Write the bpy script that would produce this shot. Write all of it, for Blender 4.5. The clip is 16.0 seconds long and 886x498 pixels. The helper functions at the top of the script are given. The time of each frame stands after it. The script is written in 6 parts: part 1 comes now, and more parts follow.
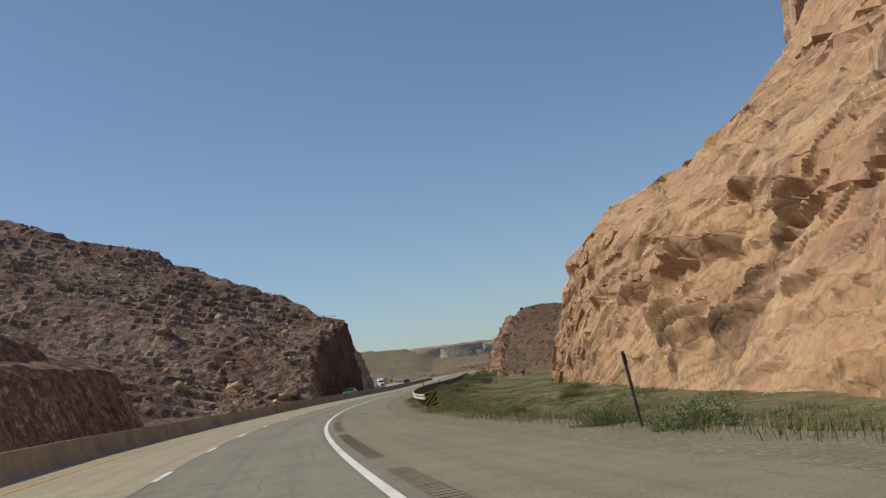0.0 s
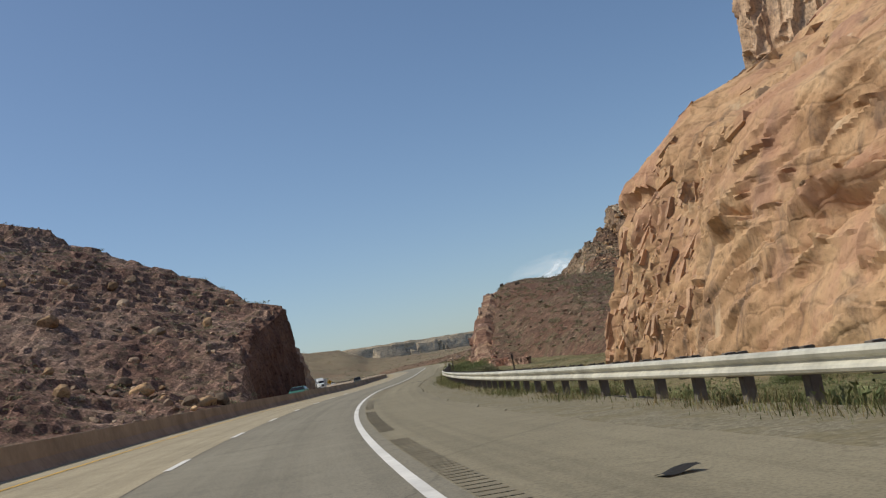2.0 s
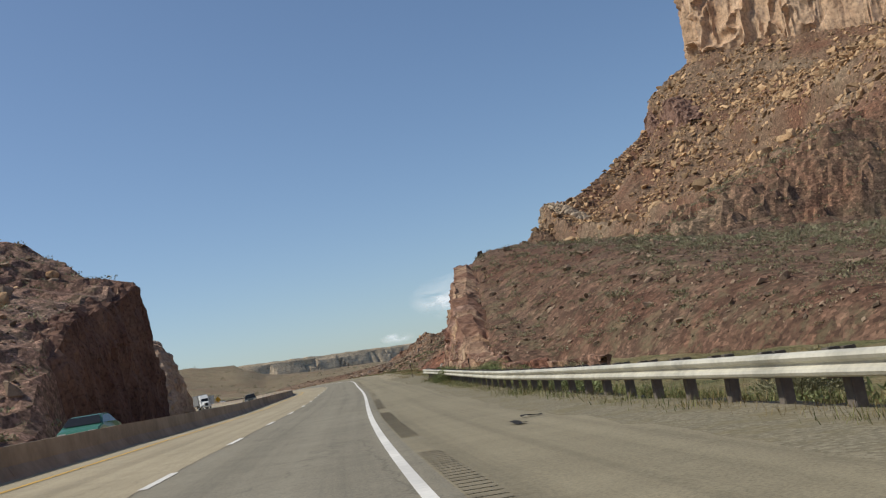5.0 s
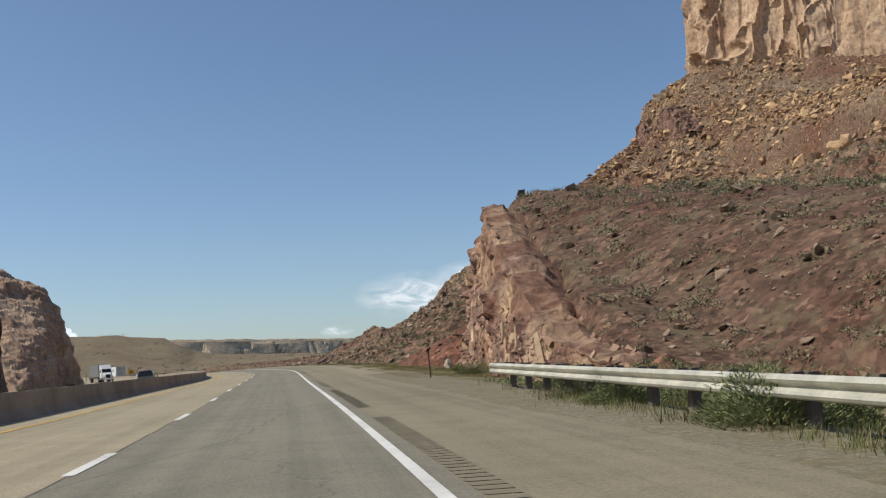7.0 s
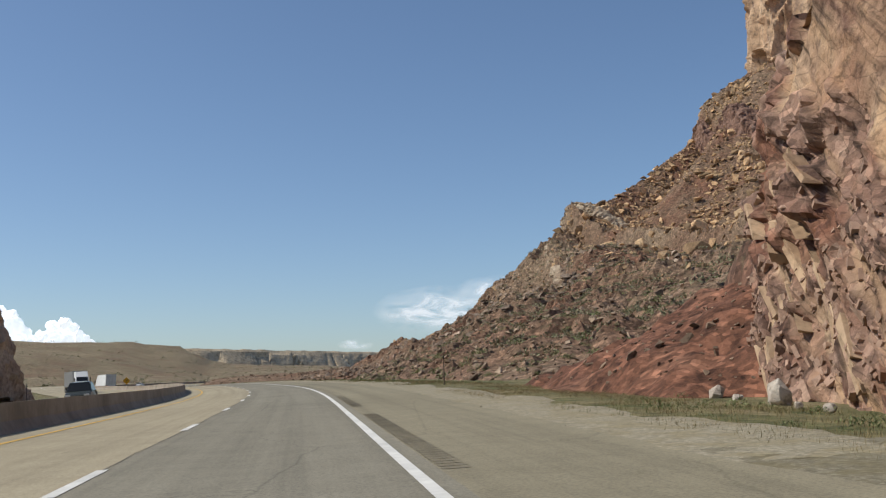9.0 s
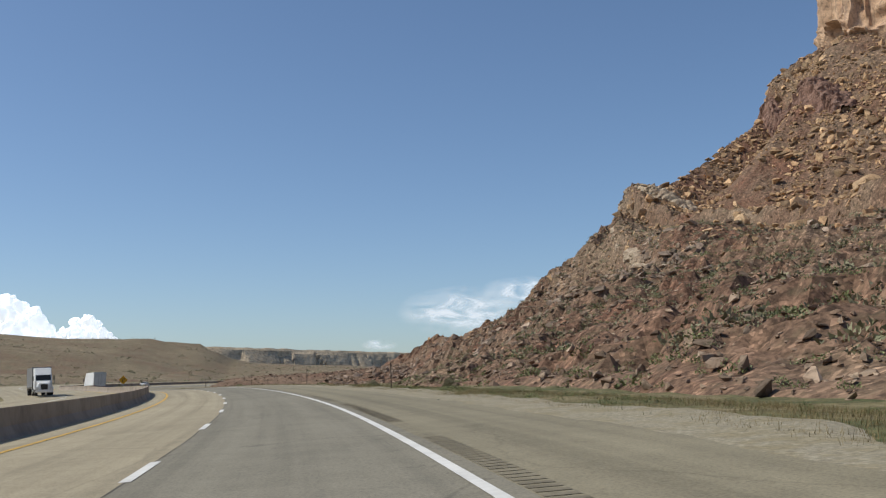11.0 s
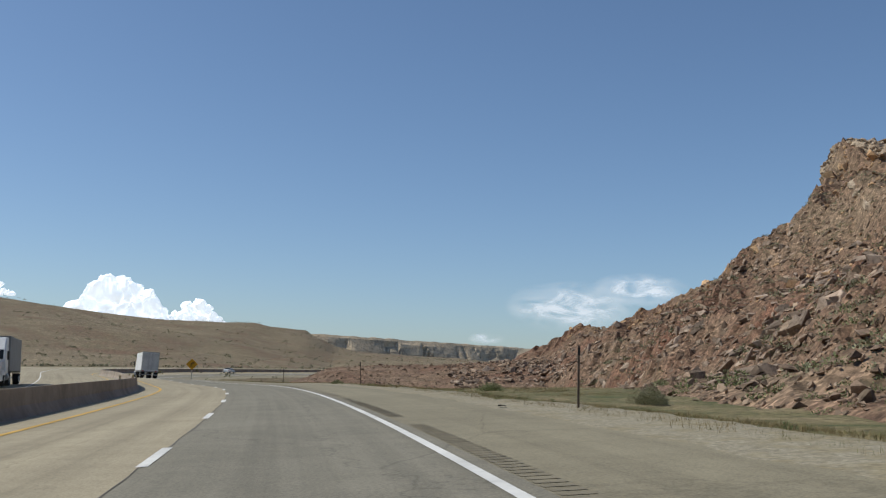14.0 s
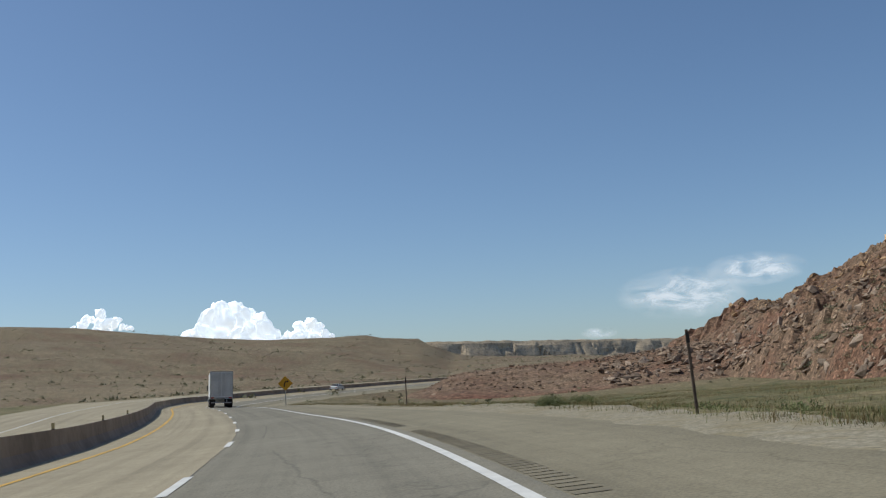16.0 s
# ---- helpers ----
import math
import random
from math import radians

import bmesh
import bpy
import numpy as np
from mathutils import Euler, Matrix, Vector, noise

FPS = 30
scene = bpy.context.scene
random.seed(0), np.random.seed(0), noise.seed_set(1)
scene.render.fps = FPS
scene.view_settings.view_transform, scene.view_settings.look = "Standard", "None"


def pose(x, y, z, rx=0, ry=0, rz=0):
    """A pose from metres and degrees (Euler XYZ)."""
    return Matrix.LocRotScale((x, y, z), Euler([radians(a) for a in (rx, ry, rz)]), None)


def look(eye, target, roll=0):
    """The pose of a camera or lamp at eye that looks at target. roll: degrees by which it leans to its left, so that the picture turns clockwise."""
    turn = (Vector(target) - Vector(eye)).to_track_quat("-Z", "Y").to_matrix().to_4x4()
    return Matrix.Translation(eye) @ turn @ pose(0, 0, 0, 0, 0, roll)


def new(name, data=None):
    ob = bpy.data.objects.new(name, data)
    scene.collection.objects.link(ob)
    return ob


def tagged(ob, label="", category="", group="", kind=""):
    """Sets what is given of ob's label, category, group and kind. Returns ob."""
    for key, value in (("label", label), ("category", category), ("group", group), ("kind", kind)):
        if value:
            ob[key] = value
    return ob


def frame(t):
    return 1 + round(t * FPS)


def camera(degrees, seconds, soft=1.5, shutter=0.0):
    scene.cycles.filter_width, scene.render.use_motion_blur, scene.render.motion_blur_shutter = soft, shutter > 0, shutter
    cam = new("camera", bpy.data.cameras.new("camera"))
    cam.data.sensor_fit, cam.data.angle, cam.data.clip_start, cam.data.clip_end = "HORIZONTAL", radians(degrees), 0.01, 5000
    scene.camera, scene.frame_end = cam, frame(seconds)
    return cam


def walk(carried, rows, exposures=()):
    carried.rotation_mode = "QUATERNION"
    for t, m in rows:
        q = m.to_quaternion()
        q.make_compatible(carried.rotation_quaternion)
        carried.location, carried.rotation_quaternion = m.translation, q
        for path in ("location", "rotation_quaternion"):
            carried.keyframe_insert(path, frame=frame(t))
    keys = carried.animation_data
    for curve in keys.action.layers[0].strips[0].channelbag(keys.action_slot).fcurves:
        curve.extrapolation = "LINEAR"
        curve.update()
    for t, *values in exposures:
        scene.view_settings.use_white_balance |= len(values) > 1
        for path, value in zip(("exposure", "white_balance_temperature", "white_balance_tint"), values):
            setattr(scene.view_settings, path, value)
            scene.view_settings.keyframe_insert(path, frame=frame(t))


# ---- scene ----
# the camera: carried in a car on the highway
cam = camera(46.23, 16.0, soft=1.25)
ROWS = [
    (0.0, 0.0, 0.0, -0.0, 97.33, 9.05, 2.13),
    (0.5, -2.46, 11.81, 0.02, 96.99, 9.31, 0.89),
    (1.0, -4.69, 23.7, 0.03, 96.63, 9.92, -0.36),
    (1.5, -6.68, 35.68, 0.06, 96.76, 10.3, -0.84),
    (2.0, -8.35, 47.74, 0.09, 96.72, 10.63, -1.75),
    (2.5, -9.74, 59.87, 0.16, 96.76, 11.03, -2.9),
    (3.0, -10.81, 72.04, 0.24, 96.96, 10.89, -4.16),
    (3.5, -11.47, 84.23, 0.35, 96.76, 10.88, -5.77),
    (4.0, -11.76, 96.42, 0.46, 96.8, 10.53, -6.8),
    (6.5, -10.83, 157.59, 0.89, 96.39, 6.64, -9.99),
    (7.0, -10.24, 169.72, 1.01, 96.49, 3.09, -11.0),
    (7.5, -9.58, 181.75, 1.15, 96.69, 1.29, -11.22),
    (8.0, -9.03, 193.67, 1.31, 97.41, 1.1, -10.65),
    (8.5, -8.66, 205.51, 1.47, 97.79, 1.26, -10.28),
    (9.0, -8.3, 217.29, 1.65, 97.43, 1.47, -10.05),
    (11.5, -6.93, 275.9, 2.51, 97.55, 0.39, -8.13),
    (12.0, -7.1, 287.74, 2.66, 97.56, -0.1, -7.12),
    (12.5, -7.38, 299.62, 2.8, 97.69, -0.76, -5.76),
    (13.0, -7.82, 311.52, 2.94, 97.65, -1.08, -4.58),
    (13.5, -8.42, 323.39, 3.08, 97.47, -1.21, -3.85),
    (14.0, -9.18, 335.23, 3.21, 97.21, -1.43, -3.18),
    (14.5, -10.08, 347.05, 3.32, 97.36, -1.6, -2.18),
    (15.0, -11.21, 358.87, 3.41, 97.89, -1.46, -0.5),
    (15.5, -12.58, 370.67, 3.47, 98.14, 1.42, 1.67),
    (16.0, -14.05, 382.44, 3.51, 97.47, 3.16, 3.12),
]
walk(cam, [(t, pose(x, y, z, rx, ry, rz)) for t, x, y, z, rx, ry, rz in ROWS], exposures=[(0.0, -0.11, 6650, 7), (3.0, -0.04, 6620, 8), (7.0, 0.04, 6550, 8), (12.0, -0.03, 6300, 8), (14.0, -0.10, 6250, 7), (16.0, -0.19, 6200, 6)])

# ---- sky, sun ----
SUN_DIR = Vector((-0.88, 0.10, 1.05)).normalized()
SUN_ELEV = math.asin(SUN_DIR.z)
SUN_AZ = math.atan2(SUN_DIR.x, SUN_DIR.y)
world = bpy.data.worlds.new("sky")
scene.world = world
world.use_nodes = True
wn = world.node_tree
wn.nodes.clear()
sky = wn.nodes.new("ShaderNodeTexSky")
sky.sky_type = "NISHITA"
sky.sun_disc = False
sky.sun_elevation = SUN_ELEV
sky.sun_rotation = SUN_AZ
sky.air_density, sky.dust_density, sky.ozone_density, sky.altitude = 1.0, 2.2, 3.5, 1400.0
bg = wn.nodes.new("ShaderNodeBackground")
bg.inputs["Strength"].default_value = 0.110
wo = wn.nodes.new("ShaderNodeOutputWorld")
wn.links.new(sky.outputs[0], bg.inputs["Color"])
wn.links.new(bg.outputs[0], wo.inputs["Surface"])
sun_data = bpy.data.lights.new("sun", "SUN")
sun_data.energy = 3.6
sun_data.angle = radians(0.53)
sun_data.color = (1.0, 0.93, 0.82)
sun = new("sun", sun_data)
sun.matrix_world = look((0, 0, 200), Vector((0, 0, 200)) - SUN_DIR)


# ---- noise and mesh helpers ----
def hash3(ix, iy, iz, salt=0):
    h = (ix.astype(np.int64) * 374761393 + iy.astype(np.int64) * 668265263 + iz.astype(np.int64) * 2147483647 + salt * 974711) & 0x7FFFFFFF
    h = ((h ^ (h >> 13)) * 1274126177) & 0x7FFFFFFF
    h = ((h ^ (h >> 16)) * 668265263) & 0x7FFFFFFF
    return (h ^ (h >> 15)) / 2147483647.0


def vnoise(p, salt=0):
    """Smooth value noise in -1..1 at the points p (n x 3)."""
    i = np.floor(p)
    f = p - i
    u = f * f * f * (f * (f * 6 - 15) + 10)
    i = i.astype(np.int64)
    out = 0
    for dx in (0, 1):
        wx = u[:, 0] if dx else 1 - u[:, 0]
        for dy in (0, 1):
            wy = u[:, 1] if dy else 1 - u[:, 1]
            for dz in (0, 1):
                wz = u[:, 2] if dz else 1 - u[:, 2]
                out = out + wx * wy * wz * hash3(i[:, 0] + dx, i[:, 1] + dy, i[:, 2] + dz, salt)
    return out * 2 - 1


def fbm(p, octaves=4, gain=0.5, salt=0):
    total, amp = np.zeros(len(p)), 1.0
    for k in range(octaves):
        total += amp * vnoise(p * (2.03 ** k) + 17.3 * k, salt + k)
        amp *= gain
    return total


def cells(p, salt=0):
    """Distance to the border between random cells, and a random number of the nearest cell."""
    i = np.floor(p).astype(np.int64)
    d1 = np.full(len(p), 9.0)
    d2 = np.full(len(p), 9.0)
    ident = np.zeros(len(p))
    for dx in (-1, 0, 1):
        for dy in (-1, 0, 1):
            for dz in (-1, 0, 1):
                c = i + np.array((dx, dy, dz))
                q = np.stack([c[:, k] + hash3(c[:, 0], c[:, 1], c[:, 2], salt + 7 * k + 1) for k in range(3)], 1)
                d = np.linalg.norm(q - p, axis=1)
                near = d < d1
                d2 = np.where(near, d1, np.minimum(d2, d))
                ident = np.where(near, hash3(c[:, 0], c[:, 1], c[:, 2], salt + 50), ident)
                d1 = np.where(near, d, d1)
    return d2 - d1, ident


def facets(p, salt=0, tilt=0.9):
    """Random cells, each a tilted plane: broken rock with flat faces. Also the distance to the cell's border."""
    i = np.floor(p).astype(np.int64)
    d1, d2 = np.full(len(p), 9.0), np.full(len(p), 9.0)
    h = np.zeros(len(p))
    for dx in (-1, 0, 1):
        for dy in (-1, 0, 1):
            for dz in (-1, 0, 1):
                c = i + np.array((dx, dy, dz))
                rel = p - np.stack([c[:, k] + hash3(c[:, 0], c[:, 1], c[:, 2], salt + 7 * k + 1) for k in range(3)], 1)
                d = np.linalg.norm(rel, axis=1)
                near = d < d1
                d2 = np.where(near, d1, np.minimum(d2, d))
                d1 = np.where(near, d, d1)
                lean = sum(rel[:, k] * (hash3(c[:, 0], c[:, 1], c[:, 2], salt + 90 + k) * 2 - 1) for k in range(3))
                h = np.where(near, hash3(c[:, 0], c[:, 1], c[:, 2], salt + 50) - 0.5 + tilt * lean, h)
    return h, d2 - d1


def blocks(p, salt=0, steep=3.0, tilt=0.5, core=0.3):
    """Flat-topped tilted blocks of unequal height with steep flanks that meet without gaps; also a random number of each block."""
    i = np.floor(p).astype(np.int64)
    best, tone = np.full(len(p), -9.0), np.zeros(len(p))
    for dx in (-1, 0, 1):
        for dy in (-1, 0, 1):
            for dz in (-1, 0, 1):
                c = i + np.array((dx, dy, dz))
                rel = p - np.stack([c[:, k] + 0.15 + 0.7 * hash3(c[:, 0], c[:, 1], c[:, 2], salt + 7 * k + 1) for k in range(3)], 1)
                own = hash3(c[:, 0], c[:, 1], c[:, 2], salt + 50)
                v = own - 0.5 - steep * np.maximum(np.abs(rel).max(1) - core, 0)
                v = v + tilt * sum(rel[:, k] * (hash3(c[:, 0], c[:, 1], c[:, 2], salt + 90 + k) * 2 - 1) for k in range(3))
                up = v > best
                tone = np.where(up, hash3(c[:, 0], c[:, 1], c[:, 2], salt + 51), tone)
                best = np.where(up, v, best)
    return best, tone


def smooth(a, b, x):
    t = np.clip((x - a) / (b - a), 0, 1)
    return t * t * (3 - 2 * t)


def mesh_of(name, verts, faces, material, flat=True):
    """A mesh from numpy corners and faces (all with the same number of corners)."""
    verts, faces = np.asarray(verts, np.float32), np.asarray(faces, np.int32)
    me = bpy.data.meshes.new(name)
    me.vertices.add(len(verts))
    me.vertices.foreach_set("co", verts.ravel())
    k = faces.shape[1]
    me.loops.add(faces.size)
    me.loops.foreach_set("vertex_index", faces.ravel())
    me.polygons.add(len(faces))
    me.polygons.foreach_set("loop_start", np.arange(0, faces.size, k, dtype=np.int32))
    me.polygons.foreach_set("use_smooth", np.full(len(faces), not flat))
    me.update(calc_edges=True)
    me.validate()
    me.materials.append(material)
    return me


def grid_faces(nu, nv):
    a = (np.arange(nu - 1)[:, None] * nv + np.arange(nv - 1)[None, :]).ravel()
    return np.stack([a, a + nv, a + nv + 1, a + 1], 1)


def grid_mesh(name, P, material, flat=True, flip=False):
    """P: nu x nv x 3."""
    nu, nv = P.shape[:2]
    f = grid_faces(nu, nv)
    return mesh_of(name, P.reshape(-1, 3), f[:, ::-1] if flip else f, material, flat)


def normals_of(P):
    du = np.gradient(P, axis=0)
    dv = np.gradient(P, axis=1)
    n = np.cross(du, dv)
    return n / (np.linalg.norm(n, axis=2, keepdims=True) + 1e-9)


def spline(keys, values, x):
    """Smooth interpolation of values (n or n x k) at keys."""
    keys, values = np.asarray(keys, float), np.asarray(values, float)
    flat = values.ndim == 1
    v = values[:, None] if flat else values
    m = np.gradient(v, keys, axis=0)
    i = np.clip(np.searchsorted(keys, x) - 1, 0, len(keys) - 2)
    h = (keys[i + 1] - keys[i])[:, None]
    u = np.clip((x - keys[i])[:, None] / h, 0, 1)
    r = (2 * u**3 - 3 * u**2 + 1) * v[i] + (u**3 - 2 * u**2 + u) * h * m[i] + (-2 * u**3 + 3 * u**2) * v[i + 1] + (u**3 - u**2) * h * m[i + 1]
    return r[:, 0] if flat else r


def part(name, bm, material, parent, label=""):
    me = bpy.data.meshes.new(name)
    bm.to_mesh(me)
    bm.free()
    me.materials.append(material)
    ob = new(name, me)
    ob.parent = parent
    return tagged(ob, label)


# ---- materials ----
def material(name, rough=0.9, metal=0.0):
    m = bpy.data.materials.new(name)
    m.use_nodes = True
    b = m.node_tree.nodes["Principled BSDF"]
    b.inputs["Roughness"].default_value = rough
    b.inputs["Metallic"].default_value = metal
    b.inputs["Specular IOR Level"].default_value = 0.25
    return m, m.node_tree, b


def node(t, kind, **inputs):
    n = t.nodes.new(kind)
    for k, v in inputs.items():
        n.inputs[k.replace("_", " ")].default_value = v
    return n


def place_of(t, scale=(1, 1, 1), own=False):
    g = t.nodes.new("ShaderNodeTexCoord") if own else t.nodes.new("ShaderNodeNewGeometry")
    mp = t.nodes.new("ShaderNodeMapping")
    mp.inputs["Scale"].default_value = scale
    t.links.new(g.outputs["Object" if own else "Position"], mp.inputs["Vector"])
    return mp.outputs[0]


def noise_of(t, vec, scale, detail=4.0, rough=0.6, dist=0.0):
    n = node(t, "ShaderNodeTexNoise", Scale=scale, Detail=detail, Roughness=rough, Distortion=dist)
    t.links.new(vec, n.inputs["Vector"])
    return n.outputs["Fac"]


def ramp_of(t, fac, stops):
    r = t.nodes.new("ShaderNodeValToRGB")
    e = r.color_ramp.elements
    while len(e) < len(stops):
        e.new(0.5)
    for k, (p, c) in enumerate(stops):
        e[k].position = p
        e[k].color = (*c, 1) if len(c) == 3 else c
    t.links.new(fac, r.inputs["Fac"])
    return r.outputs["Color"]


def mix_of(t, fac, a, b, mode="MIX"):
    m = t.nodes.new("ShaderNodeMix")
    m.data_type = "RGBA"
    m.blend_type = mode
    for sock, val in ((m.inputs["Factor"], fac), (m.inputs["A"], a), (m.inputs["B"], b)):
        if isinstance(val, (int, float)):
            sock.default_value = val
        elif isinstance(val, tuple):
            sock.default_value = (*val, 1)
        else:
            t.links.new(val, sock)
    return m.outputs["Result"]


def bump_of(t, b, height, strength=0.5, distance=0.1):
    n = node(t, "ShaderNodeBump", Strength=strength, Distance=distance)
    t.links.new(height, n.inputs["Height"])
    t.links.new(n.outputs[0], b.inputs["Normal"])


def grey(v):
    return (v, v, v)


def rock_material(name, dark, mid, light, size=6.0, streak=(1, 1, 1), stain=None, stain_amount=0.5, bump=0.6, fine=1.0, per_stone=False, crack=None, speck=0.65):
    """Weathered rock: broad tints, streaks along the beds, fine grain, dark varnish, shade darkened into cracks."""
    m, t, b = material(name, 0.92)
    pos = place_of(t)
    broad = noise_of(t, pos, 1.0 / size, 3, 0.55)
    bed = noise_of(t, place_of(t, streak), 0.5, 5, 0.65, 0.6)
    grain = noise_of(t, pos, 2.2 * fine, 6, 0.7)
    c = ramp_of(t, bed, [(0.32, dark), (0.5, mid), (0.68, light)])
    c = mix_of(t, ramp_of(t, broad, [(0.35, grey(0.0)), (0.65, grey(0.55))]), c, light)
    if stain:
        s = noise_of(t, place_of(t, (0.5, 0.5, 0.14)), 0.35, 5, 0.7, 0.8)
        c = mix_of(t, ramp_of(t, s, [(0.54, grey(0.0)), (0.66, grey(stain_amount))]), c, stain)
    if per_stone:
        g = t.nodes.new("ShaderNodeNewGeometry")
        c = mix_of(t, float(per_stone), c, ramp_of(t, g.outputs["Random Per Island"], [(0.0, grey(0.45)), (0.5, grey(0.9)), (0.85, grey(1.15)), (1.0, grey(1.5))]), "MULTIPLY")
    c = mix_of(t, speck, c, ramp_of(t, grain, [(0.34, grey(0.15)), (0.5, grey(0.95)), (0.7, grey(1.2))]), "MULTIPLY")
    h = mix_of(t, 0.5, grain, bed)
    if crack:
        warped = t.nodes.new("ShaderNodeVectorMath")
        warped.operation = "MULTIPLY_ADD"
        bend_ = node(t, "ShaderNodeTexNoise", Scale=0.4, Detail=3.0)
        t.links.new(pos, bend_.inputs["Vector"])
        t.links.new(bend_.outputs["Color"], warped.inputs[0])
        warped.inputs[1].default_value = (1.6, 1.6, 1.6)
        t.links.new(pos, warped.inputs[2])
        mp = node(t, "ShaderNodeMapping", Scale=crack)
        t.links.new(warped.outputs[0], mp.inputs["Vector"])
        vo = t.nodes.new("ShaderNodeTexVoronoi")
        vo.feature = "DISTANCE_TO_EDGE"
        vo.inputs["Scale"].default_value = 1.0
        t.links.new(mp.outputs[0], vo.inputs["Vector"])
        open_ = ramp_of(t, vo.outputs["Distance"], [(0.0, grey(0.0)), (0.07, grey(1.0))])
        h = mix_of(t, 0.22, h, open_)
        # crack lines darkened in the colour for the dirt and shade inside them
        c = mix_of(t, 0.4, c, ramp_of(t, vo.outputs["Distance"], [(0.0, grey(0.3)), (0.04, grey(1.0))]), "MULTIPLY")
    t.links.new(c, b.inputs["Base Color"])
    bump_of(t, b, h, bump, 0.3)
    return m


def talus_material(name, soil, dark, light, grass=None, grass_amount=0.3, size=14.0, mottle=0.7):
    """Loose slope: soil, scattered stones and thin dry growth."""
    m, t, b = material(name, 0.95)
    pos = place_of(t)
    broad = noise_of(t, pos, 1.0 / size, 4, 0.6, 0.4)
    stones = t.nodes.new("ShaderNodeTexVoronoi")
    stones.inputs["Scale"].default_value = 1.1
    t.links.new(pos, stones.inputs["Vector"])
    fine = noise_of(t, pos, 1.6, 6, 0.75)
    c = ramp_of(t, broad, [(0.32, dark), (0.5, soil), (0.7, light)])
    sep = t.nodes.new("ShaderNodeSeparateColor")
    t.links.new(stones.outputs["Color"], sep.inputs[0])
    c = mix_of(t, 0.5, c, ramp_of(t, sep.outputs[0], [(0.0, grey(0.3)), (0.6, grey(0.9)), (1.0, grey(1.5))]), "MULTIPLY")
    c = mix_of(t, mottle, c, ramp_of(t, fine, [(0.36, grey(0.18)), (0.56, grey(1.15))]), "MULTIPLY")
    peb = t.nodes.new("ShaderNodeTexVoronoi")
    peb.inputs["Scale"].default_value = 3.6
    t.links.new(pos, peb.inputs["Vector"])
    sep2 = t.nodes.new("ShaderNodeSeparateColor")
    t.links.new(peb.outputs["Color"], sep2.inputs[0])
    c = mix_of(t, 0.75, c, ramp_of(t, sep2.outputs[0], [(0.0, grey(0.45)), (0.55, grey(0.95)), (0.85, grey(1.1)), (1.0, grey(1.9))]), "MULTIPLY")
    if grass:
        g = noise_of(t, pos, 0.45, 6, 0.75)
        c = mix_of(t, ramp_of(t, g, [(0.52, grey(0.0)), (0.62, grey(grass_amount))]), c, grass)
    t.links.new(c, b.inputs["Base Color"])
    bump_of(t, b, mix_of(t, 0.4, fine, sep2.outputs[1]), 0.8, 0.3)
    return m


def plain_material(name, colour, rough=0.6, metal=0.0, wear=0.25, size=1.5, own=True):
    m, t, b = material(name, rough, metal)
    pos = place_of(t, own=own)
    n1 = noise_of(t, pos, size, 5, 0.65)
    n2 = noise_of(t, pos, size * 9, 3, 0.6)
    lo = tuple(v * (1 - wear) for v in colour)
    c = ramp_of(t, n1, [(0.35, lo), (0.6, colour)])
    c = mix_of(t, 0.3, c, ramp_of(t, n2, [(0.3, grey(0.6)), (0.6, grey(1.0))]), "MULTIPLY")
    t.links.new(c, b.inputs["Base Color"])
    bump_of(t, b, n2, 0.15, 0.02)
    return m


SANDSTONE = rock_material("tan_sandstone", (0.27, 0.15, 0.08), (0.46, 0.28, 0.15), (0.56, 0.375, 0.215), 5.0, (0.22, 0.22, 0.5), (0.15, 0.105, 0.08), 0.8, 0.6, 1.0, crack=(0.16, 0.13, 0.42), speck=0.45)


def tinted_sandstone():
    """Patches of pink and bleached rock over the tan."""
    t = SANDSTONE.node_tree
    b = t.nodes["Principled BSDF"]
    old = b.inputs["Base Color"].links[0].from_socket
    pos = place_of(t)
    c = mix_of(t, ramp_of(t, noise_of(t, pos, 0.11, 5, 0.65, 0.5), [(0.48, grey(0.0)), (0.60, grey(0.6))]), old, (0.40, 0.215, 0.14))
    c = mix_of(t, ramp_of(t, noise_of(t, place_of(t, (0.5, 0.5, 0.3)), 0.45, 6, 0.7, 0.8), [(0.60, grey(0.0)), (0.68, grey(0.55))]), c, (0.62, 0.49, 0.33))
    t.links.new(c, b.inputs["Base Color"])


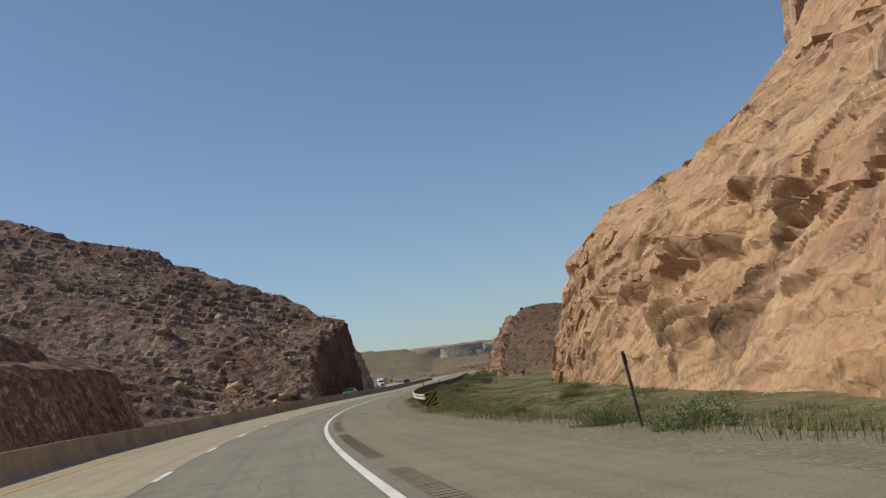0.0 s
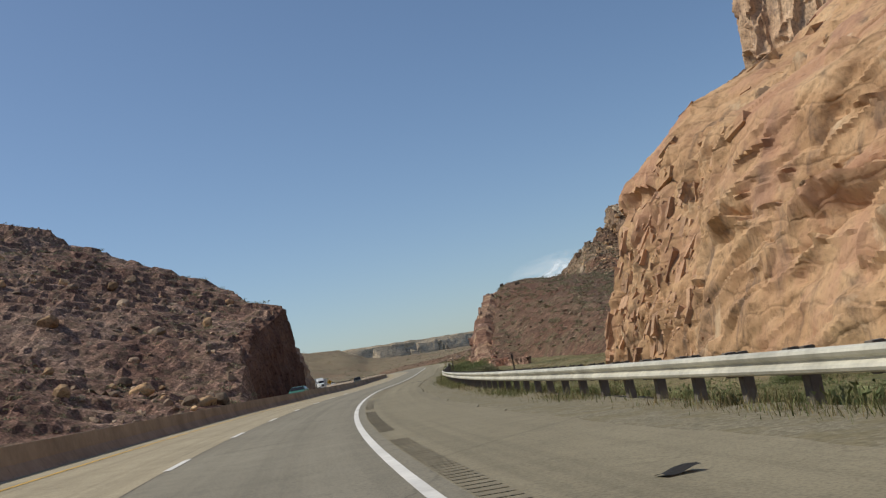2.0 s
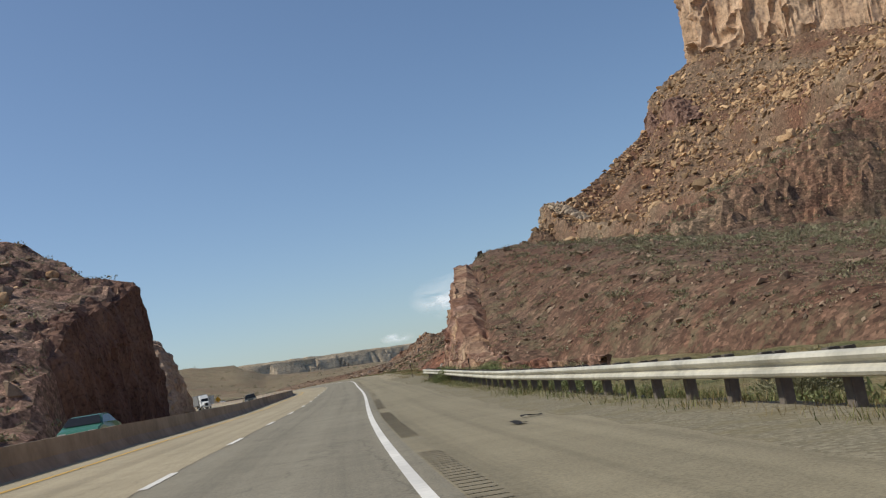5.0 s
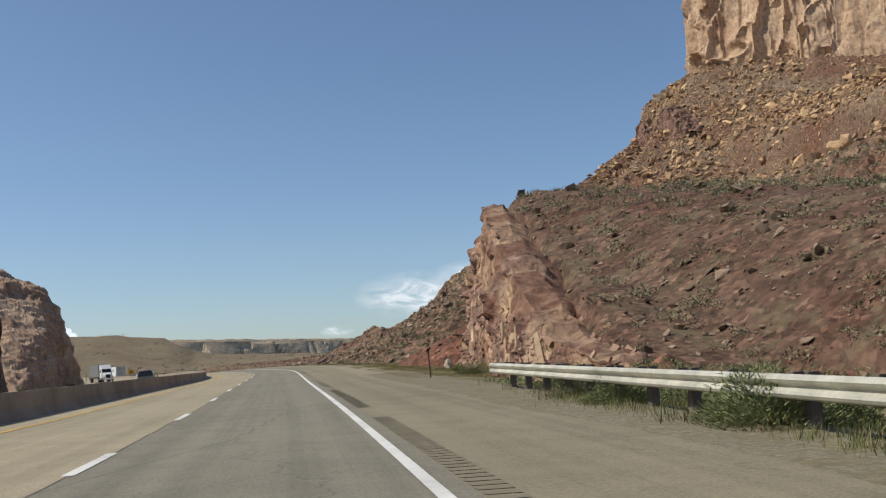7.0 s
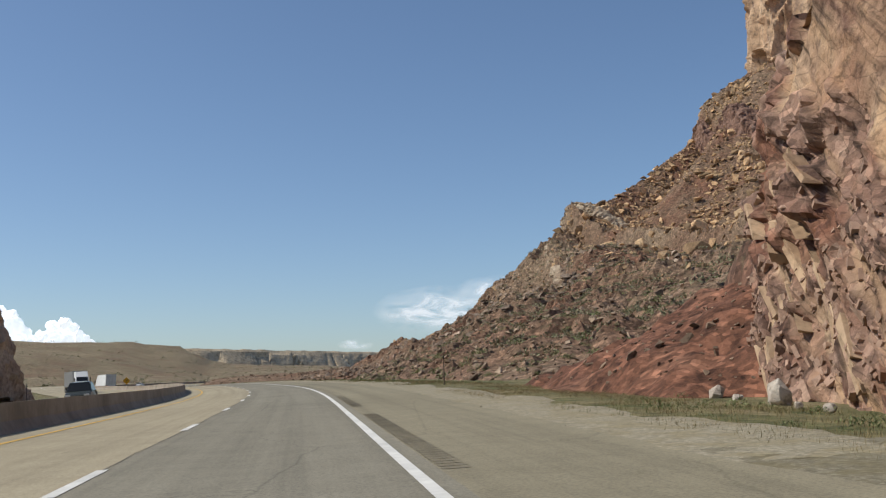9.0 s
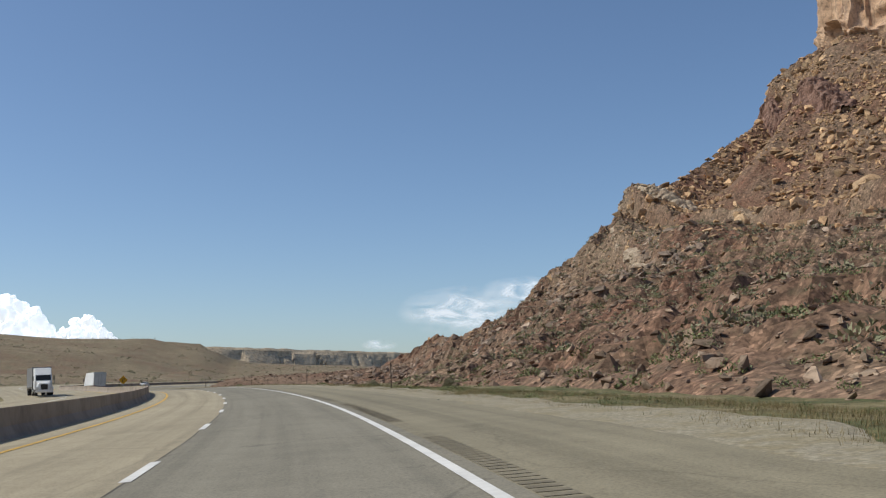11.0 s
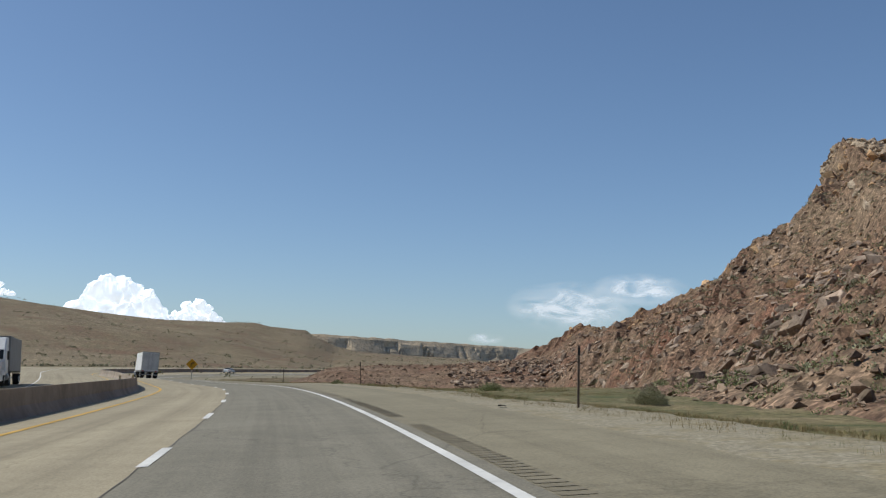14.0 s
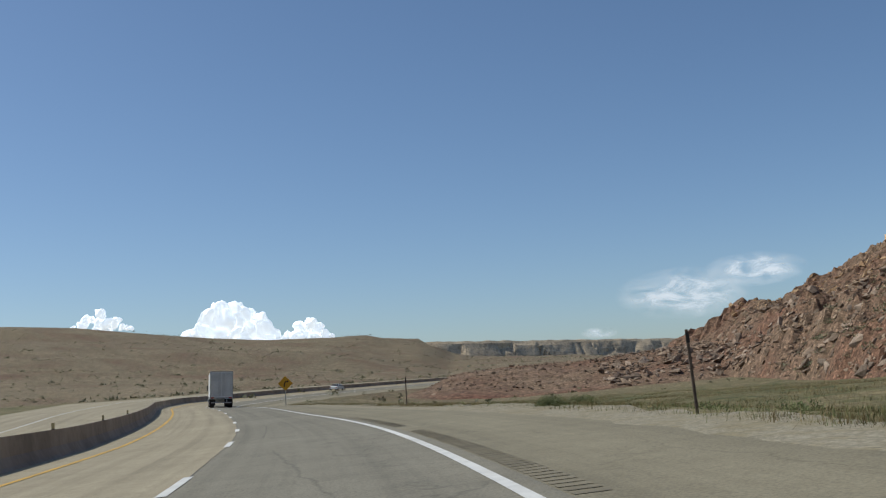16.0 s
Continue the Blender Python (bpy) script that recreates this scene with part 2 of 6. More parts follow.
tinted_sandstone()
BUTTE = rock_material("butte_sandstone", (0.38, 0.225, 0.135), (0.53, 0.355, 0.225), (0.61, 0.44, 0.295), 30.0, (0.10, 0.10, 0.02), (0.26, 0.19, 0.16), 0.6, 0.6, 0.25, crack=(0.12, 0.12, 0.035))
def cut_material():
    """Tan slabs on the hard beds, broken purple-brown rock and red earth between them."""
    m = rock_material("bedded_red_rock", (0.30, 0.165, 0.105), (0.44, 0.285, 0.185), (0.56, 0.41, 0.275), 5.0, (0.5, 0.5, 0.25), (0.24, 0.12, 0.08), 0.5, 1.0)
    t = m.node_tree
    b = t.nodes["Principled BSDF"]
    hard = b.inputs["Base Color"].links[0].from_socket
    pos = place_of(t)
    n = noise_of(t, pos, 1.1, 6, 0.7)
    broad = noise_of(t, pos, 0.16, 3, 0.6)
    soft = ramp_of(t, n, [(0.34, (0.18, 0.115, 0.09)), (0.5, (0.34, 0.215, 0.16)), (0.66, (0.45, 0.31, 0.235))])
    dirt = ramp_of(t, n, [(0.35, (0.17, 0.075, 0.048)), (0.65, (0.27, 0.13, 0.085))])
    soft = mix_of(t, ramp_of(t, broad, [(0.46, grey(0.0)), (0.56, grey(0.9))]), soft, dirt)
    bed = t.nodes.new("ShaderNodeAttribute")
    bed.attribute_name = "bed"
    chips = t.nodes.new("ShaderNodeTexVoronoi")
    chips.inputs["Scale"].default_value = 3.2
    t.links.new(pos, chips.inputs["Vector"])
    sep = t.nodes.new("ShaderNodeSeparateColor")
    t.links.new(chips.outputs["Color"], sep.inputs[0])
    soft = mix_of(t, 0.8, soft, ramp_of(t, sep.outputs[0], [(0.0, grey(0.5)), (0.6, grey(1.0)), (1.0, grey(1.5))]), "MULTIPLY")
    turn = node(t, "ShaderNodeMapping", Rotation=(-0.695, 0, 0))
    t.links.new(pos, turn.inputs["Vector"])
    thin = node(t, "ShaderNodeMapping", Scale=(0.3, 0.16, 2.6))
    t.links.new(turn.outputs[0], thin.inputs["Vector"])
    seams = noise_of(t, thin.outputs[0], 1.0, 5, 0.65, 0.3)
    c = mix_of(t, bed.outputs["Fac"], soft, hard)
    own = t.nodes.new("ShaderNodeAttribute")
    own.attribute_name = "tone"
    c = mix_of(t, 1.0, c, ramp_of(t, own.outputs["Fac"], [(0.1, (0.60, 0.56, 0.56)), (0.5, grey(0.95)), (0.9, (1.25, 1.22, 1.12))]), "MULTIPLY")
    c = mix_of(t, 0.9, c, ramp_of(t, seams, [(0.36, grey(0.25)), (0.46, grey(0.9)), (0.6, grey(1.0)), (0.7, grey(1.3))]), "MULTIPLY")
    split = node(t, "ShaderNodeMapping", Scale=(0.8, 0.5, 1.5))
    t.links.new(turn.outputs[0], split.inputs["Vector"])
    vo = t.nodes.new("ShaderNodeTexVoronoi")
    vo.feature = "DISTANCE_TO_EDGE"
    vo.inputs["Scale"].default_value = 1.0
    t.links.new(split.outputs[0], vo.inputs["Vector"])
    # joints drawn dark: dirt and crevice shade put into the colour
    c = mix_of(t, 0.6, c, ramp_of(t, vo.outputs["Distance"], [(0.0, grey(0.3)), (0.025, grey(1.0))]), "MULTIPLY")
    earth = t.nodes.new("ShaderNodeAttribute")
    earth.attribute_name = "soil"
    loose = ramp_of(t, n, [(0.36, (0.12, 0.066, 0.045)), (0.5, (0.225, 0.122, 0.08)), (0.64, (0.33, 0.20, 0.135))])
    t.links.new(mix_of(t, earth.outputs["Fac"], c, loose), b.inputs["Base Color"])
    return m


CUT_ROCK = cut_material()
# red-brown rock with its colour lowered to carry the end face's shade
SHADE_TINTED_CUT = rock_material("shade_darkened_red_rock", (0.085, 0.046, 0.035), (0.155, 0.082, 0.058), (0.23, 0.135, 0.095), 6.0, (0.6, 0.6, 0.25), (0.10, 0.04, 0.03), 0.5, 0.9, crack=(0.5, 0.5, 0.3))
HILL_LEFT = talus_material("red_rubble_slope", (0.30, 0.185, 0.135), (0.22, 0.12, 0.088), (0.40, 0.275, 0.205), (0.17, 0.15, 0.085), 0.4)
FIN_ROCK = rock_material("brown_fin_rock", (0.25, 0.155, 0.105), (0.40, 0.27, 0.185), (0.52, 0.39, 0.28), 7.0, (0.3, 0.3, 1.1), (0.15, 0.075, 0.05), 0.6, 0.9)
RED_SOIL = talus_material("red_hill_soil", (0.165, 0.098, 0.066), (0.14, 0.069, 0.045), (0.19, 0.126, 0.086), (0.18, 0.165, 0.095), 0.45, 10.0, 0.4)
TALUS = talus_material("brown_talus", (0.25, 0.158, 0.103), (0.235, 0.118, 0.074), (0.32, 0.23, 0.15), (0.17, 0.145, 0.085), 0.30, 30.0)
FAR_HILL = talus_material("dry_grass_hills", (0.27, 0.21, 0.128), (0.24, 0.15, 0.095), (0.34, 0.265, 0.165), (0.165, 0.16, 0.09), 0.75, 38.0)
MESA = rock_material("mesa_rock", (0.38, 0.285, 0.185), (0.50, 0.39, 0.26), (0.57, 0.46, 0.32), 60.0, (0.02, 0.02, 0.25), (0.20, 0.15, 0.105), 0.3, 0.5, 0.1)
PINK_LEDGE = rock_material("pink_brown_ledge_rock", (0.14, 0.075, 0.055), (0.25, 0.145, 0.105), (0.34, 0.22, 0.165), 6.0, (0.6, 0.6, 0.25), (0.10, 0.05, 0.035), 0.5, 0.9, crack=(0.5, 0.5, 0.3))
LEDGE_ROCK = rock_material("pale_ledge_rock", (0.24, 0.165, 0.11), (0.37, 0.28, 0.195), (0.50, 0.41, 0.30), 6.0, (0.3, 0.3, 1.0), (0.17, 0.10, 0.07), 0.6, 0.9)


def mesa_foot():
    """Earth of the hills on the slope below the cliff band."""
    t = MESA.node_tree
    b = t.nodes["Principled BSDF"]
    old = b.inputs["Base Color"].links[0].from_socket
    g = t.nodes.new("ShaderNodeNewGeometry")
    xyz = t.nodes.new("ShaderNodeSeparateXYZ")
    t.links.new(g.outputs["Position"], xyz.inputs[0])
    rng = t.nodes.new("ShaderNodeMapRange")
    rng.inputs["From Min"].default_value, rng.inputs["From Max"].default_value = 38.0, 46.0
    t.links.new(xyz.outputs["Z"], rng.inputs["Value"])
    earth = ramp_of(t, noise_of(t, place_of(t), 0.03, 6, 0.7), [(0.35, (0.15, 0.115, 0.066)), (0.65, (0.235, 0.18, 0.11))])
    t.links.new(mix_of(t, rng.outputs[0], earth, old), b.inputs["Base Color"])


mesa_foot()
RED_EARTH = talus_material("red_earth", (0.215, 0.10, 0.062), (0.165, 0.075, 0.046), (0.27, 0.14, 0.09), None, 0, 6.0)
def ground_material():
    """Dry hills far off; straw and green growth on the verge beside the road."""
    m = FAR_HILL.copy()
    m.name = "desert_ground"
    t = m.node_tree
    b = t.nodes["Principled BSDF"]
    old = b.inputs["Base Color"].links[0].from_socket
    g = t.nodes.new("ShaderNodeNewGeometry")
    xyz = t.nodes.new("ShaderNodeSeparateXYZ")
    t.links.new(g.outputs["Position"], xyz.inputs[0])
    rng = t.nodes.new("ShaderNodeMapRange")
    rng.inputs["From Min"].default_value, rng.inputs["From Max"].default_value = 520.0, 640.0
    rng.inputs["To Min"].default_value, rng.inputs["To Max"].default_value = 1.0, 0.0
    t.links.new(xyz.outputs["Y"], rng.inputs["Value"])
    pos = place_of(t)
    n1 = noise_of(t, pos, 0.28, 6, 0.72)
    n2 = noise_of(t, pos, 2.6, 6, 0.75)
    v = ramp_of(t, n1, [(0.36, (0.105, 0.12, 0.048)), (0.50, (0.19, 0.17, 0.082)), (0.64, (0.30, 0.24, 0.135))])
    v = mix_of(t, 0.8, v, ramp_of(t, n2, [(0.34, grey(0.25)), (0.58, grey(1.1))]), "MULTIPLY")
    t.links.new(mix_of(t, rng.outputs[0], old, v), b.inputs["Base Color"])
    return m


GROUND = ground_material()
BOULDER = rock_material("boulder_rock", (0.34, 0.19, 0.095), (0.48, 0.30, 0.16), (0.58, 0.41, 0.24), 5.0, (0.6, 0.6, 0.6), None, 0, 0.5, per_stone=True)
BOULDER_RED = rock_material("red_boulder_rock", (0.165, 0.104, 0.07), (0.255, 0.178, 0.122), (0.38, 0.29, 0.205), 5.0, (0.6, 0.6, 0.6), None, 0, 0.5, per_stone=True)
NOSE_SLAB = rock_material("pink_tan_joint_rock", (0.36, 0.20, 0.125), (0.47, 0.285, 0.175), (0.57, 0.385, 0.25), 4.0, (0.5, 0.5, 0.2), (0.22, 0.12, 0.08), 0.5, 0.6, per_stone=0.5, speck=0.4)
CUT_SLAB = rock_material("tan_bed_rock", (0.37, 0.235, 0.145), (0.48, 0.33, 0.21), (0.58, 0.43, 0.29), 4.0, (0.5, 0.5, 0.3), (0.26, 0.13, 0.085), 0.5, 0.6, per_stone=0.5, speck=0.4)
CUT_BLOCK = rock_material("brown_joint_rock", (0.23, 0.135, 0.10), (0.345, 0.22, 0.16), (0.46, 0.32, 0.235), 3.0, (0.5, 0.5, 0.3), (0.23, 0.10, 0.065), 0.6, 0.6, per_stone=0.5, speck=0.5)
SLAB = rock_material("grey_tan_slab_rock", (0.20, 0.14, 0.10), (0.30, 0.22, 0.16), (0.42, 0.33, 0.25), 5.0, (0.6, 0.6, 0.6), None, 0, 0.5, per_stone=True)
CONCRETE = plain_material("weathered_concrete", (0.35, 0.295, 0.235), 0.9, 0, 0.35, 0.4, False)
GALVANISED = plain_material("galvanised_steel", (0.64, 0.62, 0.52), 0.55, 0.1, 0.35, 0.9, False)
POST_WOOD = plain_material("dark_weathered_timber", (0.20, 0.175, 0.15), 0.9, 0, 0.4, 2.0)
LINE_WHITE = plain_material("white_road_paint", (0.78, 0.77, 0.72), 0.7, 0, 0.2, 0.6, False)
LINE_YELLOW = plain_material("yellow_road_paint", (0.68, 0.42, 0.09), 0.7, 0, 0.3, 0.6, False)


def road_material(name, colour, track):
    """Worn asphalt: stone grain, streaks and wheel tracks along the road, stains and fine cracks."""
    m, t, b = material(name, 0.88)
    pos = place_of(t)
    uv = t.nodes.new("ShaderNodeUVMap")
    uv.uv_map = "along"
    lanes = node(t, "ShaderNodeMapping", Scale=(1.6, 0.012, 1.0))
    t.links.new(uv.outputs[0], lanes.inputs["Vector"])
    n1 = noise_of(t, pos, 0.12, 4, 0.6)
    n2 = noise_of(t, pos, 28.0, 3, 0.7)
    n3 = noise_of(t, pos, 1.1, 5, 0.7)
    n4 = noise_of(t, lanes.outputs[0], 1.0, 5, 0.65)
    c = ramp_of(t, n1, [(0.35, tuple(v * 0.88 for v in colour)), (0.65, colour)])
    c = mix_of(t, 0.8, c, ramp_of(t, n4, [(0.32, grey(0.72)), (0.5, grey(0.96)), (0.68, grey(1.1))]), "MULTIPLY")
    c = mix_of(t, 0.5, c, ramp_of(t, n3, [(0.35, grey(0.75)), (0.6, grey(1.0))]), "MULTIPLY")
    c = mix_of(t, 0.7, c, ramp_of(t, n2, [(0.3, grey(0.5)), (0.6, grey(1.05))]), "MULTIPLY")
    spots = noise_of(t, pos, 0.55, 6, 0.75, 0.8)
    c = mix_of(t, ramp_of(t, spots, [(0.60, grey(0.0)), (0.70, grey(0.35))]), c, tuple(v * 0.55 for v in colour))
    bent = noise_of(t, pos, 0.5, 4, 0.6)
    warp_ = node(t, "ShaderNodeMapping", Scale=(0.55, 0.16, 1.0))
    t.links.new(uv.outputs[0], warp_.inputs["Vector"])
    add = t.nodes.new("ShaderNodeVectorMath")
    add.operation = "ADD"
    t.links.new(warp_.outputs[0], add.inputs[0])
    t.links.new(bent, add.inputs[1])
    vo = t.nodes.new("ShaderNodeTexVoronoi")
    vo.feature = "DISTANCE_TO_EDGE"
    vo.inputs["Scale"].default_value = 0.5
    t.links.new(add.outputs[0], vo.inputs["Vector"])
    c = mix_of(t, 0.4 if track else 0.25, c, ramp_of(t, vo.outputs["Distance"], [(0.0, grey(0.35)), (0.008, grey(1.0))]), "MULTIPLY")
    t.links.new(c, b.inputs["Base Color"])
    bump_of(t, b, n2, 0.3, 0.01)
    return m


ASPHALT = road_material("worn_grey_asphalt", (0.285, 0.262, 0.20), 1)
TAR = plain_material("tar", (0.14, 0.125, 0.105), 0.8, 0, 0.3, 1.0, False)
GROOVE = plain_material("milled_asphalt", (0.245, 0.215, 0.152), 0.95, 0, 0.3, 1.0, False)


def gravel_material(name, dark, mid, pale, grass):
    """Crushed stone: single chips of many greys, earth and dry growth in patches."""
    m, t, b = material(name, 0.95)
    pos = place_of(t)
    chips = t.nodes.new("ShaderNodeTexVoronoi")
    chips.inputs["Scale"].default_value = 22.0
    t.links.new(pos, chips.inputs["Vector"])
    sep = t.nodes.new("ShaderNodeSeparateColor")
    t.links.new(chips.outputs["Color"], sep.inputs[0])
    c = ramp_of(t, sep.outputs[0], [(0.0, dark), (0.55, mid), (1.0, pale)])
    earth = noise_of(t, pos, 1.3, 5, 0.7)
    c = mix_of(t, ramp_of(t, earth, [(0.46, grey(0.0)), (0.6, grey(0.75))]), c, grass)
    fine = noise_of(t, pos, 9.0, 4, 0.7)
    c = mix_of(t, 0.8, c, ramp_of(t, fine, [(0.34, grey(0.6)), (0.6, grey(1.05))]), "MULTIPLY")
    t.links.new(c, b.inputs["Base Color"])
    bump_of(t, b, sep.outputs[1], 0.2, 0.02)
    return m


GRAVEL = gravel_material("grey_gravel", (0.175, 0.155, 0.105), (0.23, 0.205, 0.14), (0.30, 0.27, 0.19), (0.20, 0.17, 0.095))
PALE_GRAVEL = gravel_material("pale_gravel", (0.265, 0.235, 0.165), (0.325, 0.29, 0.205), (0.42, 0.375, 0.28), (0.285, 0.24, 0.14))
LEFT_LANE = road_material("pale_lane_asphalt", (0.44, 0.38, 0.26), 0)
SHOULDER = road_material("tan_shoulder_asphalt", (0.305, 0.27, 0.183), 0)
OLD_SHOULDER = road_material("old_shoulder_asphalt", (0.29, 0.257, 0.175), 0)

PALE_ROCK = rock_material("pale_rock", (0.34, 0.27, 0.215), (0.48, 0.41, 0.34), (0.62, 0.56, 0.48), 1.5, (1.5, 1.5, 1.5), None, 0, 0.5, 2.0)
SIGN_YELLOW = plain_material("faded_yellow_sheeting", (0.52, 0.38, 0.045), 0.5, 0, 0.2, 3.0)
SIGN_ORANGE = plain_material("amber_sheeting", (0.72, 0.36, 0.02), 0.45, 0, 0.15, 3.0)
SIGN_BLACK = plain_material("black_sheeting", (0.02, 0.02, 0.02), 0.5, 0, 0.2, 3.0)
RUSTY = plain_material("rusty_steel", (0.19, 0.145, 0.11), 0.8, 0.2, 0.4, 4.0)
DARK_PLASTIC = plain_material("dark_plastic", (0.05, 0.048, 0.045), 0.6, 0, 0.2, 4.0)
TAN_PLASTIC = plain_material("tan_plastic", (0.50, 0.42, 0.22), 0.5, 0, 0.2, 4.0)
RUBBER = plain_material("black_rubber", (0.03, 0.029, 0.028), 0.85, 0, 0.3, 4.0)
STEEL = plain_material("dull_steel", (0.45, 0.45, 0.45), 0.45, 0.6, 0.3, 3.0)
TRUCK_WHITE = plain_material("white_truck_paint", (0.78, 0.79, 0.78), 0.4, 0, 0.1, 0.5)
TRUCK_GREY = plain_material("grey_door_paint", (0.60, 0.60, 0.58), 0.5, 0, 0.2, 0.8)
TRUCK_DARK = plain_material("grey_trailer_skin", (0.22, 0.22, 0.22), 0.5, 0, 0.2, 0.6)
CAR_GREEN = plain_material("teal_car_paint", (0.06, 0.20, 0.15), 0.3, 0.1, 0.1, 1.0)
CAR_DARK = plain_material("dark_car_paint", (0.05, 0.06, 0.06), 0.3, 0.1, 0.1, 1.0)
RED_LIGHT = plain_material("red_lens", (0.40, 0.02, 0.015), 0.3, 0, 0.1, 3.0)
LENS = plain_material("clear_lens", (0.70, 0.70, 0.68), 0.15, 0, 0.1, 3.0)
GLASS = plain_material("dark_glass", (0.02, 0.022, 0.025), 0.08, 0, 0.1, 1.0)


def cloud_material():
    m, t, b = material("cloud_white", 1.0)
    n = noise_of(t, place_of(t), 0.012, 4, 0.6)
    t.links.new(ramp_of(t, n, [(0.3, (0.86, 0.87, 0.89)), (0.7, (0.97, 0.97, 0.97))]), b.inputs["Base Color"])
    b.inputs["Specular IOR Level"].default_value = 0.0
    # added glow stands in for sunlight scattered through the billows
    b.inputs["Emission Color"].default_value = (0.9, 0.95, 1, 1)
    b.inputs["Emission Strength"].default_value = 0.72
    return m


CLOUD = cloud_material()


def wisp_material(wide, high, seed):
    m, t, b = material("cloud_veil", 1.0)
    b.inputs["Base Color"].default_value = (0.6, 0.6, 0.6, 1)
    # veil made to glow in place of the sunlight its sheet doesn't catch
    b.inputs["Emission Color"].default_value = (0.92, 0.96, 1, 1)
    b.inputs["Emission Strength"].default_value = 0.7
    b.inputs["Specular IOR Level"].default_value = 0.0
    co = t.nodes.new("ShaderNodeTexCoord")
    mp = node(t, "ShaderNodeMapping", Scale=(2.0 / wide, 0.0, 2.0 / high))
    t.links.new(co.outputs["Object"], mp.inputs["Vector"])
    gr = t.nodes.new("ShaderNodeTexGradient")
    gr.gradient_type = "SPHERICAL"
    t.links.new(mp.outputs[0], gr.inputs["Vector"])
    m2 = node(t, "ShaderNodeMapping", Location=(seed, 0, seed), Scale=(1.0 / 130, 0.0, 1.0 / 55))
    t.links.new(co.outputs["Object"], m2.inputs["Vector"])
    n = noise_of(t, m2.outputs[0], 1.0, 6, 0.6, 0.6)
    a = mix_of(t, 1.0, ramp_of(t, gr.outputs["Fac"], [(0.0, grey(0.0)), (0.6, grey(1.0))]), ramp_of(t, n, [(0.36, grey(0.0)), (0.64, grey(0.95))]), "MULTIPLY")
    t.links.new(a, b.inputs["Alpha"])
    return m


# ---- the road's line ----
# white edge line: bend per 20 m (1e-5 per metre), height every 40 m, cross fall in degrees
BEND = [83, -28, -141, -219, -238, -226, -163, -128, -118, -42, 57, 46, -26, -11, 94, 149, 168, 132, 158, 105, 153, 307,
        261, 57, 140, 98, -192, -429, -557, -540, -454, -364, -287, -202, -150, -127, -126, -110]
RISE = [-1.11, -1.11, -1.04, -0.79, -0.49, -0.24, 0.29, 0.93, 1.53, 1.99, 2.40, 2.57, 2.42, 2.47, 2.21, 2.38, 2.90, 3.41, 3.92, 4.43, 4.94]
S0, S1 = -40.0, 750.0
SS = np.arange(S0, S1 + 0.5, 1.0)
kap = np.interp(SS, -20 + 20 * np.arange(len(BEND)), BEND) * 1e-5
turn_ = np.cumsum(kap)
i0 = int(-S0)
TH = turn_ - turn_[i0] + 0.2034
LX, LY = np.cumsum(-np.sin(TH)), np.cumsum(np.cos(TH))
LX, LY = LX - LX[i0] + 1.148, LY - LY[i0] + 0.123
LZ = spline(np.arange(len(RISE)) * 40.0 - 40, RISE, SS)
FALL = np.radians(np.interp(SS, [-20, 40, 80, 160, 200, 280, 330, 420, 460, 500, 540, 750], [-0.1, 2.09, 1.78, 1.24, -0.98, -3.5, -3.7, -3.1, -0.96, 1.7, 4.5, 4.5]))


def on_road(s, off, up=0.0):
    """World places beside the edge line: s along, off to its right."""
    s, off, up = np.broadcast_arrays(np.asarray(s, float), np.asarray(off, float), np.asarray(up, float))
    th = np.interp(s, SS, TH)
    fall = np.interp(s, SS, FALL) * np.clip(1 - (np.abs(off) - 12) / 80, 0, 1)
    x = np.interp(s, SS, LX) + np.cos(th) * off
    y = np.interp(s, SS, LY) + np.sin(th) * off
    z = np.interp(s, SS, LZ) - np.tan(fall) * off + up
    return np.stack([x, y, z], -1)


def road_frame(x, y):
    """s, off and the road's height for world places."""
    x, y = np.asarray(x, float), np.asarray(y, float)
    shape = x.shape
    q = np.stack([x.ravel(), y.ravel()], 1)
    k = np.empty(len(q), int)
    line = np.stack([LX, LY], 1)[::4]
    for a in range(0, len(q), 20000):
        d = ((q[a:a + 20000, None, :] - line[None]) ** 2).sum(2)
        k[a:a + 20000] = d.argmin(1) * 4
    dx, dy = q[:, 0] - LX[k], q[:, 1] - LY[k]
    s = SS[k] + (-np.sin(TH[k]) * dx + np.cos(TH[k]) * dy)
    s = np.clip(s, SS[0], SS[-1])
    th = np.interp(s, SS, TH)
    off = (q[:, 0] - np.interp(s, SS, LX)) * np.cos(th) + (q[:, 1] - np.interp(s, SS, LY)) * np.sin(th)
    return s.reshape(shape), off.reshape(shape), np.interp(s, SS, LZ).reshape(shape)


def strip(name, s_a, s_b, offs, ups, material_, step=2.0, flat=True):
    s = np.arange(s_a, s_b + step * 0.5, step)
    P = np.stack([on_road(s, o, u) for o, u in zip(offs, ups)], 1)
    me = grid_mesh(name, P, material_, flat)
    uv = np.stack(np.broadcast_arrays(np.asarray(offs, float)[None, :], s[:, None]), 2).reshape(-1, 2)
    at_ = np.empty(len(me.loops), np.int32)
    me.loops.foreach_get("vertex_index", at_)
    me.uv_layers.new(name="along").data.foreach_set("uv", uv[at_].astype(np.float32).ravel())
    return me


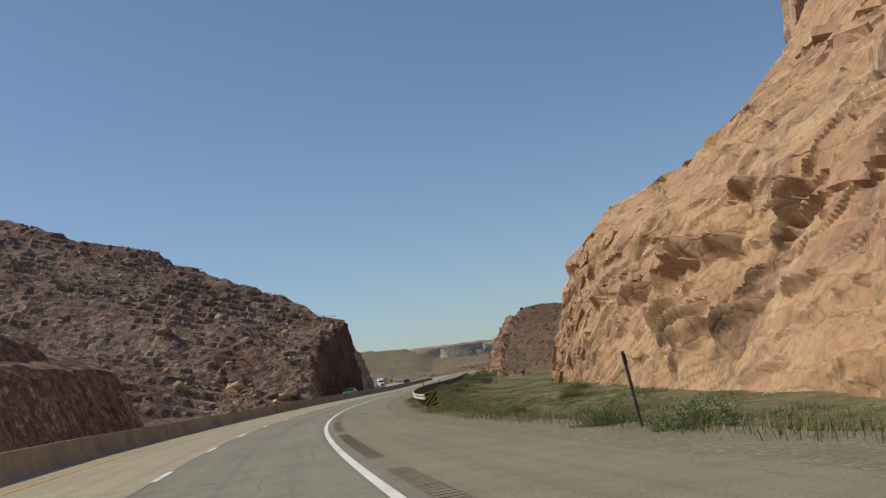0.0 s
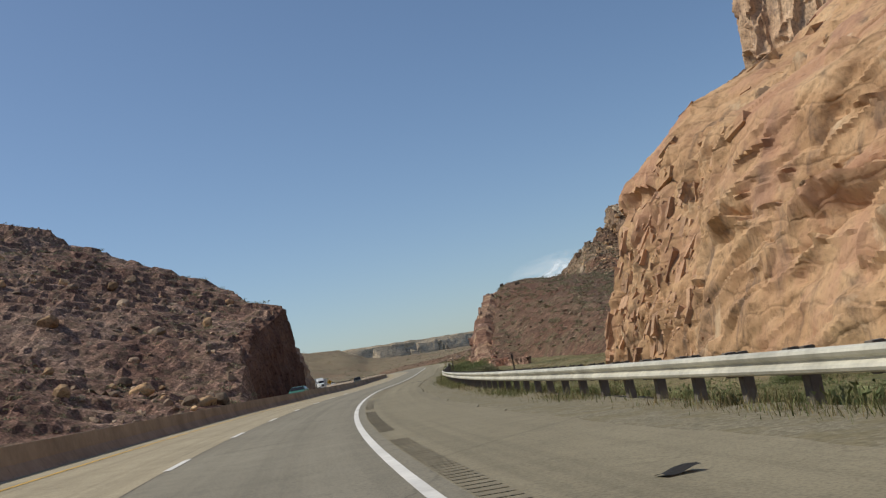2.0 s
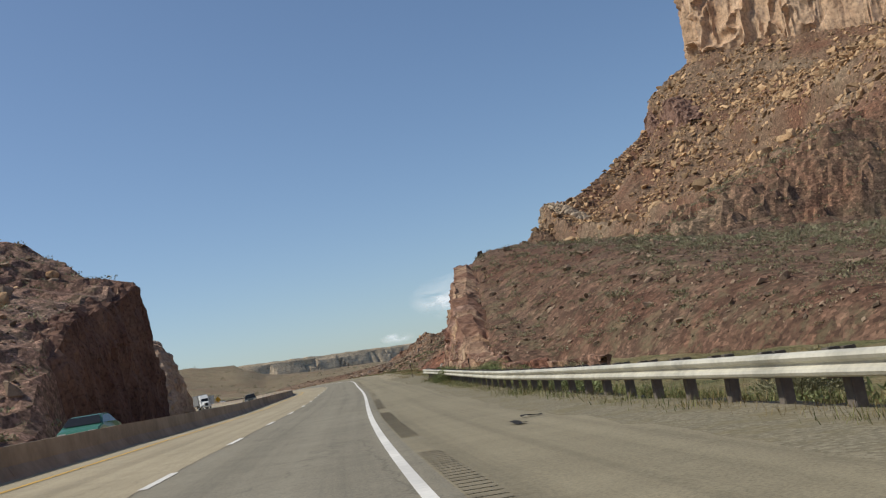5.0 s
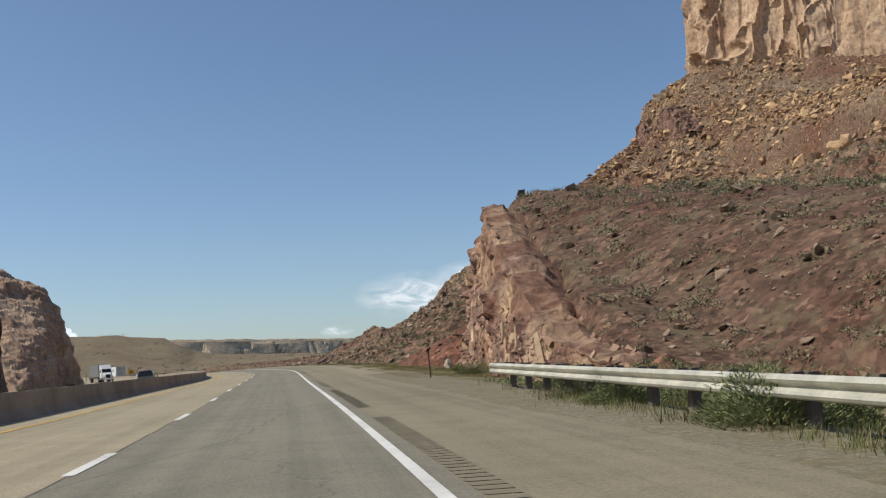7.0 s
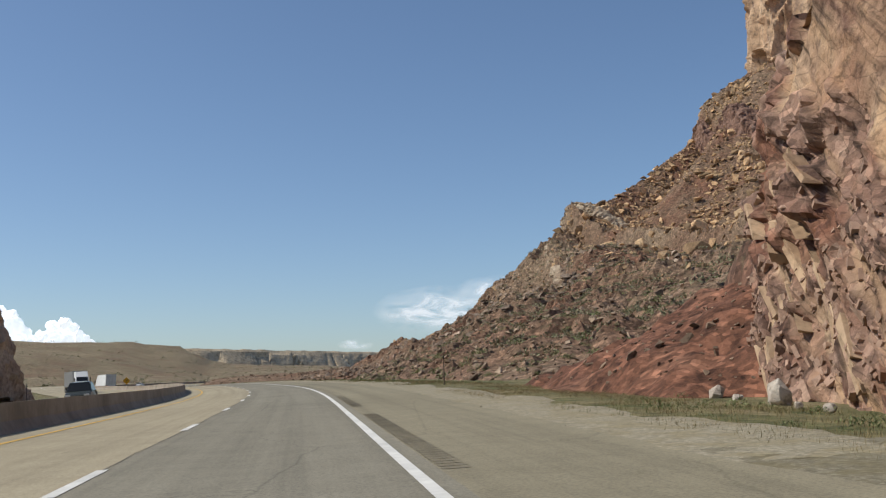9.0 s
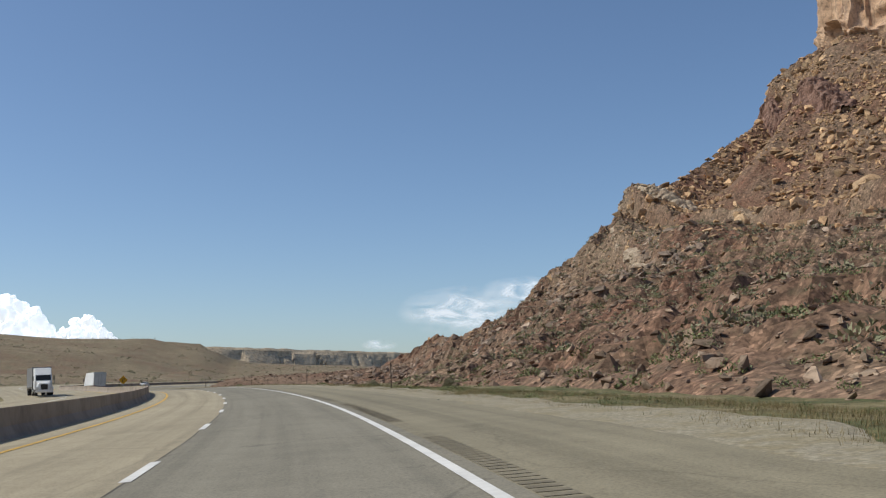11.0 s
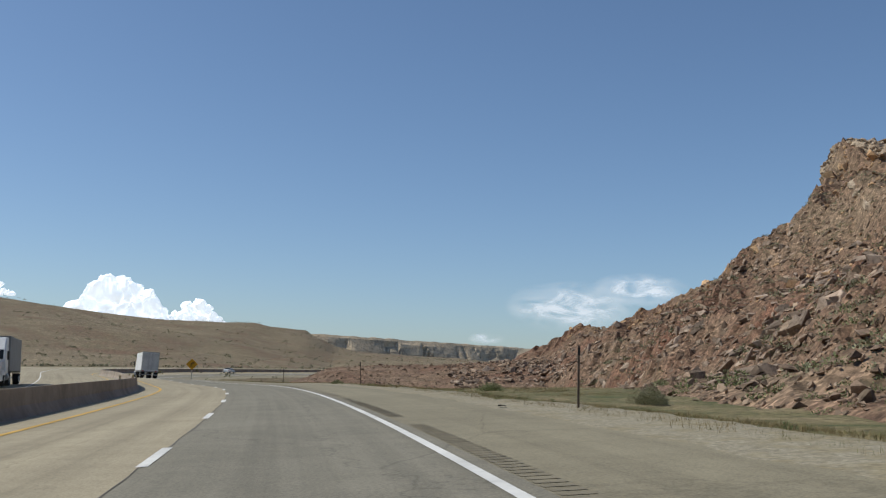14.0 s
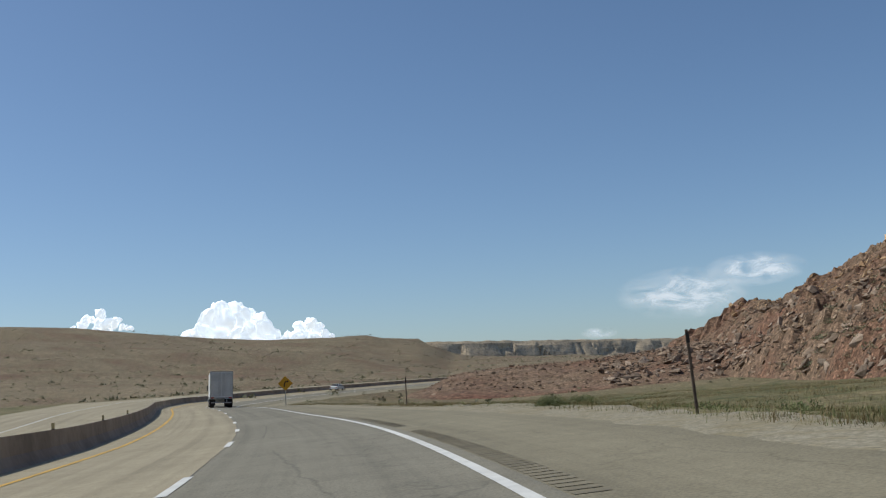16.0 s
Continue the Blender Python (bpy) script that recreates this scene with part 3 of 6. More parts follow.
# ---- the ground ----
def base_ground(x, y):
    """Valley floor beside the road, and the far hills."""
    s, off, rz = road_frame(x, y)
    fall = np.interp(s, SS, FALL) * np.clip(1 - (np.abs(off) - 12) / 80, 0, 1)
    plane = rz - np.tan(fall) * np.clip(off, -40, 40)
    right = np.interp(s, [-40, 0, 90, 150, 190, 215, 240, 330, 370, 420, 640], [-2.4, -2.2, -1.7, -1.4, -1.2, -0.7, -0.5, -0.6, -1.2, -0.8, -0.6])
    d = np.where(off > 0, right * smooth(4.5, 13, off) - 0.06, -0.15 - 0.5 * smooth(24, 40, -off))
    z = plane + d
    z = np.where((off > -25.5) & (off < 4.6), plane - 0.35, z)
    # far hills
    cx, cy = x + 15, y - 400
    r = np.hypot(cx, cy)
    az = np.degrees(np.arctan2(cx, cy))
    top = np.interp(az, [-180, -60, -27, -14, -8, -4.2, -3.4, -2.6, -1, 3, 8, 20, 60, 180], [20, 100, 88, 70, 62, 55, 46, 36, 32, 29, 24, 12, 6, 20])
    p = np.stack([x.ravel() / 260, y.ravel() / 260, np.zeros(x.size)], 1)
    lumps = fbm(p, 5, 0.5, 3).reshape(x.shape)
    calm = np.interp(az, [-4.0, -1.5], [1.0, 0.25])
    gully = fbm(p * 5.0 + 9.0, 4, 0.55, 8).reshape(x.shape)
    hill = top * smooth(240, 1500, r) ** 0.9 + (lumps * 11 + 4.5 * gully) * smooth(250, 900, r) * calm
    hill = np.where(r > 1700, hill * np.clip(1 - (r - 1700) / 2500, 0.25, 1), hill)
    ahead = smooth(120, 260, cy + 0.25 * np.abs(cx)) * smooth(30, 160, np.hypot(x + 60, y - 570))
    return z + hill * ahead * smooth(28, 100, np.abs(off + 6))


def steps_out(fine_a, fine_b, fine, reach, growth=1.18):
    mid = list(np.arange(fine_a, fine_b + fine * 0.5, fine))
    st, v = fine, fine_b
    while v < reach:
        st *= growth
        v += st
        mid.append(v)
    st, v = fine, fine_a
    while v > -reach:
        st *= growth
        v -= st
        mid.insert(0, v)
    return np.array(mid)


gx = steps_out(-60, 45, 1.5, 4600)
gy = steps_out(-40, 700, 2.5, 4600, 1.12)
GX, GY = np.meshgrid(gx, gy, indexing="ij")
GZ = base_ground(GX, GY)
pz = np.stack([GX.ravel() / 3.0, GY.ravel() / 3.0, np.zeros(GX.size)], 1)
g_off = road_frame(GX, GY)[1]
GZ = GZ + 0.12 * fbm(pz, 3, 0.5, 5).reshape(GX.shape) * (np.abs(GX) < 300) * np.maximum(smooth(7.0, 11.0, g_off), smooth(26, 32, -g_off))
ground = new("ground", grid_mesh("ground", np.stack([GX, GY, GZ], 2), GROUND, False))
tagged(ground, "dry desert ground with sparse grass rolling to far hills", "ground", kind="structure")

# ---- highway ----
road = new("road", strip("road", -38, 746, (-3.67, -2.0, -0.2, 0.28), (0, 0, 0, 0), ASPHALT))
tagged(road, "worn grey asphalt outer lane", "road", kind="structure")
road = new("road", strip("road", -38, 746, (-8.9, -7.0, -5.0, -3.67), (0, 0, 0, 0), LEFT_LANE))
tagged(road, "paler worn asphalt inner lane", "road", kind="structure")


def shoulder(s_a, s_b, material_, label, salt):
    """Paved shoulder whose outer edge is chipped and uneven."""
    s_ = np.arange(s_a, s_b + 0.2, 0.4)
    chip = 0.10 * fbm(np.stack([s_ / 1.4, s_ * 0, s_ * 0], 1), 4, 0.65, salt) + 0.12 * fbm(np.stack([s_ / 9, s_ * 0, s_ * 0], 1), 2, 0.5, salt + 3)
    offs = [s_ * 0 + 0.28, s_ * 0 + 1.2, s_ * 0 + 2.2, 3.12 + chip, 3.16 + chip]
    P = np.stack([on_road(s_, o_, u_) for o_, u_ in zip(offs, (0, 0, 0, 0, -0.05))], 1)
    me = grid_mesh("shoulder", P, material_, True)
    uv = np.stack([np.stack(offs, 1), np.broadcast_to(s_[:, None], (len(s_), 5))], 2).reshape(-1, 2)
    at_ = np.empty(len(me.loops), np.int32)
    me.loops.foreach_get("vertex_index", at_)
    me.uv_layers.new(name="along").data.foreach_set("uv", uv[at_].astype(np.float32).ravel())
    return tagged(new("shoulder", me), label, "road shoulder", kind="structure")


shoulder(-38, 104, OLD_SHOULDER, "dark tan older paved road shoulder", 311)
shoulder(104, 746, SHOULDER, "tan paved road shoulder", 312)


def ragged(name, s_a, s_b, inner, outer, drop, material_, salt, label, category, step=0.5):
    """A loose gravel band with an uneven edge on both sides, lapping on the pavement."""
    s_ = np.arange(s_a, s_b, step)
    k = np.stack([s_ / 3, s_ * 0, s_ * 0], 1)
    wob = 0.45 * fbm(k, 4, 0.6, salt)
    cols = []
    for f_ in np.linspace(0, 1, 8):
        bumps = 0.03 * fbm(np.stack([s_ / 0.5, s_ * 0 + f_ * 9, s_ * 0], 1), 2, 0.6, salt + 3)
        o_ = inner + (outer - inner) * f_ + wob * f_
        q_ = on_road(s_, o_, (-0.03 if f_ == 0 else -0.014 + 0.5 * bumps * f_) - drop * f_ * f_)
        g_ = base_ground(q_[:, 0], q_[:, 1]) + 0.05 + 0.5 * bumps - (0.16 if f_ == 1.0 else 0)
        w_ = smooth(4.65, 5.2, o_)
        q_[:, 2] = q_[:, 2] * (1 - w_) + g_ * w_
        cols.append(q_)
    return tagged(new(name, grid_mesh(name, np.stack(cols, 1), material_, False)), label, category, kind="structure")


ragged("gravel_verge", -38, 230, 2.7, 5.9, 0.10, GRAVEL, 81, "loose grey gravel along the shoulder edge", "gravel")
ragged("gravel_verge", 228, 744, 2.7, 5.5, 0.06, PALE_GRAVEL, 82, "loose pale gravel along the shoulder edge", "gravel")
opp = new("opposite_road", strip("opposite_road", -38, 746, (-25, -22, -18, -14, -9.3), (-0.15, 0, 0, 0, 0), LEFT_LANE))
tagged(opp, "far carriageway of pale asphalt behind the barrier", "road", kind="structure")
ln = new("edge_line", strip("edge_line", -38, 746, (-0.07, 0.07), (0.008, 0.008), LINE_WHITE))
tagged(ln, "solid white painted edge line", "road marking", kind="structure")
ln = new("yellow_line", strip("yellow_line", -38, 746, (-7.40, -7.24), (0.008, 0.008), LINE_YELLOW))
tagged(ln, "solid yellow painted median line", "road marking", kind="structure")
for off_, tag_ in ((-10.3, LINE_YELLOW), (-17.6, LINE_WHITE)):
    ln = new("opposite_line", strip("opposite_line", -38, 746, (off_ - 0.07, off_ + 0.07), (0.008, 0.008), tag_))
    tagged(ln, "painted edge line of the far carriageway", "road marking", kind="structure")
for k in range(-3, 62):
    a = float(np.interp(k, [-4, 1, 9, 14, 19, 24, 33, 60], [-39.0, 21, 115, 171, 229, 290, 397, 726]))
    if a > 740:
        break
    me = strip("lane_dash", a, a + 3.0, (-3.73, -3.58), (0.008, 0.008), LINE_WHITE, 0.75)
    tagged(new("lane_dash", me), "short white painted lane dash on asphalt", "road marking", "lane dashes", "structure")

# worn joint between the lanes, and darker wheel-polished lane
sj = np.arange(-38, 744, 0.5)
wv = 0.03 * fbm(np.stack([sj / 2.5, sj * 0, sj * 0], 1), 3, 0.6, 91)
jm = np.stack([on_road(sj, -3.655 + wv - 0.007, 0.005), on_road(sj, -3.655 + wv + 0.007, 0.005)], 1)
tagged(new("lane_joint", grid_mesh("lane_joint", jm, TAR, True)), "thin dark tar joint between the lanes", "road marking", kind="structure")

# rumble strips: milled grooves in groups
verts, faces = [], []
for k in range(-8, 37):
    s_a = float(np.interp(k, [-8, -2, 0, 6, 8, 13, 18, 36], [-50.0, 52.8, 86.4, 194.0, 229.1, 324.7, 409.2, 732.0]))
    for s_ in np.arange(max(s_a, -37.0), s_a + 13.8, 0.30):
        c4 = on_road([s_, s_, s_ + 0.16, s_ + 0.16], [0.30, 0.62, 0.62, 0.30], [0.006] * 4)
        faces.append([len(verts) + j for j in range(4)])
        verts.extend(c4)
rs = new("rumble_strip", mesh_of("rumble_strip", np.array(verts), np.array(faces), GROOVE))
tagged(rs, "dark milled rumble grooves in the shoulder", "rumble strip", kind="stuff")

# median barrier in cast lengths
prof_o = (-9.28, -9.22, -9.10, -9.06, -8.90, -8.86, -8.74, -8.66)
prof_u = (-0.02, 0.08, 0.32, 0.81, 0.81, 0.32, 0.08, -0.02)
barrier_parent = new("barrier")
tagged(barrier_parent, "long weathered concrete median barrier in cast lengths", "barrier", kind="structure")
for k in range(130):
    s_a = -38 + k * 6.0
    me = strip("barrier_segment", s_a + 0.012, s_a + 5.988, prof_o, prof_u, CONCRETE, 1.494)
    bm = bmesh.new()
    bm.from_mesh(me)
    bmesh.ops.holes_fill(bm, edges=[e_ for e_ in bm.edges if e_.is_boundary], sides=8)
    bm.to_mesh(me)
    bm.free()
    ob = new("barrier_segment", me)
    ob.parent = barrier_parent


# ---- rock masses ----
FACES = {}


def loft(name, rows, nu, nv, material_, amp, label, category="cliff", salt=0, flat=True, shape=None, dense=None, shear=0.0):
    """A rock face through rows of places (foot to top), with broken relief."""
    R = np.array(rows, float)
    d = np.linalg.norm(np.diff(R, axis=0), axis=2).mean(1)
    ku = np.r_[0, np.cumsum(d)]
    uu, vv = np.linspace(0, 1, nu), np.linspace(0, 1, nv)
    if dense:
        uu, vv = np.interp(uu, dense[0], dense[1]), np.interp(vv, dense[2], dense[3])
    A = spline(ku, R.reshape(len(R), -1), uu * ku[-1]).reshape(nu, R.shape[1], 3)
    d = np.linalg.norm(np.diff(A, axis=1), axis=2).mean(0)
    kv = np.r_[0, np.cumsum(d)]
    v = vv * kv[-1]
    i = np.clip(np.searchsorted(kv, v) - 1, 0, len(kv) - 2)
    w = ((v - kv[i]) / (kv[i + 1] - kv[i]))[None, :, None]
    P = A[:, i] * (1 - w) + A[:, i + 1] * w
    if shear:
        # let the mesh columns run along the inclined beds
        up_ = (P[:, :, 2] - P[:, :1, 2]).mean(0)
        at_ = np.clip(np.arange(nu)[:, None] + shear * (up_ - up_.mean())[None, :] * nu / ku[-1], 0, nu - 1.001)
        a_ = at_.astype(int)
        f_ = (at_ - a_)[:, :, None]
        j_ = np.arange(nv)[None, :]
        P = P[a_, j_] * (1 - f_) + P[a_ + 1, j_] * f_
    N = normals_of(P)
    q = P.reshape(-1, 3)
    h = shape(q, salt) if shape else fbm(q / 6, 5, 0.5, salt)
    h, bed_ = h if isinstance(h, tuple) else (h, None)
    P = P + N * (amp * h.reshape(nu, nv))[:, :, None]
    FACES[name] = P
    me = grid_mesh(name, P, material_, flat)
    if not flat:
        me.set_sharp_from_angle(angle=radians(24))
    if bed_ is not None:
        for key, vals in bed_.items():
            me.attributes.new(key, "FLOAT", "POINT").data.foreach_set("value", vals.astype(np.float32))
    return tagged(new(name, me), label, category, kind="structure")


BOX = np.array([(x, y, z) for x in (-1, 1) for y in (-1, 1) for z in (-1, 1)], float)
BOX_FACES = np.array([(0, 1, 3), (0, 3, 2), (4, 6, 7), (4, 7, 5), (0, 4, 5), (0, 5, 1), (2, 3, 7), (2, 7, 6), (0, 2, 6), (0, 6, 4), (1, 5, 7), (1, 7, 3)])


def studded(name, face, n, keep, axis, lengths, thick, deep, proud, material_, label, seed, sway=8.0):
    """Angular slabs bedded in a rock face, long side along axis: n of them where keep(places) allows."""
    rnd = np.random.RandomState(seed)
    P = FACES[face]
    N = normals_of(P)
    nu, nv = P.shape[:2]
    area = np.linalg.norm(np.cross(np.gradient(P, axis=0), np.gradient(P, axis=1)), axis=2).ravel()
    weight = area * keep(P.reshape(-1, 3))
    pick = rnd.choice(nu * nv, n, p=weight / weight.sum())
    mean = sum(np.roll(np.roll(N, a, 0), b, 1) for a in (-6, -3, 0, 3, 6) for b in (-6, -3, 0, 3, 6)).reshape(-1, 3)
    V, F = [], []
    for k, i in enumerate(pick):
        nrm = Vector(mean[i]).normalized()
        if nrm.x > 0:
            nrm = -nrm
        a = Vector(axis)
        a = (a - nrm * a.dot(nrm)).normalized()
        b = nrm.cross(a)
        m = np.array([a, b, nrm]).T @ np.array(Euler([radians(rnd.normal(0, sway)) for _ in range(3)]).to_matrix())
        u = rnd.uniform(size=3)
        half = np.array((lengths[0] * (lengths[1] / lengths[0]) ** (u[0] ** 1.6), thick[0] * (thick[1] / thick[0]) ** u[1], deep[0] + (deep[1] - deep[0]) * u[2])) / 2
        w = (BOX * half * (1 + rnd.uniform(-0.28, 0.12, (8, 3)))) @ m.T
        V.append(w + P.reshape(-1, 3)[i] + np.array(nrm) * (rnd.uniform(*proud) - half[2]))
        F.append(BOX_FACES + 8 * k)
    ob = new(name, mesh_of(name, np.concatenate(V), np.concatenate(F), material_))
    return tagged(ob, label, "rock slabs", kind="stuff")


def jointed(q, salt):
    """Slender flat-faced slabs between leaning upright joints, some split wide open."""
    w = 0.14 * fbm(q / 9.0, 2, 0.5, salt + 9)[:, None]
    p = np.stack([q[:, 0], q[:, 1] + 0.10 * q[:, 2], q[:, 2]], 1)
    h, c = blocks(p / np.array((3.0, 2.2, 8.0)) + w, salt, 2.4, 0.8)
    h2, c2 = blocks(p / np.array((1.5, 1.15, 3.4)) + w, salt + 5, 2.0, 0.9)
    h3, _ = blocks(p / np.array((0.9, 0.8, 1.4)) + w, salt + 15, 1.6, 0.9)
    broken = smooth(-0.2, 0.4, fbm(q / 5.0, 3, 0.5, salt + 23))
    return 1.35 * h + 0.8 * h2 + 0.4 * broken * h3 + 0.3 * fbm(q / 6, 3, 0.4, salt + 2)


def ledge_step(k, lip):
    """0..1 along each bed: a quick overhanging lip, then a slow retreat."""
    f = k - np.floor(k)
    return np.where(f < lip, smooth(0, lip, f), 1 - (f - lip) / (1 - lip))


# overhung hollows of the cliff: along the road, up the face, half length, half width, tilt in degrees
HOLLOWS = [(102.6, 6.5, 4.7, 0.9, 4), (94.4, 7.2, 3.2, 1.1, 12), (88.9, 8.5, 3.4, 1.5, 5), (83.0, 8.5, 2.3, 1.0, 6), (89.9, 2.6, 2.6, 0.8, 27), (85.4, 1.9, 3.3, 0.7, 25),
           (79.8, -0.6, 3.4, 1.1, 15), (97.1, 3.7, 1.7, 0.6, -3), (76.5, 8.0, 1.4, 0.5, 1), (71.6, 7.8, 2.5, 0.5, -3), (70.0, 9.9, 1.9, 1.1, 50), (71.6, 0.9, 2.9, 0.8, 16),
           (97.1, 19.3, 1.6, 0.6, 8), (116.6, 7.0, 2.7, 0.7, -2), (85.3, 14.3, 3.7, 0.8, 4), (80.0, 24.0, 6.0, 0.7, -8), (65.5, 3.1, 1.3, 0.5, 14)]


def slickrock(q, salt):
    """Massive sandstone: broad planes, overhung hollows, thin ledges and cracks; broken by joints at the nose."""
    warp = fbm(q / 13, 4, 0.5, salt + 9)
    ups = q[:, 2] * 1.25
    bed = ups * 0.93 + q[:, 1] * 0.37
    along = ups * 0.37 - q[:, 1] * 0.93
    face = 0.7 * fbm(q / 20, 3, 0.45, salt)
    k = bed / 6.0 + 0.5 * warp
    on_ = smooth(0.0, 0.35, fbm(np.stack([along / 15, np.floor(k) * 3.7, q[:, 0] * 0], 1), 3, 0.5, salt + 31))
    face = face + 0.62 * on_ * ledge_step(k, 0.15)
    k2 = bed / 2.7 + 0.9 * warp
    on2 = smooth(0.1, 0.35, fbm(np.stack([along / 8, np.floor(k2) * 3.7, q[:, 0] * 0], 1), 3, 0.5, salt + 37))
    face = face + 0.30 * on2 * ledge_step(k2, 0.16)
    wob = fbm(q / 2.2, 3, 0.5, salt + 61)
    rnd = np.random.RandomState(salt + 70)
    pits = [(rnd.uniform(40, 128), 1.25 * (1 + 34 * rnd.uniform() ** 1.2), rnd.uniform(0.4, 1.8), rnd.uniform(0.2, 0.5), rnd.uniform(-10, 40)) for j in range(120)]
    for yc, uc, ln_, wd, tilt in HOLLOWS + pits:
        ct, st = math.cos(radians(tilt)), math.sin(radians(tilt))
        du, dv = -(q[:, 1] - yc), ups - uc
        u = (du * ct + dv * st) / (ln_ * 1.1)
        v = (dv * ct - du * st) / (wd * 1.15) + 0.35 * wob + 0.3 * u * u
        m = (np.abs(u) < 1) & (np.abs(v) < 1)
        face[m] -= 1.5 * wd * np.sqrt(1 - u[m] ** 2) * np.where(v[m] < 0.6, smooth(-1, 0.6, v[m]), smooth(1.0, 0.6, v[m]))
        m = (np.abs(u) < 1.2) & (v > 0.6) & (v < 2.2)
        face[m] += 0.5 * wd * smooth(1.2, 0.6, np.abs(u[m])) * smooth(2.2, 1.0, v[m]) * smooth(0.6, 1.0, v[m])
    e, c = cells(np.stack([along / 10, bed / 4.5, q[:, 0] / 14], 1) + 0.3 * warp[:, None], salt + 3)
    face = face + 0.42 * (c - 0.5) * smooth(0, 0.06, e) - 0.22 * (1 - smooth(0, 0.05, e)) * smooth(-0.3, 0.3, fbm(q / 9, 2, 0.5, salt + 81))
    h, e = facets(np.stack([along / 2.4, bed / 1.2, q[:, 0] / 4], 1) + 0.4 * warp[:, None], salt + 13)
    spall = smooth(-0.25, 0.3, fbm(q / 7, 3, 0.5, salt + 43)) * (0.7 + 0.6 * smooth(16, 30, q[:, 2]))
    h2, tone = blocks(np.stack([along / 7.5, bed / 2.6, q[:, 0] / 9], 1) + 0.3 * warp[:, None], salt + 17, 3.0, 0.5, 0.38)
    face = face + 0.24 * spall * h * smooth(0, 0.3, e) + 0.36 * h2 + 0.035 * fbm(q / 1.2, 3, 0.5, salt + 20)
    nose = smooth(114, 130, q[:, 1]) * (1 - smooth(11.0, 16, q[:, 2] + 0.12 * (q[:, 1] - 140)))
    lip = 0.9 * np.exp(-((q[:, 2] - 11.5 + 0.12 * (q[:, 1] - 140)) / 1.3) ** 2) * smooth(122, 130, q[:, 1])
    return face * (1 - nose) + nose * 0.62 * jointed(q, salt + 60) + lip


# the big sandstone cliff beside the road
def cliff_row(x0, y0, turn, low, zf=-4.5):
    ins = [(-2.4, zf), (0.25 * low - 1.2, 0.2), (0.6 * low + 0.4, 6), (low + 1.2, 13), (low + 16.5, 22), (low + 31.5, 32.5), (low + 43, 44), (low + 54, 58), (low + 80, 66)]
    return [(x0 + a * math.cos(turn), y0 + a * math.sin(turn), z) for a, z in ins]


rows = [cliff_row(25, -45, 0.0, 8), cliff_row(22, 10, 0.0, 8), cliff_row(19, 55, 0.0, 7), cliff_row(15, 95, 0.0, 6), cliff_row(12.6, 120, 0.0, 3),
        cliff_row(11.6, 136, 0.0, 1.2), cliff_row(12.0, 144, 0.1, 1.0), cliff_row(16, 149.5, 0.35, 1.0), cliff_row(25, 153, 0.6, 2.0), cliff_row(45, 158, 0.8, 4)]
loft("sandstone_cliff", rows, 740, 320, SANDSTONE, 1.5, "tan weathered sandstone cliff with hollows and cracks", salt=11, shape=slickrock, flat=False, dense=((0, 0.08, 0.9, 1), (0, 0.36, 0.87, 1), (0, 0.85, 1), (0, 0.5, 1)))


def nose_part(q):
    return smooth(117, 128, q[:, 1]) * (1 - smooth(9.5, 13, q[:, 2])) * (q[:, 2] > -3.0) * (q[:, 1] < 153)


studded("joint_slabs", "sandstone_cliff", 290, nose_part, (0.05, -0.22, 1.0), (1.0, 3.6), (0.3, 1.0), (0.5, 1.2), (-0.06, 0.11), NOSE_SLAB, "slender broken upright sandstone slabs on the cliff nose", 1001, 4.5)
studded("joint_slabs", "sandstone_cliff", 900, nose_part, (0.05, -0.35, 1.0), (0.25, 1.0), (0.14, 0.5), (0.4, 0.9), (-0.03, 0.09), NOSE_SLAB, "small broken sandstone blocks on the cliff nose", 1002, 9.0)
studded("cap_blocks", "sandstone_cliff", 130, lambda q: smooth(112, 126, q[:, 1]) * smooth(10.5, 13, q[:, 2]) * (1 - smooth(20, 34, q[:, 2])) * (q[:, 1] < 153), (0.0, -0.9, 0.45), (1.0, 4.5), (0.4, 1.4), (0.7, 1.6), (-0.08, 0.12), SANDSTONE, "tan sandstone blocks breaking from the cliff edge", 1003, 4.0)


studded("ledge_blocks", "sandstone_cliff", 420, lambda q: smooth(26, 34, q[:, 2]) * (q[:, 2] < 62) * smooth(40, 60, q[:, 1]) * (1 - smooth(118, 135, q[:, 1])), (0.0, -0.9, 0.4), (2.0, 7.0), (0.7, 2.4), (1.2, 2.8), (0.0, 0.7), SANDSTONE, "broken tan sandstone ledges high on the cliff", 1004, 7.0)


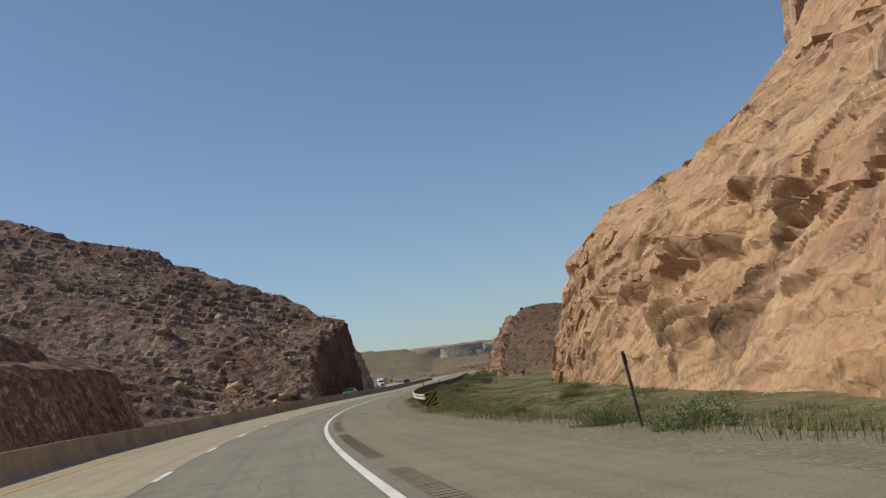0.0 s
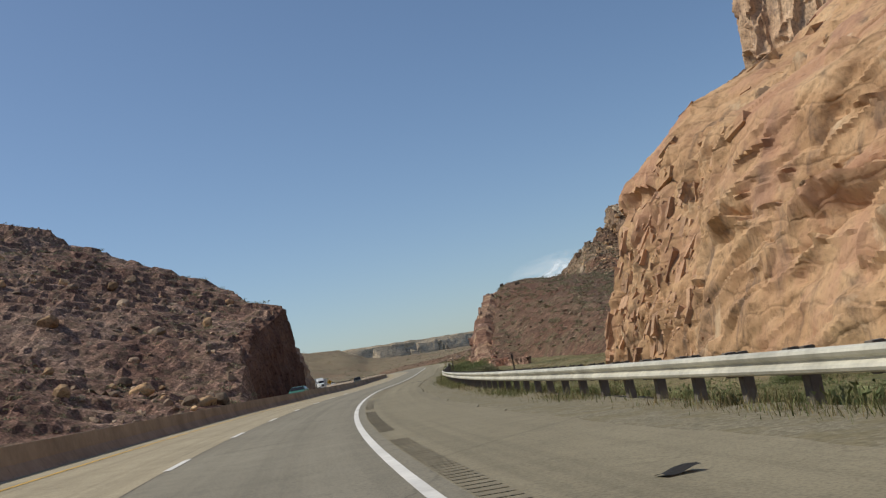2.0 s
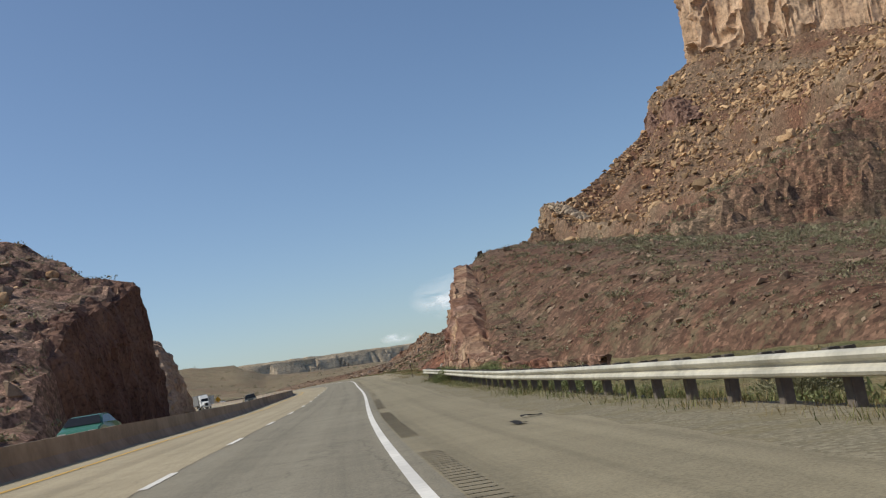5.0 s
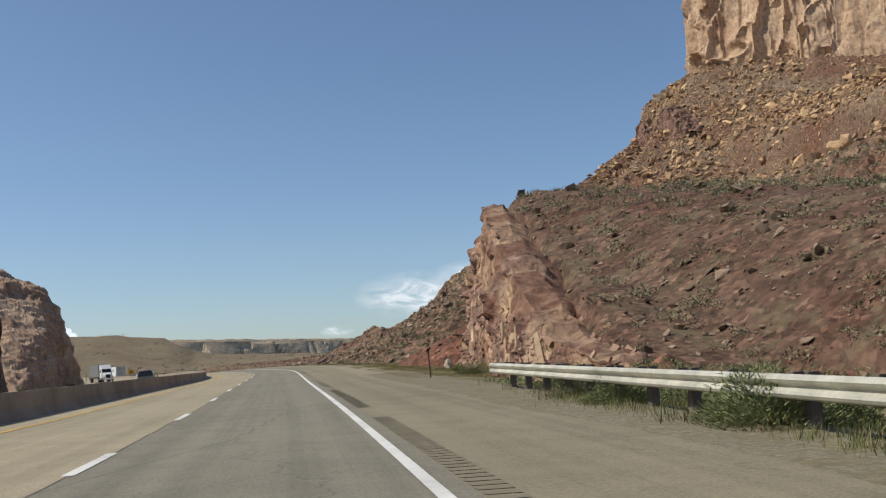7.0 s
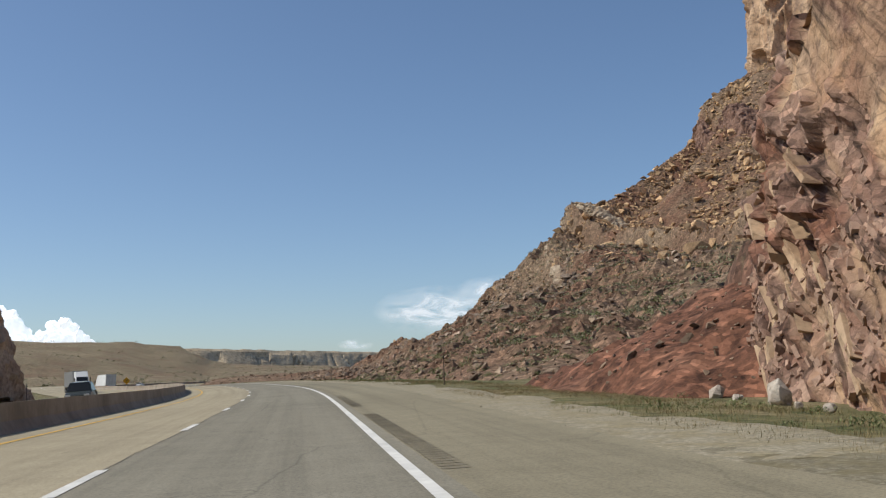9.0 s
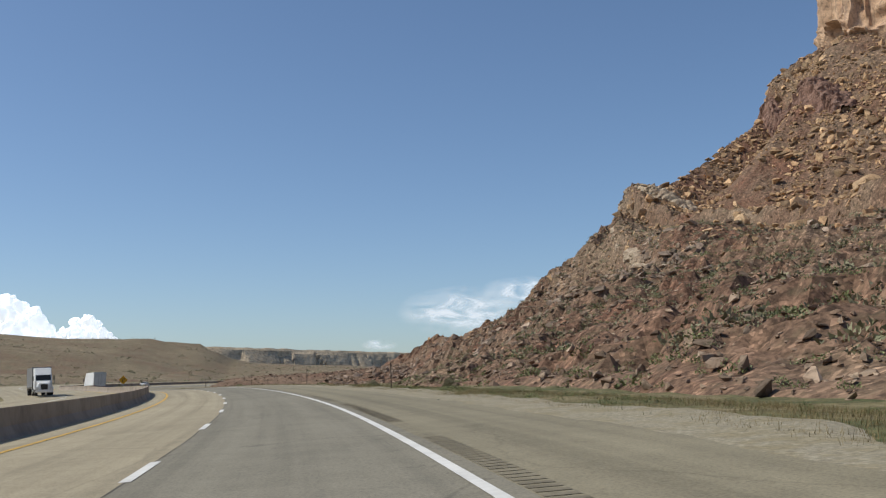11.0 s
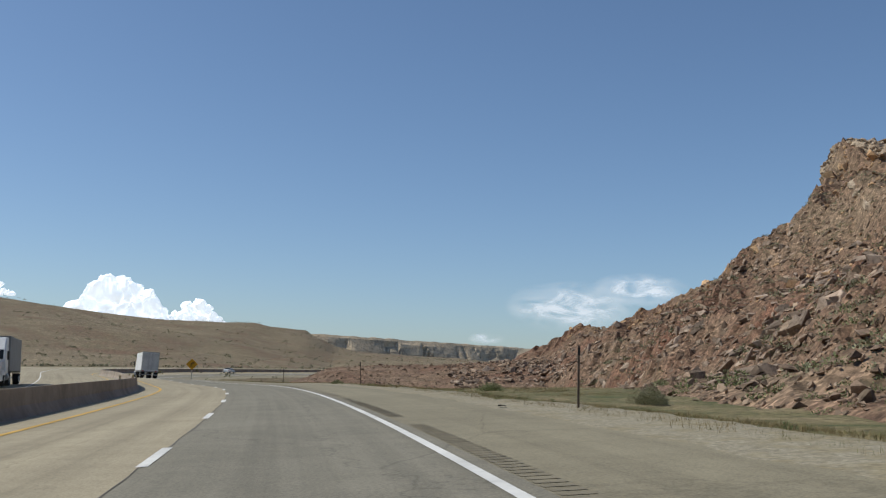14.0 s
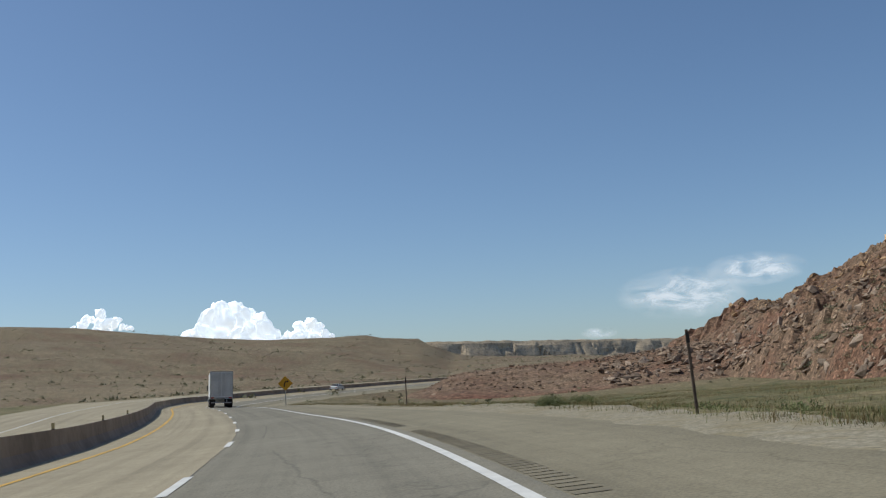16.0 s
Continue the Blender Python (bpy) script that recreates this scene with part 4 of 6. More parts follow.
# right side: the rubble hill with the road cut, the talus under the butte
def right_land(x, y):
    g = base_ground(x, y)
    toe = np.interp(y, [240, 300, 360, 390, 475, 520, 560, 640, 700], [16, 12, 11, 19, 32, 33, 32, 30, 30])
    xs = x + (33 - toe) * (1 - smooth(45, 90, x))
    spine = np.interp(xs, [0, 33, 36, 40, 46, 50, 60, 65, 69, 72, 77, 80, 95, 108, 112, 114.5, 120, 128, 142, 156, 167, 176, 196, 204.5, 206.5, 209, 230, 420], [0, 0, 4, 7, 12.5, 15.5, 21.5, 26.5, 31, 34.5, 39, 42, 49, 57, 59.5, 69, 70, 71, 74.5, 82, 88.5, 95.5, 108, 112, 127, 131, 147, 230])
    line = np.interp(x, [30, 45, 65, 80, 95, 112, 175, 201, 230, 420], [545, 545, 558, 548, 580, 607, 664, 682, 692, 760])
    drop = np.interp(x, [45, 60, 80, 105, 125, 200, 230, 420], [0, 6, 22, 27, 32, 45, 48, 80])
    back = line - y
    f = spine - drop * (1 - np.exp(-np.maximum(back, 0) / 50)) - 0.75 * np.maximum(-back, 0) * smooth(44, 66, x)
    # the steep apron below the butte
    out_ = (x - 250) * -0.744 + (y - 672) * -0.668
    side = (x - 250) * 0.668 - (y - 672) * 0.744
    apron = np.interp(side, [-30, 0, 50, 90, 150, 240], [154, 150, 145, 137, 126, 112]) - 0.70 * np.maximum(out_, 0)
    f = np.maximum(f, f + (apron - f) * smooth(-30, -10, side) * smooth(-40, -10, out_))
    near = np.interp(x, [6.5, 12, 20, 33, 54, 80, 125, 200, 420], [0, 1.3, 3.4, 6.4, 13.5, 25, 43.5, 85, 200])
    # the bench above the pale ledge
    lip = np.interp(y, [430, 470, 500, 540, 580], [64, 68, 74, 83, 95])
    f = f + 8.0 * smooth(-2.0, 2.5, x - lip) * (1 - smooth(12, 45, x - lip)) * smooth(425, 470, y) * (1 - smooth(535, 565, y))
    w = smooth(372, 440, y)
    f = near * (1 - w) + f * w
    f = np.maximum(f, 0) * smooth(274, 306, y - 0.1 * (x - 20)) * (1 - smooth(640, 690, y - 0.5 * np.maximum(x - 45, 0)))
    # the low spur beyond, with the red knob, and the mound by the bend
    s2 = np.interp(x, [8, 22, 33, 45, 55, 62, 80, 120, 300], [0, 4, 8.0, 14.5, 18.7, 17, 25, 44, 120])
    s2 = (s2 - 0.10 * np.maximum(676 - y, 0) - 0.6 * np.maximum(y - 680, 0)) * smooth(560, 600, y)
    s3 = (5.2 + 0.05 * (x + 10)) * smooth(585, 635, y) * smooth(-40, -22, x) * (1 - smooth(700, 760, y))
    # the hill in front of the cut
    top = np.interp(x, [0, 9, 14, 20, 28, 36, 45, 70, 120], [11.5, 12.4, 13.4, 13.3, 12.2, 10.8, 10.0, 9.0, 9.0])
    start = np.interp(x, [9, 20, 60], [203, 162, 152])
    m = top * np.clip((y - start) / (249 - start), 0, 1) ** 0.95
    crest = 249 + 0.12 * (x - 8)
    m = np.where(y > crest, np.maximum(m - (y - crest) * 0.9, 0), m)
    m = m * smooth(-0.4, 1.4, x - np.interp(y, [196, 204, 212, 218, 230, 246, 252], [5.0, 3.8, 4.0, 4.8, 6.4, 9.2, 10.6]))
    m = m + smooth(48, 100, x) * smooth(190, 250, y) * 0.05 * np.maximum(x - 48, 0) * (1 - smooth(300, 380, y))
    clear = np.where(y > 480, smooth(6.0, 16.0, road_frame(x, y)[1]), 1.0)
    return g + clear * np.maximum(np.maximum(f, m), np.maximum(np.maximum(s2, s3), 0))


def beds(z, height, sharp):
    """Turns an even slope into small ledges."""
    k = z / height
    i = np.floor(k)
    return (i + smooth(0.5 - sharp, 0.5 + sharp, k - i)) * height


class Land:
    """A height grid that things can be set on."""

    def __init__(self, xs, ys, z):
        self.xs, self.ys, self.z = xs, ys, z

    def at(self, x, y):
        i = np.clip((x - self.xs[0]) / (self.xs[1] - self.xs[0]), 0, len(self.xs) - 1.001)
        j = np.clip((y - self.ys[0]) / (self.ys[1] - self.ys[0]), 0, len(self.ys) - 1.001)
        a, b = i.astype(int), j.astype(int)
        u, v = i - a, j - b
        z = self.z
        return (z[a, b] * (1 - u) + z[a + 1, b] * u) * (1 - v) + (z[a, b + 1] * (1 - u) + z[a + 1, b + 1] * u) * v

    def slope(self, x, y):
        return (self.at(x + 1.5, y) - self.at(x - 1.5, y)) / 3, (self.at(x, y + 1.5) - self.at(x, y - 1.5)) / 3


rx_, ry_ = np.arange(-42, 380, 1.2), np.arange(149, 770, 1.2)
RX, RY = np.meshgrid(rx_, ry_, indexing="ij")
RB = base_ground(RX, RY)
RZ = right_land(RX, RY)
lift = (RZ - RB).ravel()
q = np.stack([RX.ravel(), RY.ravel(), RZ.ravel()], 1)
hilly = smooth(0.1, 2.0, lift)
cutback = smooth(240, 262, q[:, 1])
rough = fbm(q / 11, 5, 0.55, 31) * (0.16 + 1.29 * cutback)
e, c = cells(q / np.array((4.6, 4.6, 2.5)), 37)
e2, c2 = cells(q / np.array((1.7, 1.7, 1.2)), 38)
high = smooth(105, 125, q[:, 0])
rough = rough + ((c - 0.5) * 1.5 + (c2 - 0.5) * 1.1) * (0.06 + 0.94 * cutback) * (1 - 0.6 * high)
rough = rough * (1 - 0.8 * (1 - smooth(30, 48, q[:, 0])) * smooth(560, 590, q[:, 1]))
zz = RZ.ravel() + rough * hilly
ledge = cutback * hilly * (1 - 0.75 * high) * (1 - 0.9 * (1 - smooth(30, 48, q[:, 0])) * smooth(560, 590, q[:, 1])) * (0.25 + 0.6 * smooth(0.0, 0.4, fbm(q / 40, 3, 0.5, 33)))
zz = zz * (1 - ledge) + beds(zz + 1.2 * fbm(q / 14, 3, 0.5, 35), 2.6, 0.22) * ledge
RZ2 = zz.reshape(RX.shape) - 0.6 * (1 - smooth(0.0, 0.5, lift)).reshape(RX.shape)
j_ = int(np.searchsorted(ry_, 262.0))
hill = new("red_hill", grid_mesh("red_hill", np.stack([RX, RY, RZ2], 2)[:, :j_ + 1], RED_SOIL, False))
tagged(hill, "red-brown rubble hill with small stones and sagebrush", "hillside", kind="structure")
hill = new("talus_slope", grid_mesh("talus_slope", np.stack([RX, RY, RZ2], 2)[:, j_:], TALUS, True))
tagged(hill, "brown boulder-strewn talus slope below the butte", "hillside", kind="structure")
RIGHT = Land(rx_, ry_, RZ2)


def cut_row(x, y, h, lean):
    return [(x - 1.4, y, -3.0), (x - 0.6, y, min(0.8, h)), (x, y, 0.35 * h + 0.8), (x + lean * 0.5, y, 0.7 * h + 0.6), (x + lean, y, h), (x + lean + 1.6, y, h + 0.1), (x + lean + 4, y, h - 1.4)]


def tilted_beds(q, salt):
    """Steeply inclined beds: hard proud slabs with cross joints, and broken recessed rock between. Also 1 on hard beds, 0 on soft."""
    w = fbm(q / 6, 3, 0.5, salt + 9)
    k = (q[:, 2] * 0.77 - q[:, 1] * 0.64) / 1.3 + 0.14 * w
    run = q[:, 2] * 0.64 + q[:, 1] * 0.77
    bed = np.tanh(3.2 * vnoise(np.stack([k, run / 11, q[:, 0] / 8], 1), salt + 1)) + 0.6 * np.tanh(3.0 * vnoise(np.stack([k * 2.3, run / 6, q[:, 0] / 5], 1), salt + 2))
    hard = smooth(-0.1, 0.35, bed)
    top = np.interp(q[:, 1], [197, 204, 211, 217, 226, 238, 246, 251], [0.3, 0.9, 2.0, 3.9, 7.4, 10.9, 12.9, 13.0])
    soil = smooth(0.62, 0.92, q[:, 2] / top + 0.22 * fbm(q / 3, 3, 0.5, salt + 7)) * (1 - smooth(240, 246, q[:, 1])) * (1 - 0.75 * hard)
    soft = 1 - hard
    step = 0.24 * bed
    p3 = np.stack([q[:, 0], k * 1.3, run], 1)
    wv = 0.08 * w[:, None]
    h, tone = blocks(p3 / np.array((4.0, 1.5, 3.4)) + wv, salt, 2.6, 0.7)
    h2, tone2 = blocks(p3 / np.array((1.8, 0.8, 1.5)) + wv, salt + 5, 2.0, 0.9)
    h3, _ = blocks(p3 / np.array((0.9, 0.55, 0.75)) + wv, salt + 25, 1.5, 0.9)
    # blocks fallen out between the slabs
    e4, c4 = cells(p3 / np.array((5.0, 1.1, 1.9)), salt + 33)
    gone = (c4 < 0.09) * smooth(0.0, 0.12, e4) * (q[:, 2] > 0.8)
    block = (0.40 + 0.35 * soft) * h + (0.16 + 0.34 * soft) * h2 + 0.24 * soft * h3
    out = 0.2 + step + block - 0.6 * gone * (1 - soil) + 0.15 * fbm(q / 9, 2, 0.4, salt + 2)
    return out * (1 - 0.6 * soil), {"bed": hard * (1 - gone), "soil": soil, "tone": 0.5 * tone + 0.5 * tone2}


rows = [cut_row(7.5, 186, -2.4, 0.3), cut_row(4.5, 197, -1.5, 0.3), cut_row(2.4, 204, 0.4, 0.4), cut_row(2.0, 211, 2.0, 0.7), cut_row(2.2, 217, 3.9, 1.0), cut_row(3.0, 226, 7.4, 1.2), cut_row(5.2, 238, 10.9, 1.4), cut_row(7.2, 246, 12.9, 1.2), cut_row(9.4, 251.0, 13.0, 1.2), cut_row(16, 254.5, 12.6, 1.6), cut_row(30, 260, 11.6, 2.0), cut_row(42, 264, 9.0, 2.0)]
loft("road_cut", rows, 700, 190, CUT_ROCK, 0.8, "steep bedded red and tan rock road cut", salt=41, shape=tilted_beds, flat=False, shear=1.2)

def cut_part(lo, hi):
    def f(q):
        top = np.interp(q[:, 1], [197, 204, 211, 217, 226, 238, 246, 251], [0.3, 0.9, 2.0, 3.9, 7.4, 10.9, 12.9, 13.0])
        rel = q[:, 2] / top
        return smooth(204, 213, q[:, 1]) * (q[:, 1] < 252) * (q[:, 2] > 0.2) * smooth(lo - 0.1, lo + 0.1, rel) * (1 - smooth(hi - 0.12, hi + 0.08, rel)) * (1 - 0.75 * smooth(228, 236, q[:, 1]) * smooth(4.0, 6.0, q[:, 2]))
    return f


BED_RUN = (0.0, 0.77, 0.64)
studded("bed_slabs", "road_cut", 110, cut_part(0.1, 0.66), BED_RUN, (1.2, 4.0), (0.12, 0.34), (0.5, 0.9), (0.03, 0.17), CUT_SLAB, "long tan sandstone slabs standing out along the tilted beds", 1011, 2.0)
studded("bed_blocks", "road_cut", 620, cut_part(0.0, 0.66), BED_RUN, (0.25, 1.0), (0.12, 0.38), (0.4, 0.9), (-0.03, 0.10), CUT_BLOCK, "broken brown and purple rock blocks between the beds", 1012, 4.0)
studded("bed_blocks", "road_cut", 1700, cut_part(0.0, 0.74), BED_RUN, (0.12, 0.42), (0.08, 0.22), (0.25, 0.5), (0.0, 0.09), CUT_BLOCK, "small broken rock pieces on the road cut", 1013, 12.0)

# slumped red earth at the end of the cut
cx_, cy_ = np.arange(1, 48, 0.6), np.arange(236, 300, 0.6)
CX, CY = np.meshgrid(cx_, cy_, indexing="ij")
d_ = np.hypot((CX - 15) / 1.0, (CY - 256) / 1.5)
CZ = base_ground(CX, CY) + 6.0 - 0.50 * d_
q = np.stack([CX.ravel(), CY.ravel(), CZ.ravel()], 1)
CZ = CZ + (0.45 * fbm(q / np.array((2.5, 2.5, 9.0)), 4, 0.55, 45)).reshape(CX.shape)
tagged(new("dirt_cone", grid_mesh("dirt_cone", np.stack([CX, CY, CZ], 2), RED_EARTH, False)), "slumped cone of loose red earth below the cut", "dirt slope", kind="structure")
CONE = Land(cx_, cy_, CZ)


# the pale ledge that edges the bench, and the dark jointed ledge under the butte
def ledge_rows(path, foot, head, back):
    """Rows along a line of (x, y, z of the foot, height); the back runs into the slope."""
    out = []
    for x, y, z, h in path:
        out.append([(x - foot, y, z - 3.0), (x - 0.5 * foot, y, z), (x, y, z + 0.35 * h), (x + head, y, z + 0.72 * h), (x + head * 0.6, y, z + h), (x + back * 0.5, y, z + h + 0.3), (x + back, y, z + h - 2.5)])
    return out


def slabby(q, salt):
    """Level beds of unequal thickness, broken across into blocks."""
    w = 0.3 * fbm(q / 8, 3, 0.5, salt + 9)
    k = q[:, 2] / 1.9 + w
    i, f = np.floor(k), k - np.floor(k)
    r = hash3(i, np.floor((q[:, 0] + q[:, 1]) / 4.5 + 5 * hash3(i, i * 0, i * 0, salt)), i * 0, salt + 1)
    h, c = blocks(q / np.array((3.6, 3.4, 2.2)) + w[:, None], salt + 2, 2.4, 0.7)
    h2, c2 = blocks(q / np.array((1.6, 1.5, 1.1)) + w[:, None], salt + 3, 2.0, 0.8)
    return 0.7 * (r - 0.5) * smooth(0, 0.2, np.minimum(f, 1 - f)) + 0.9 * h + 0.5 * h2 + 0.6 * fbm(q / 9, 4, 0.5, salt + 4)


def on_slope(x, y, sink):
    return float(RIGHT.at(np.array([x]), np.array([y]))[0]) - sink


path = [(x, y, on_slope(x - 2.5, y, 0.8), h) for x, y, h in ((62.5, 436, 2.5), (65.0, 452, 5.0), (67.0, 468, 7.0), (70.0, 483, 7.5), (73.6, 498, 7.5), (78.0, 516, 7.0), (82.0, 534, 6.0), (86.0, 546, 4.5))]
loft("pale_ledge", ledge_rows(path, 2.0, 0.8, 7.0), 300, 70, LEDGE_ROCK, 1.1, "pale broken sandstone ledge across the talus", "rock ledge", salt=121, shape=slabby)
path = [(x, y, on_slope(x - 2.0, y, 0.5), h) for x, y, h in ((207, 702, 8.0), (203.2, 690, 11.0), (202.2, 680, 12.0), (201.0, 668, 12.0), (199.5, 654, 11.5), (198.0, 640, 11.0), (197.5, 627, 9.0), (200, 616, 4.0))]
loft("dark_ledge", ledge_rows(path, 3.0, 0.8, 15.0), 220, 60, PINK_LEDGE, 1.0, "brown jointed rock ledge below the butte", "rock ledge", salt=131, shape=jointed)
path = [(113.5, 622, 58, 9.0), (114.0, 612, 58, 14.0), (116.0, 603, 58, 13.0), (121.0, 594, 55, 9.0), (128, 584, 52, 5.0)]
loft("brown_ledge", ledge_rows(path, 2.0, 0.8, 9.0), 180, 60, LEDGE_ROCK, 1.2, "brown rock step on the ridge of the talus", "rock ledge", salt=141, shape=slabby)


# the butte above the talus
def butte_row(x, y, zb, nx, ny):
    ins = [(-2, zb - 30), (0.5, zb), (3, zb + 25), (6, zb + 60), (9, zb + 110), (40, zb + 118)]
    return [(x + a * nx, y + a * ny, z) for a, z in ins]


def columns(q, salt):
    """Tall joint-bound columns and spalled alcoves."""
    w = 0.15 * vnoise(q / 8, salt)[:, None]
    e, c = cells(q / np.array((27, 27, 150.0)) + w, salt)
    e2, c2 = cells(q / np.array((10, 10, 55.0)) + w, salt + 8)
    h, tone = blocks(q / np.array((8.0, 8.0, 20.0)) + w, salt + 12, 2.0, 0.7)
    slots = smooth(0.0, 0.3, fbm(q / np.array((40, 40, 400.0)), 2, 0.5, salt + 14))
    return 1.3 * (c - 0.5) * smooth(0, 0.1, e) + 0.55 * (c2 - 0.5) * smooth(0, 0.2, e2) - 1.0 * np.exp(-e / 0.07) - 0.7 * slots * np.exp(-e2 / 0.08) + 0.22 * h + 0.10 * fbm(q / np.array((6, 6, 8.0)), 4, 0.55, salt + 4)


rows = [butte_row(272, 742, 154, 0.9, -0.3), butte_row(247, 703, 154, 0.8, 0.1), butte_row(243.5, 690, 153, 0.75, 0.4), butte_row(254, 672, 151, 0.7, 0.7), butte_row(276, 641, 146, 0.7, 0.7), butte_row(314, 600, 138, 0.7, 0.7), butte_row(357, 556, 128, 0.7, 0.7), butte_row(432, 481, 118, 0.7, 0.7)]
loft("butte", rows[::-1], 420, 170, BUTTE, 5.0, "tall vertical pale sandstone butte wall", salt=51, shape=columns)


# left side: tilted rubble hills with shaded road cuts
def left_land(x, y):
    g = base_ground(x, y)
    u = -x
    hy, hz = [150, 195, 201, 211, 226, 231, 262, 280, 290, 300], [-14, 0.6, 2.2, 3.4, 12.0, 13.6, 20.4, 25.4, 29.5, 33]
    a = np.interp(y, hy, hz) + 0.34 * (u - 40) + 0.055 * np.maximum(u - 45, 0)
    crest = np.interp(u, [20, 31, 44, 84, 130, 200], [262, 264, 281, 290, 291, 280])
    cap = np.interp(crest, hy, hz) + 0.34 * (u - 40) + 0.055 * np.maximum(u - 45, 0)
    a = np.where(y > crest, cap - (y - crest) * 1.6, a)
    a = a * smooth(-0.2, 1.3, u - np.interp(y, [185, 236, 264, 300], [31.5, 35.0, 31.0, 33.0]))
    c = np.interp(u, [26.6, 27.6, 29.0, 36.6, 60, 120], [0, 4.2, 5.7, 9.4, 19, 30]) * (1 - smooth(80, 85, y))
    return g + np.maximum(a, np.maximum(c, 0))


lx_, ly_ = np.arange(-225, -22, 0.9), np.arange(-30, 320, 1.0)
PX, PY = np.meshgrid(lx_, ly_, indexing="ij")
PZ = left_land(PX, PY)
lift = (PZ - base_ground(PX, PY)).ravel()
q = np.stack([PX.ravel(), PY.ravel(), PZ.ravel()], 1)
hilly = smooth(0.3, 4.0, lift)
c, e = facets(q / np.array((3.8, 3.8, 2.0)), 67, 0.9)
e2, c2 = cells(q / np.array((1.7, 1.7, 1.2)), 68)
zz = PZ.ravel() + (fbm(q / 9, 5, 0.55, 61) * 0.9 + c * 0.55 + (c2 - 0.5) * 0.35) * hilly
ledge = hilly * (0.22 + 0.6 * smooth(-0.2, 0.4, fbm(q / 22, 3, 0.5, 63)))
tip_ = 0.30 * (-q[:, 0] - 40)
zz = zz * (1 - ledge) + (beds(zz - tip_ + 0.9 * fbm(q / 12, 3, 0.5, 65), 1.7, 0.16) + tip_) * ledge
PZ2 = zz.reshape(PX.shape) - 0.6 * (1 - smooth(0.0, 0.5, lift)).reshape(PX.shape)
lh = new("rubble_hill", grid_mesh("rubble_hill", np.stack([PX, PY, PZ2], 2), HILL_LEFT, True))
tagged(lh, "dark red rubble hillside with scattered boulders", "hillside", kind="structure")
LEFT = Land(lx_, ly_, PZ2)

# the shaded end face of the hill, cut for the road; its rock colour is darkened for that shade
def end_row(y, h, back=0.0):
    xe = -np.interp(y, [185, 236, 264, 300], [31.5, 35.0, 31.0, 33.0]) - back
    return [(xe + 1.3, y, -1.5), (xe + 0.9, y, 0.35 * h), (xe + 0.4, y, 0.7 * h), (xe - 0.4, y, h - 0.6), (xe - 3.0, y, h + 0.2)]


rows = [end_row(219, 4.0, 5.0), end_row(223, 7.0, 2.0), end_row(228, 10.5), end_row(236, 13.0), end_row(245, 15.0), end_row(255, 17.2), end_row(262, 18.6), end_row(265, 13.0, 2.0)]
loft("hill_cut", rows[::-1], 130, 90, SHADE_TINTED_CUT, 0.6, "red jointed rock face cut through the hill, coloured dark for its shade", salt=171, shape=jointed)

# the brown rock fin farther on
def fin_row(u, h):
    return [(-u, 296, -1.5), (-u, 314, 0.22 * h), (-u, 326, 0.52 * h), (-u, 336, 0.82 * h), (-u, 342, h), (-u, 345, h - 0.4), (-u, 354, 0.4 * h), (-u, 364, -1.5)]


def blocky(q, salt):
    """Nearly level beds broken into blocks."""
    w = 0.2 * vnoise(q / 2.5, salt + 9)[:, None]
    h, c = blocks(q / np.array((3.0, 3.0, 1.4)) + w, salt, 2.4, 0.7)
    h2, c2 = blocks(q / np.array((1.3, 1.3, 0.8)) + w, salt + 5, 2.0, 0.8)
    return 1.0 * h + 0.5 * h2 + 0.5 * fbm(q / 6, 4, 0.5, salt + 2)


rows = [fin_row(36.2, 1.5), fin_row(36.9, 8.0), fin_row(38.0, 12.5), fin_row(40.0, 16.0), fin_row(44, 18.4), fin_row(50, 22), fin_row(64, 27), fin_row(95, 38)]
loft("rock_fin", rows, 200, 170, FIN_ROCK, 0.6, "tilted brown bedded rock fin behind the far carriageway", salt=161, shape=blocky)


# ---- far mesa ----
def mesa_row(x, y, zt):
    return [(x + 60, y - 260, zt - 78), (x + 10, y - 62, zt - 40), (x + 3, y - 26, zt - 7), (x + 2, y - 24, zt - 5), (x, y - 22, zt - 1), (x, y + 60, zt), (x, y + 400, zt - 10)]


rows = [mesa_row(-230, 2420, 79), mesa_row(-135, 2200, 79), mesa_row(-90, 2225, 79), mesa_row(60, 2400, 79), mesa_row(200, 2560, 80), mesa_row(360, 2740, 80), mesa_row(700, 3000, 80)]
def mesa_relief(q, salt):
    e, c = cells(q / np.array((70, 70, 400.0)) + 0.2 * vnoise(q / 60, salt)[:, None], salt)
    wall = smooth(38, 46, q[:, 2]) * (1 - smooth(66, 70, q[:, 2]))
    return wall * (1.2 * (c - 0.5) - 1.2 * np.exp(-e / 0.06)) + 0.25 * fbm(q / 30, 3, 0.5, salt + 2)


loft("mesa", rows, 300, 70, MESA, 6.0, "distant flat-topped mesa with a pale cliff band", salt=71, shape=mesa_relief)


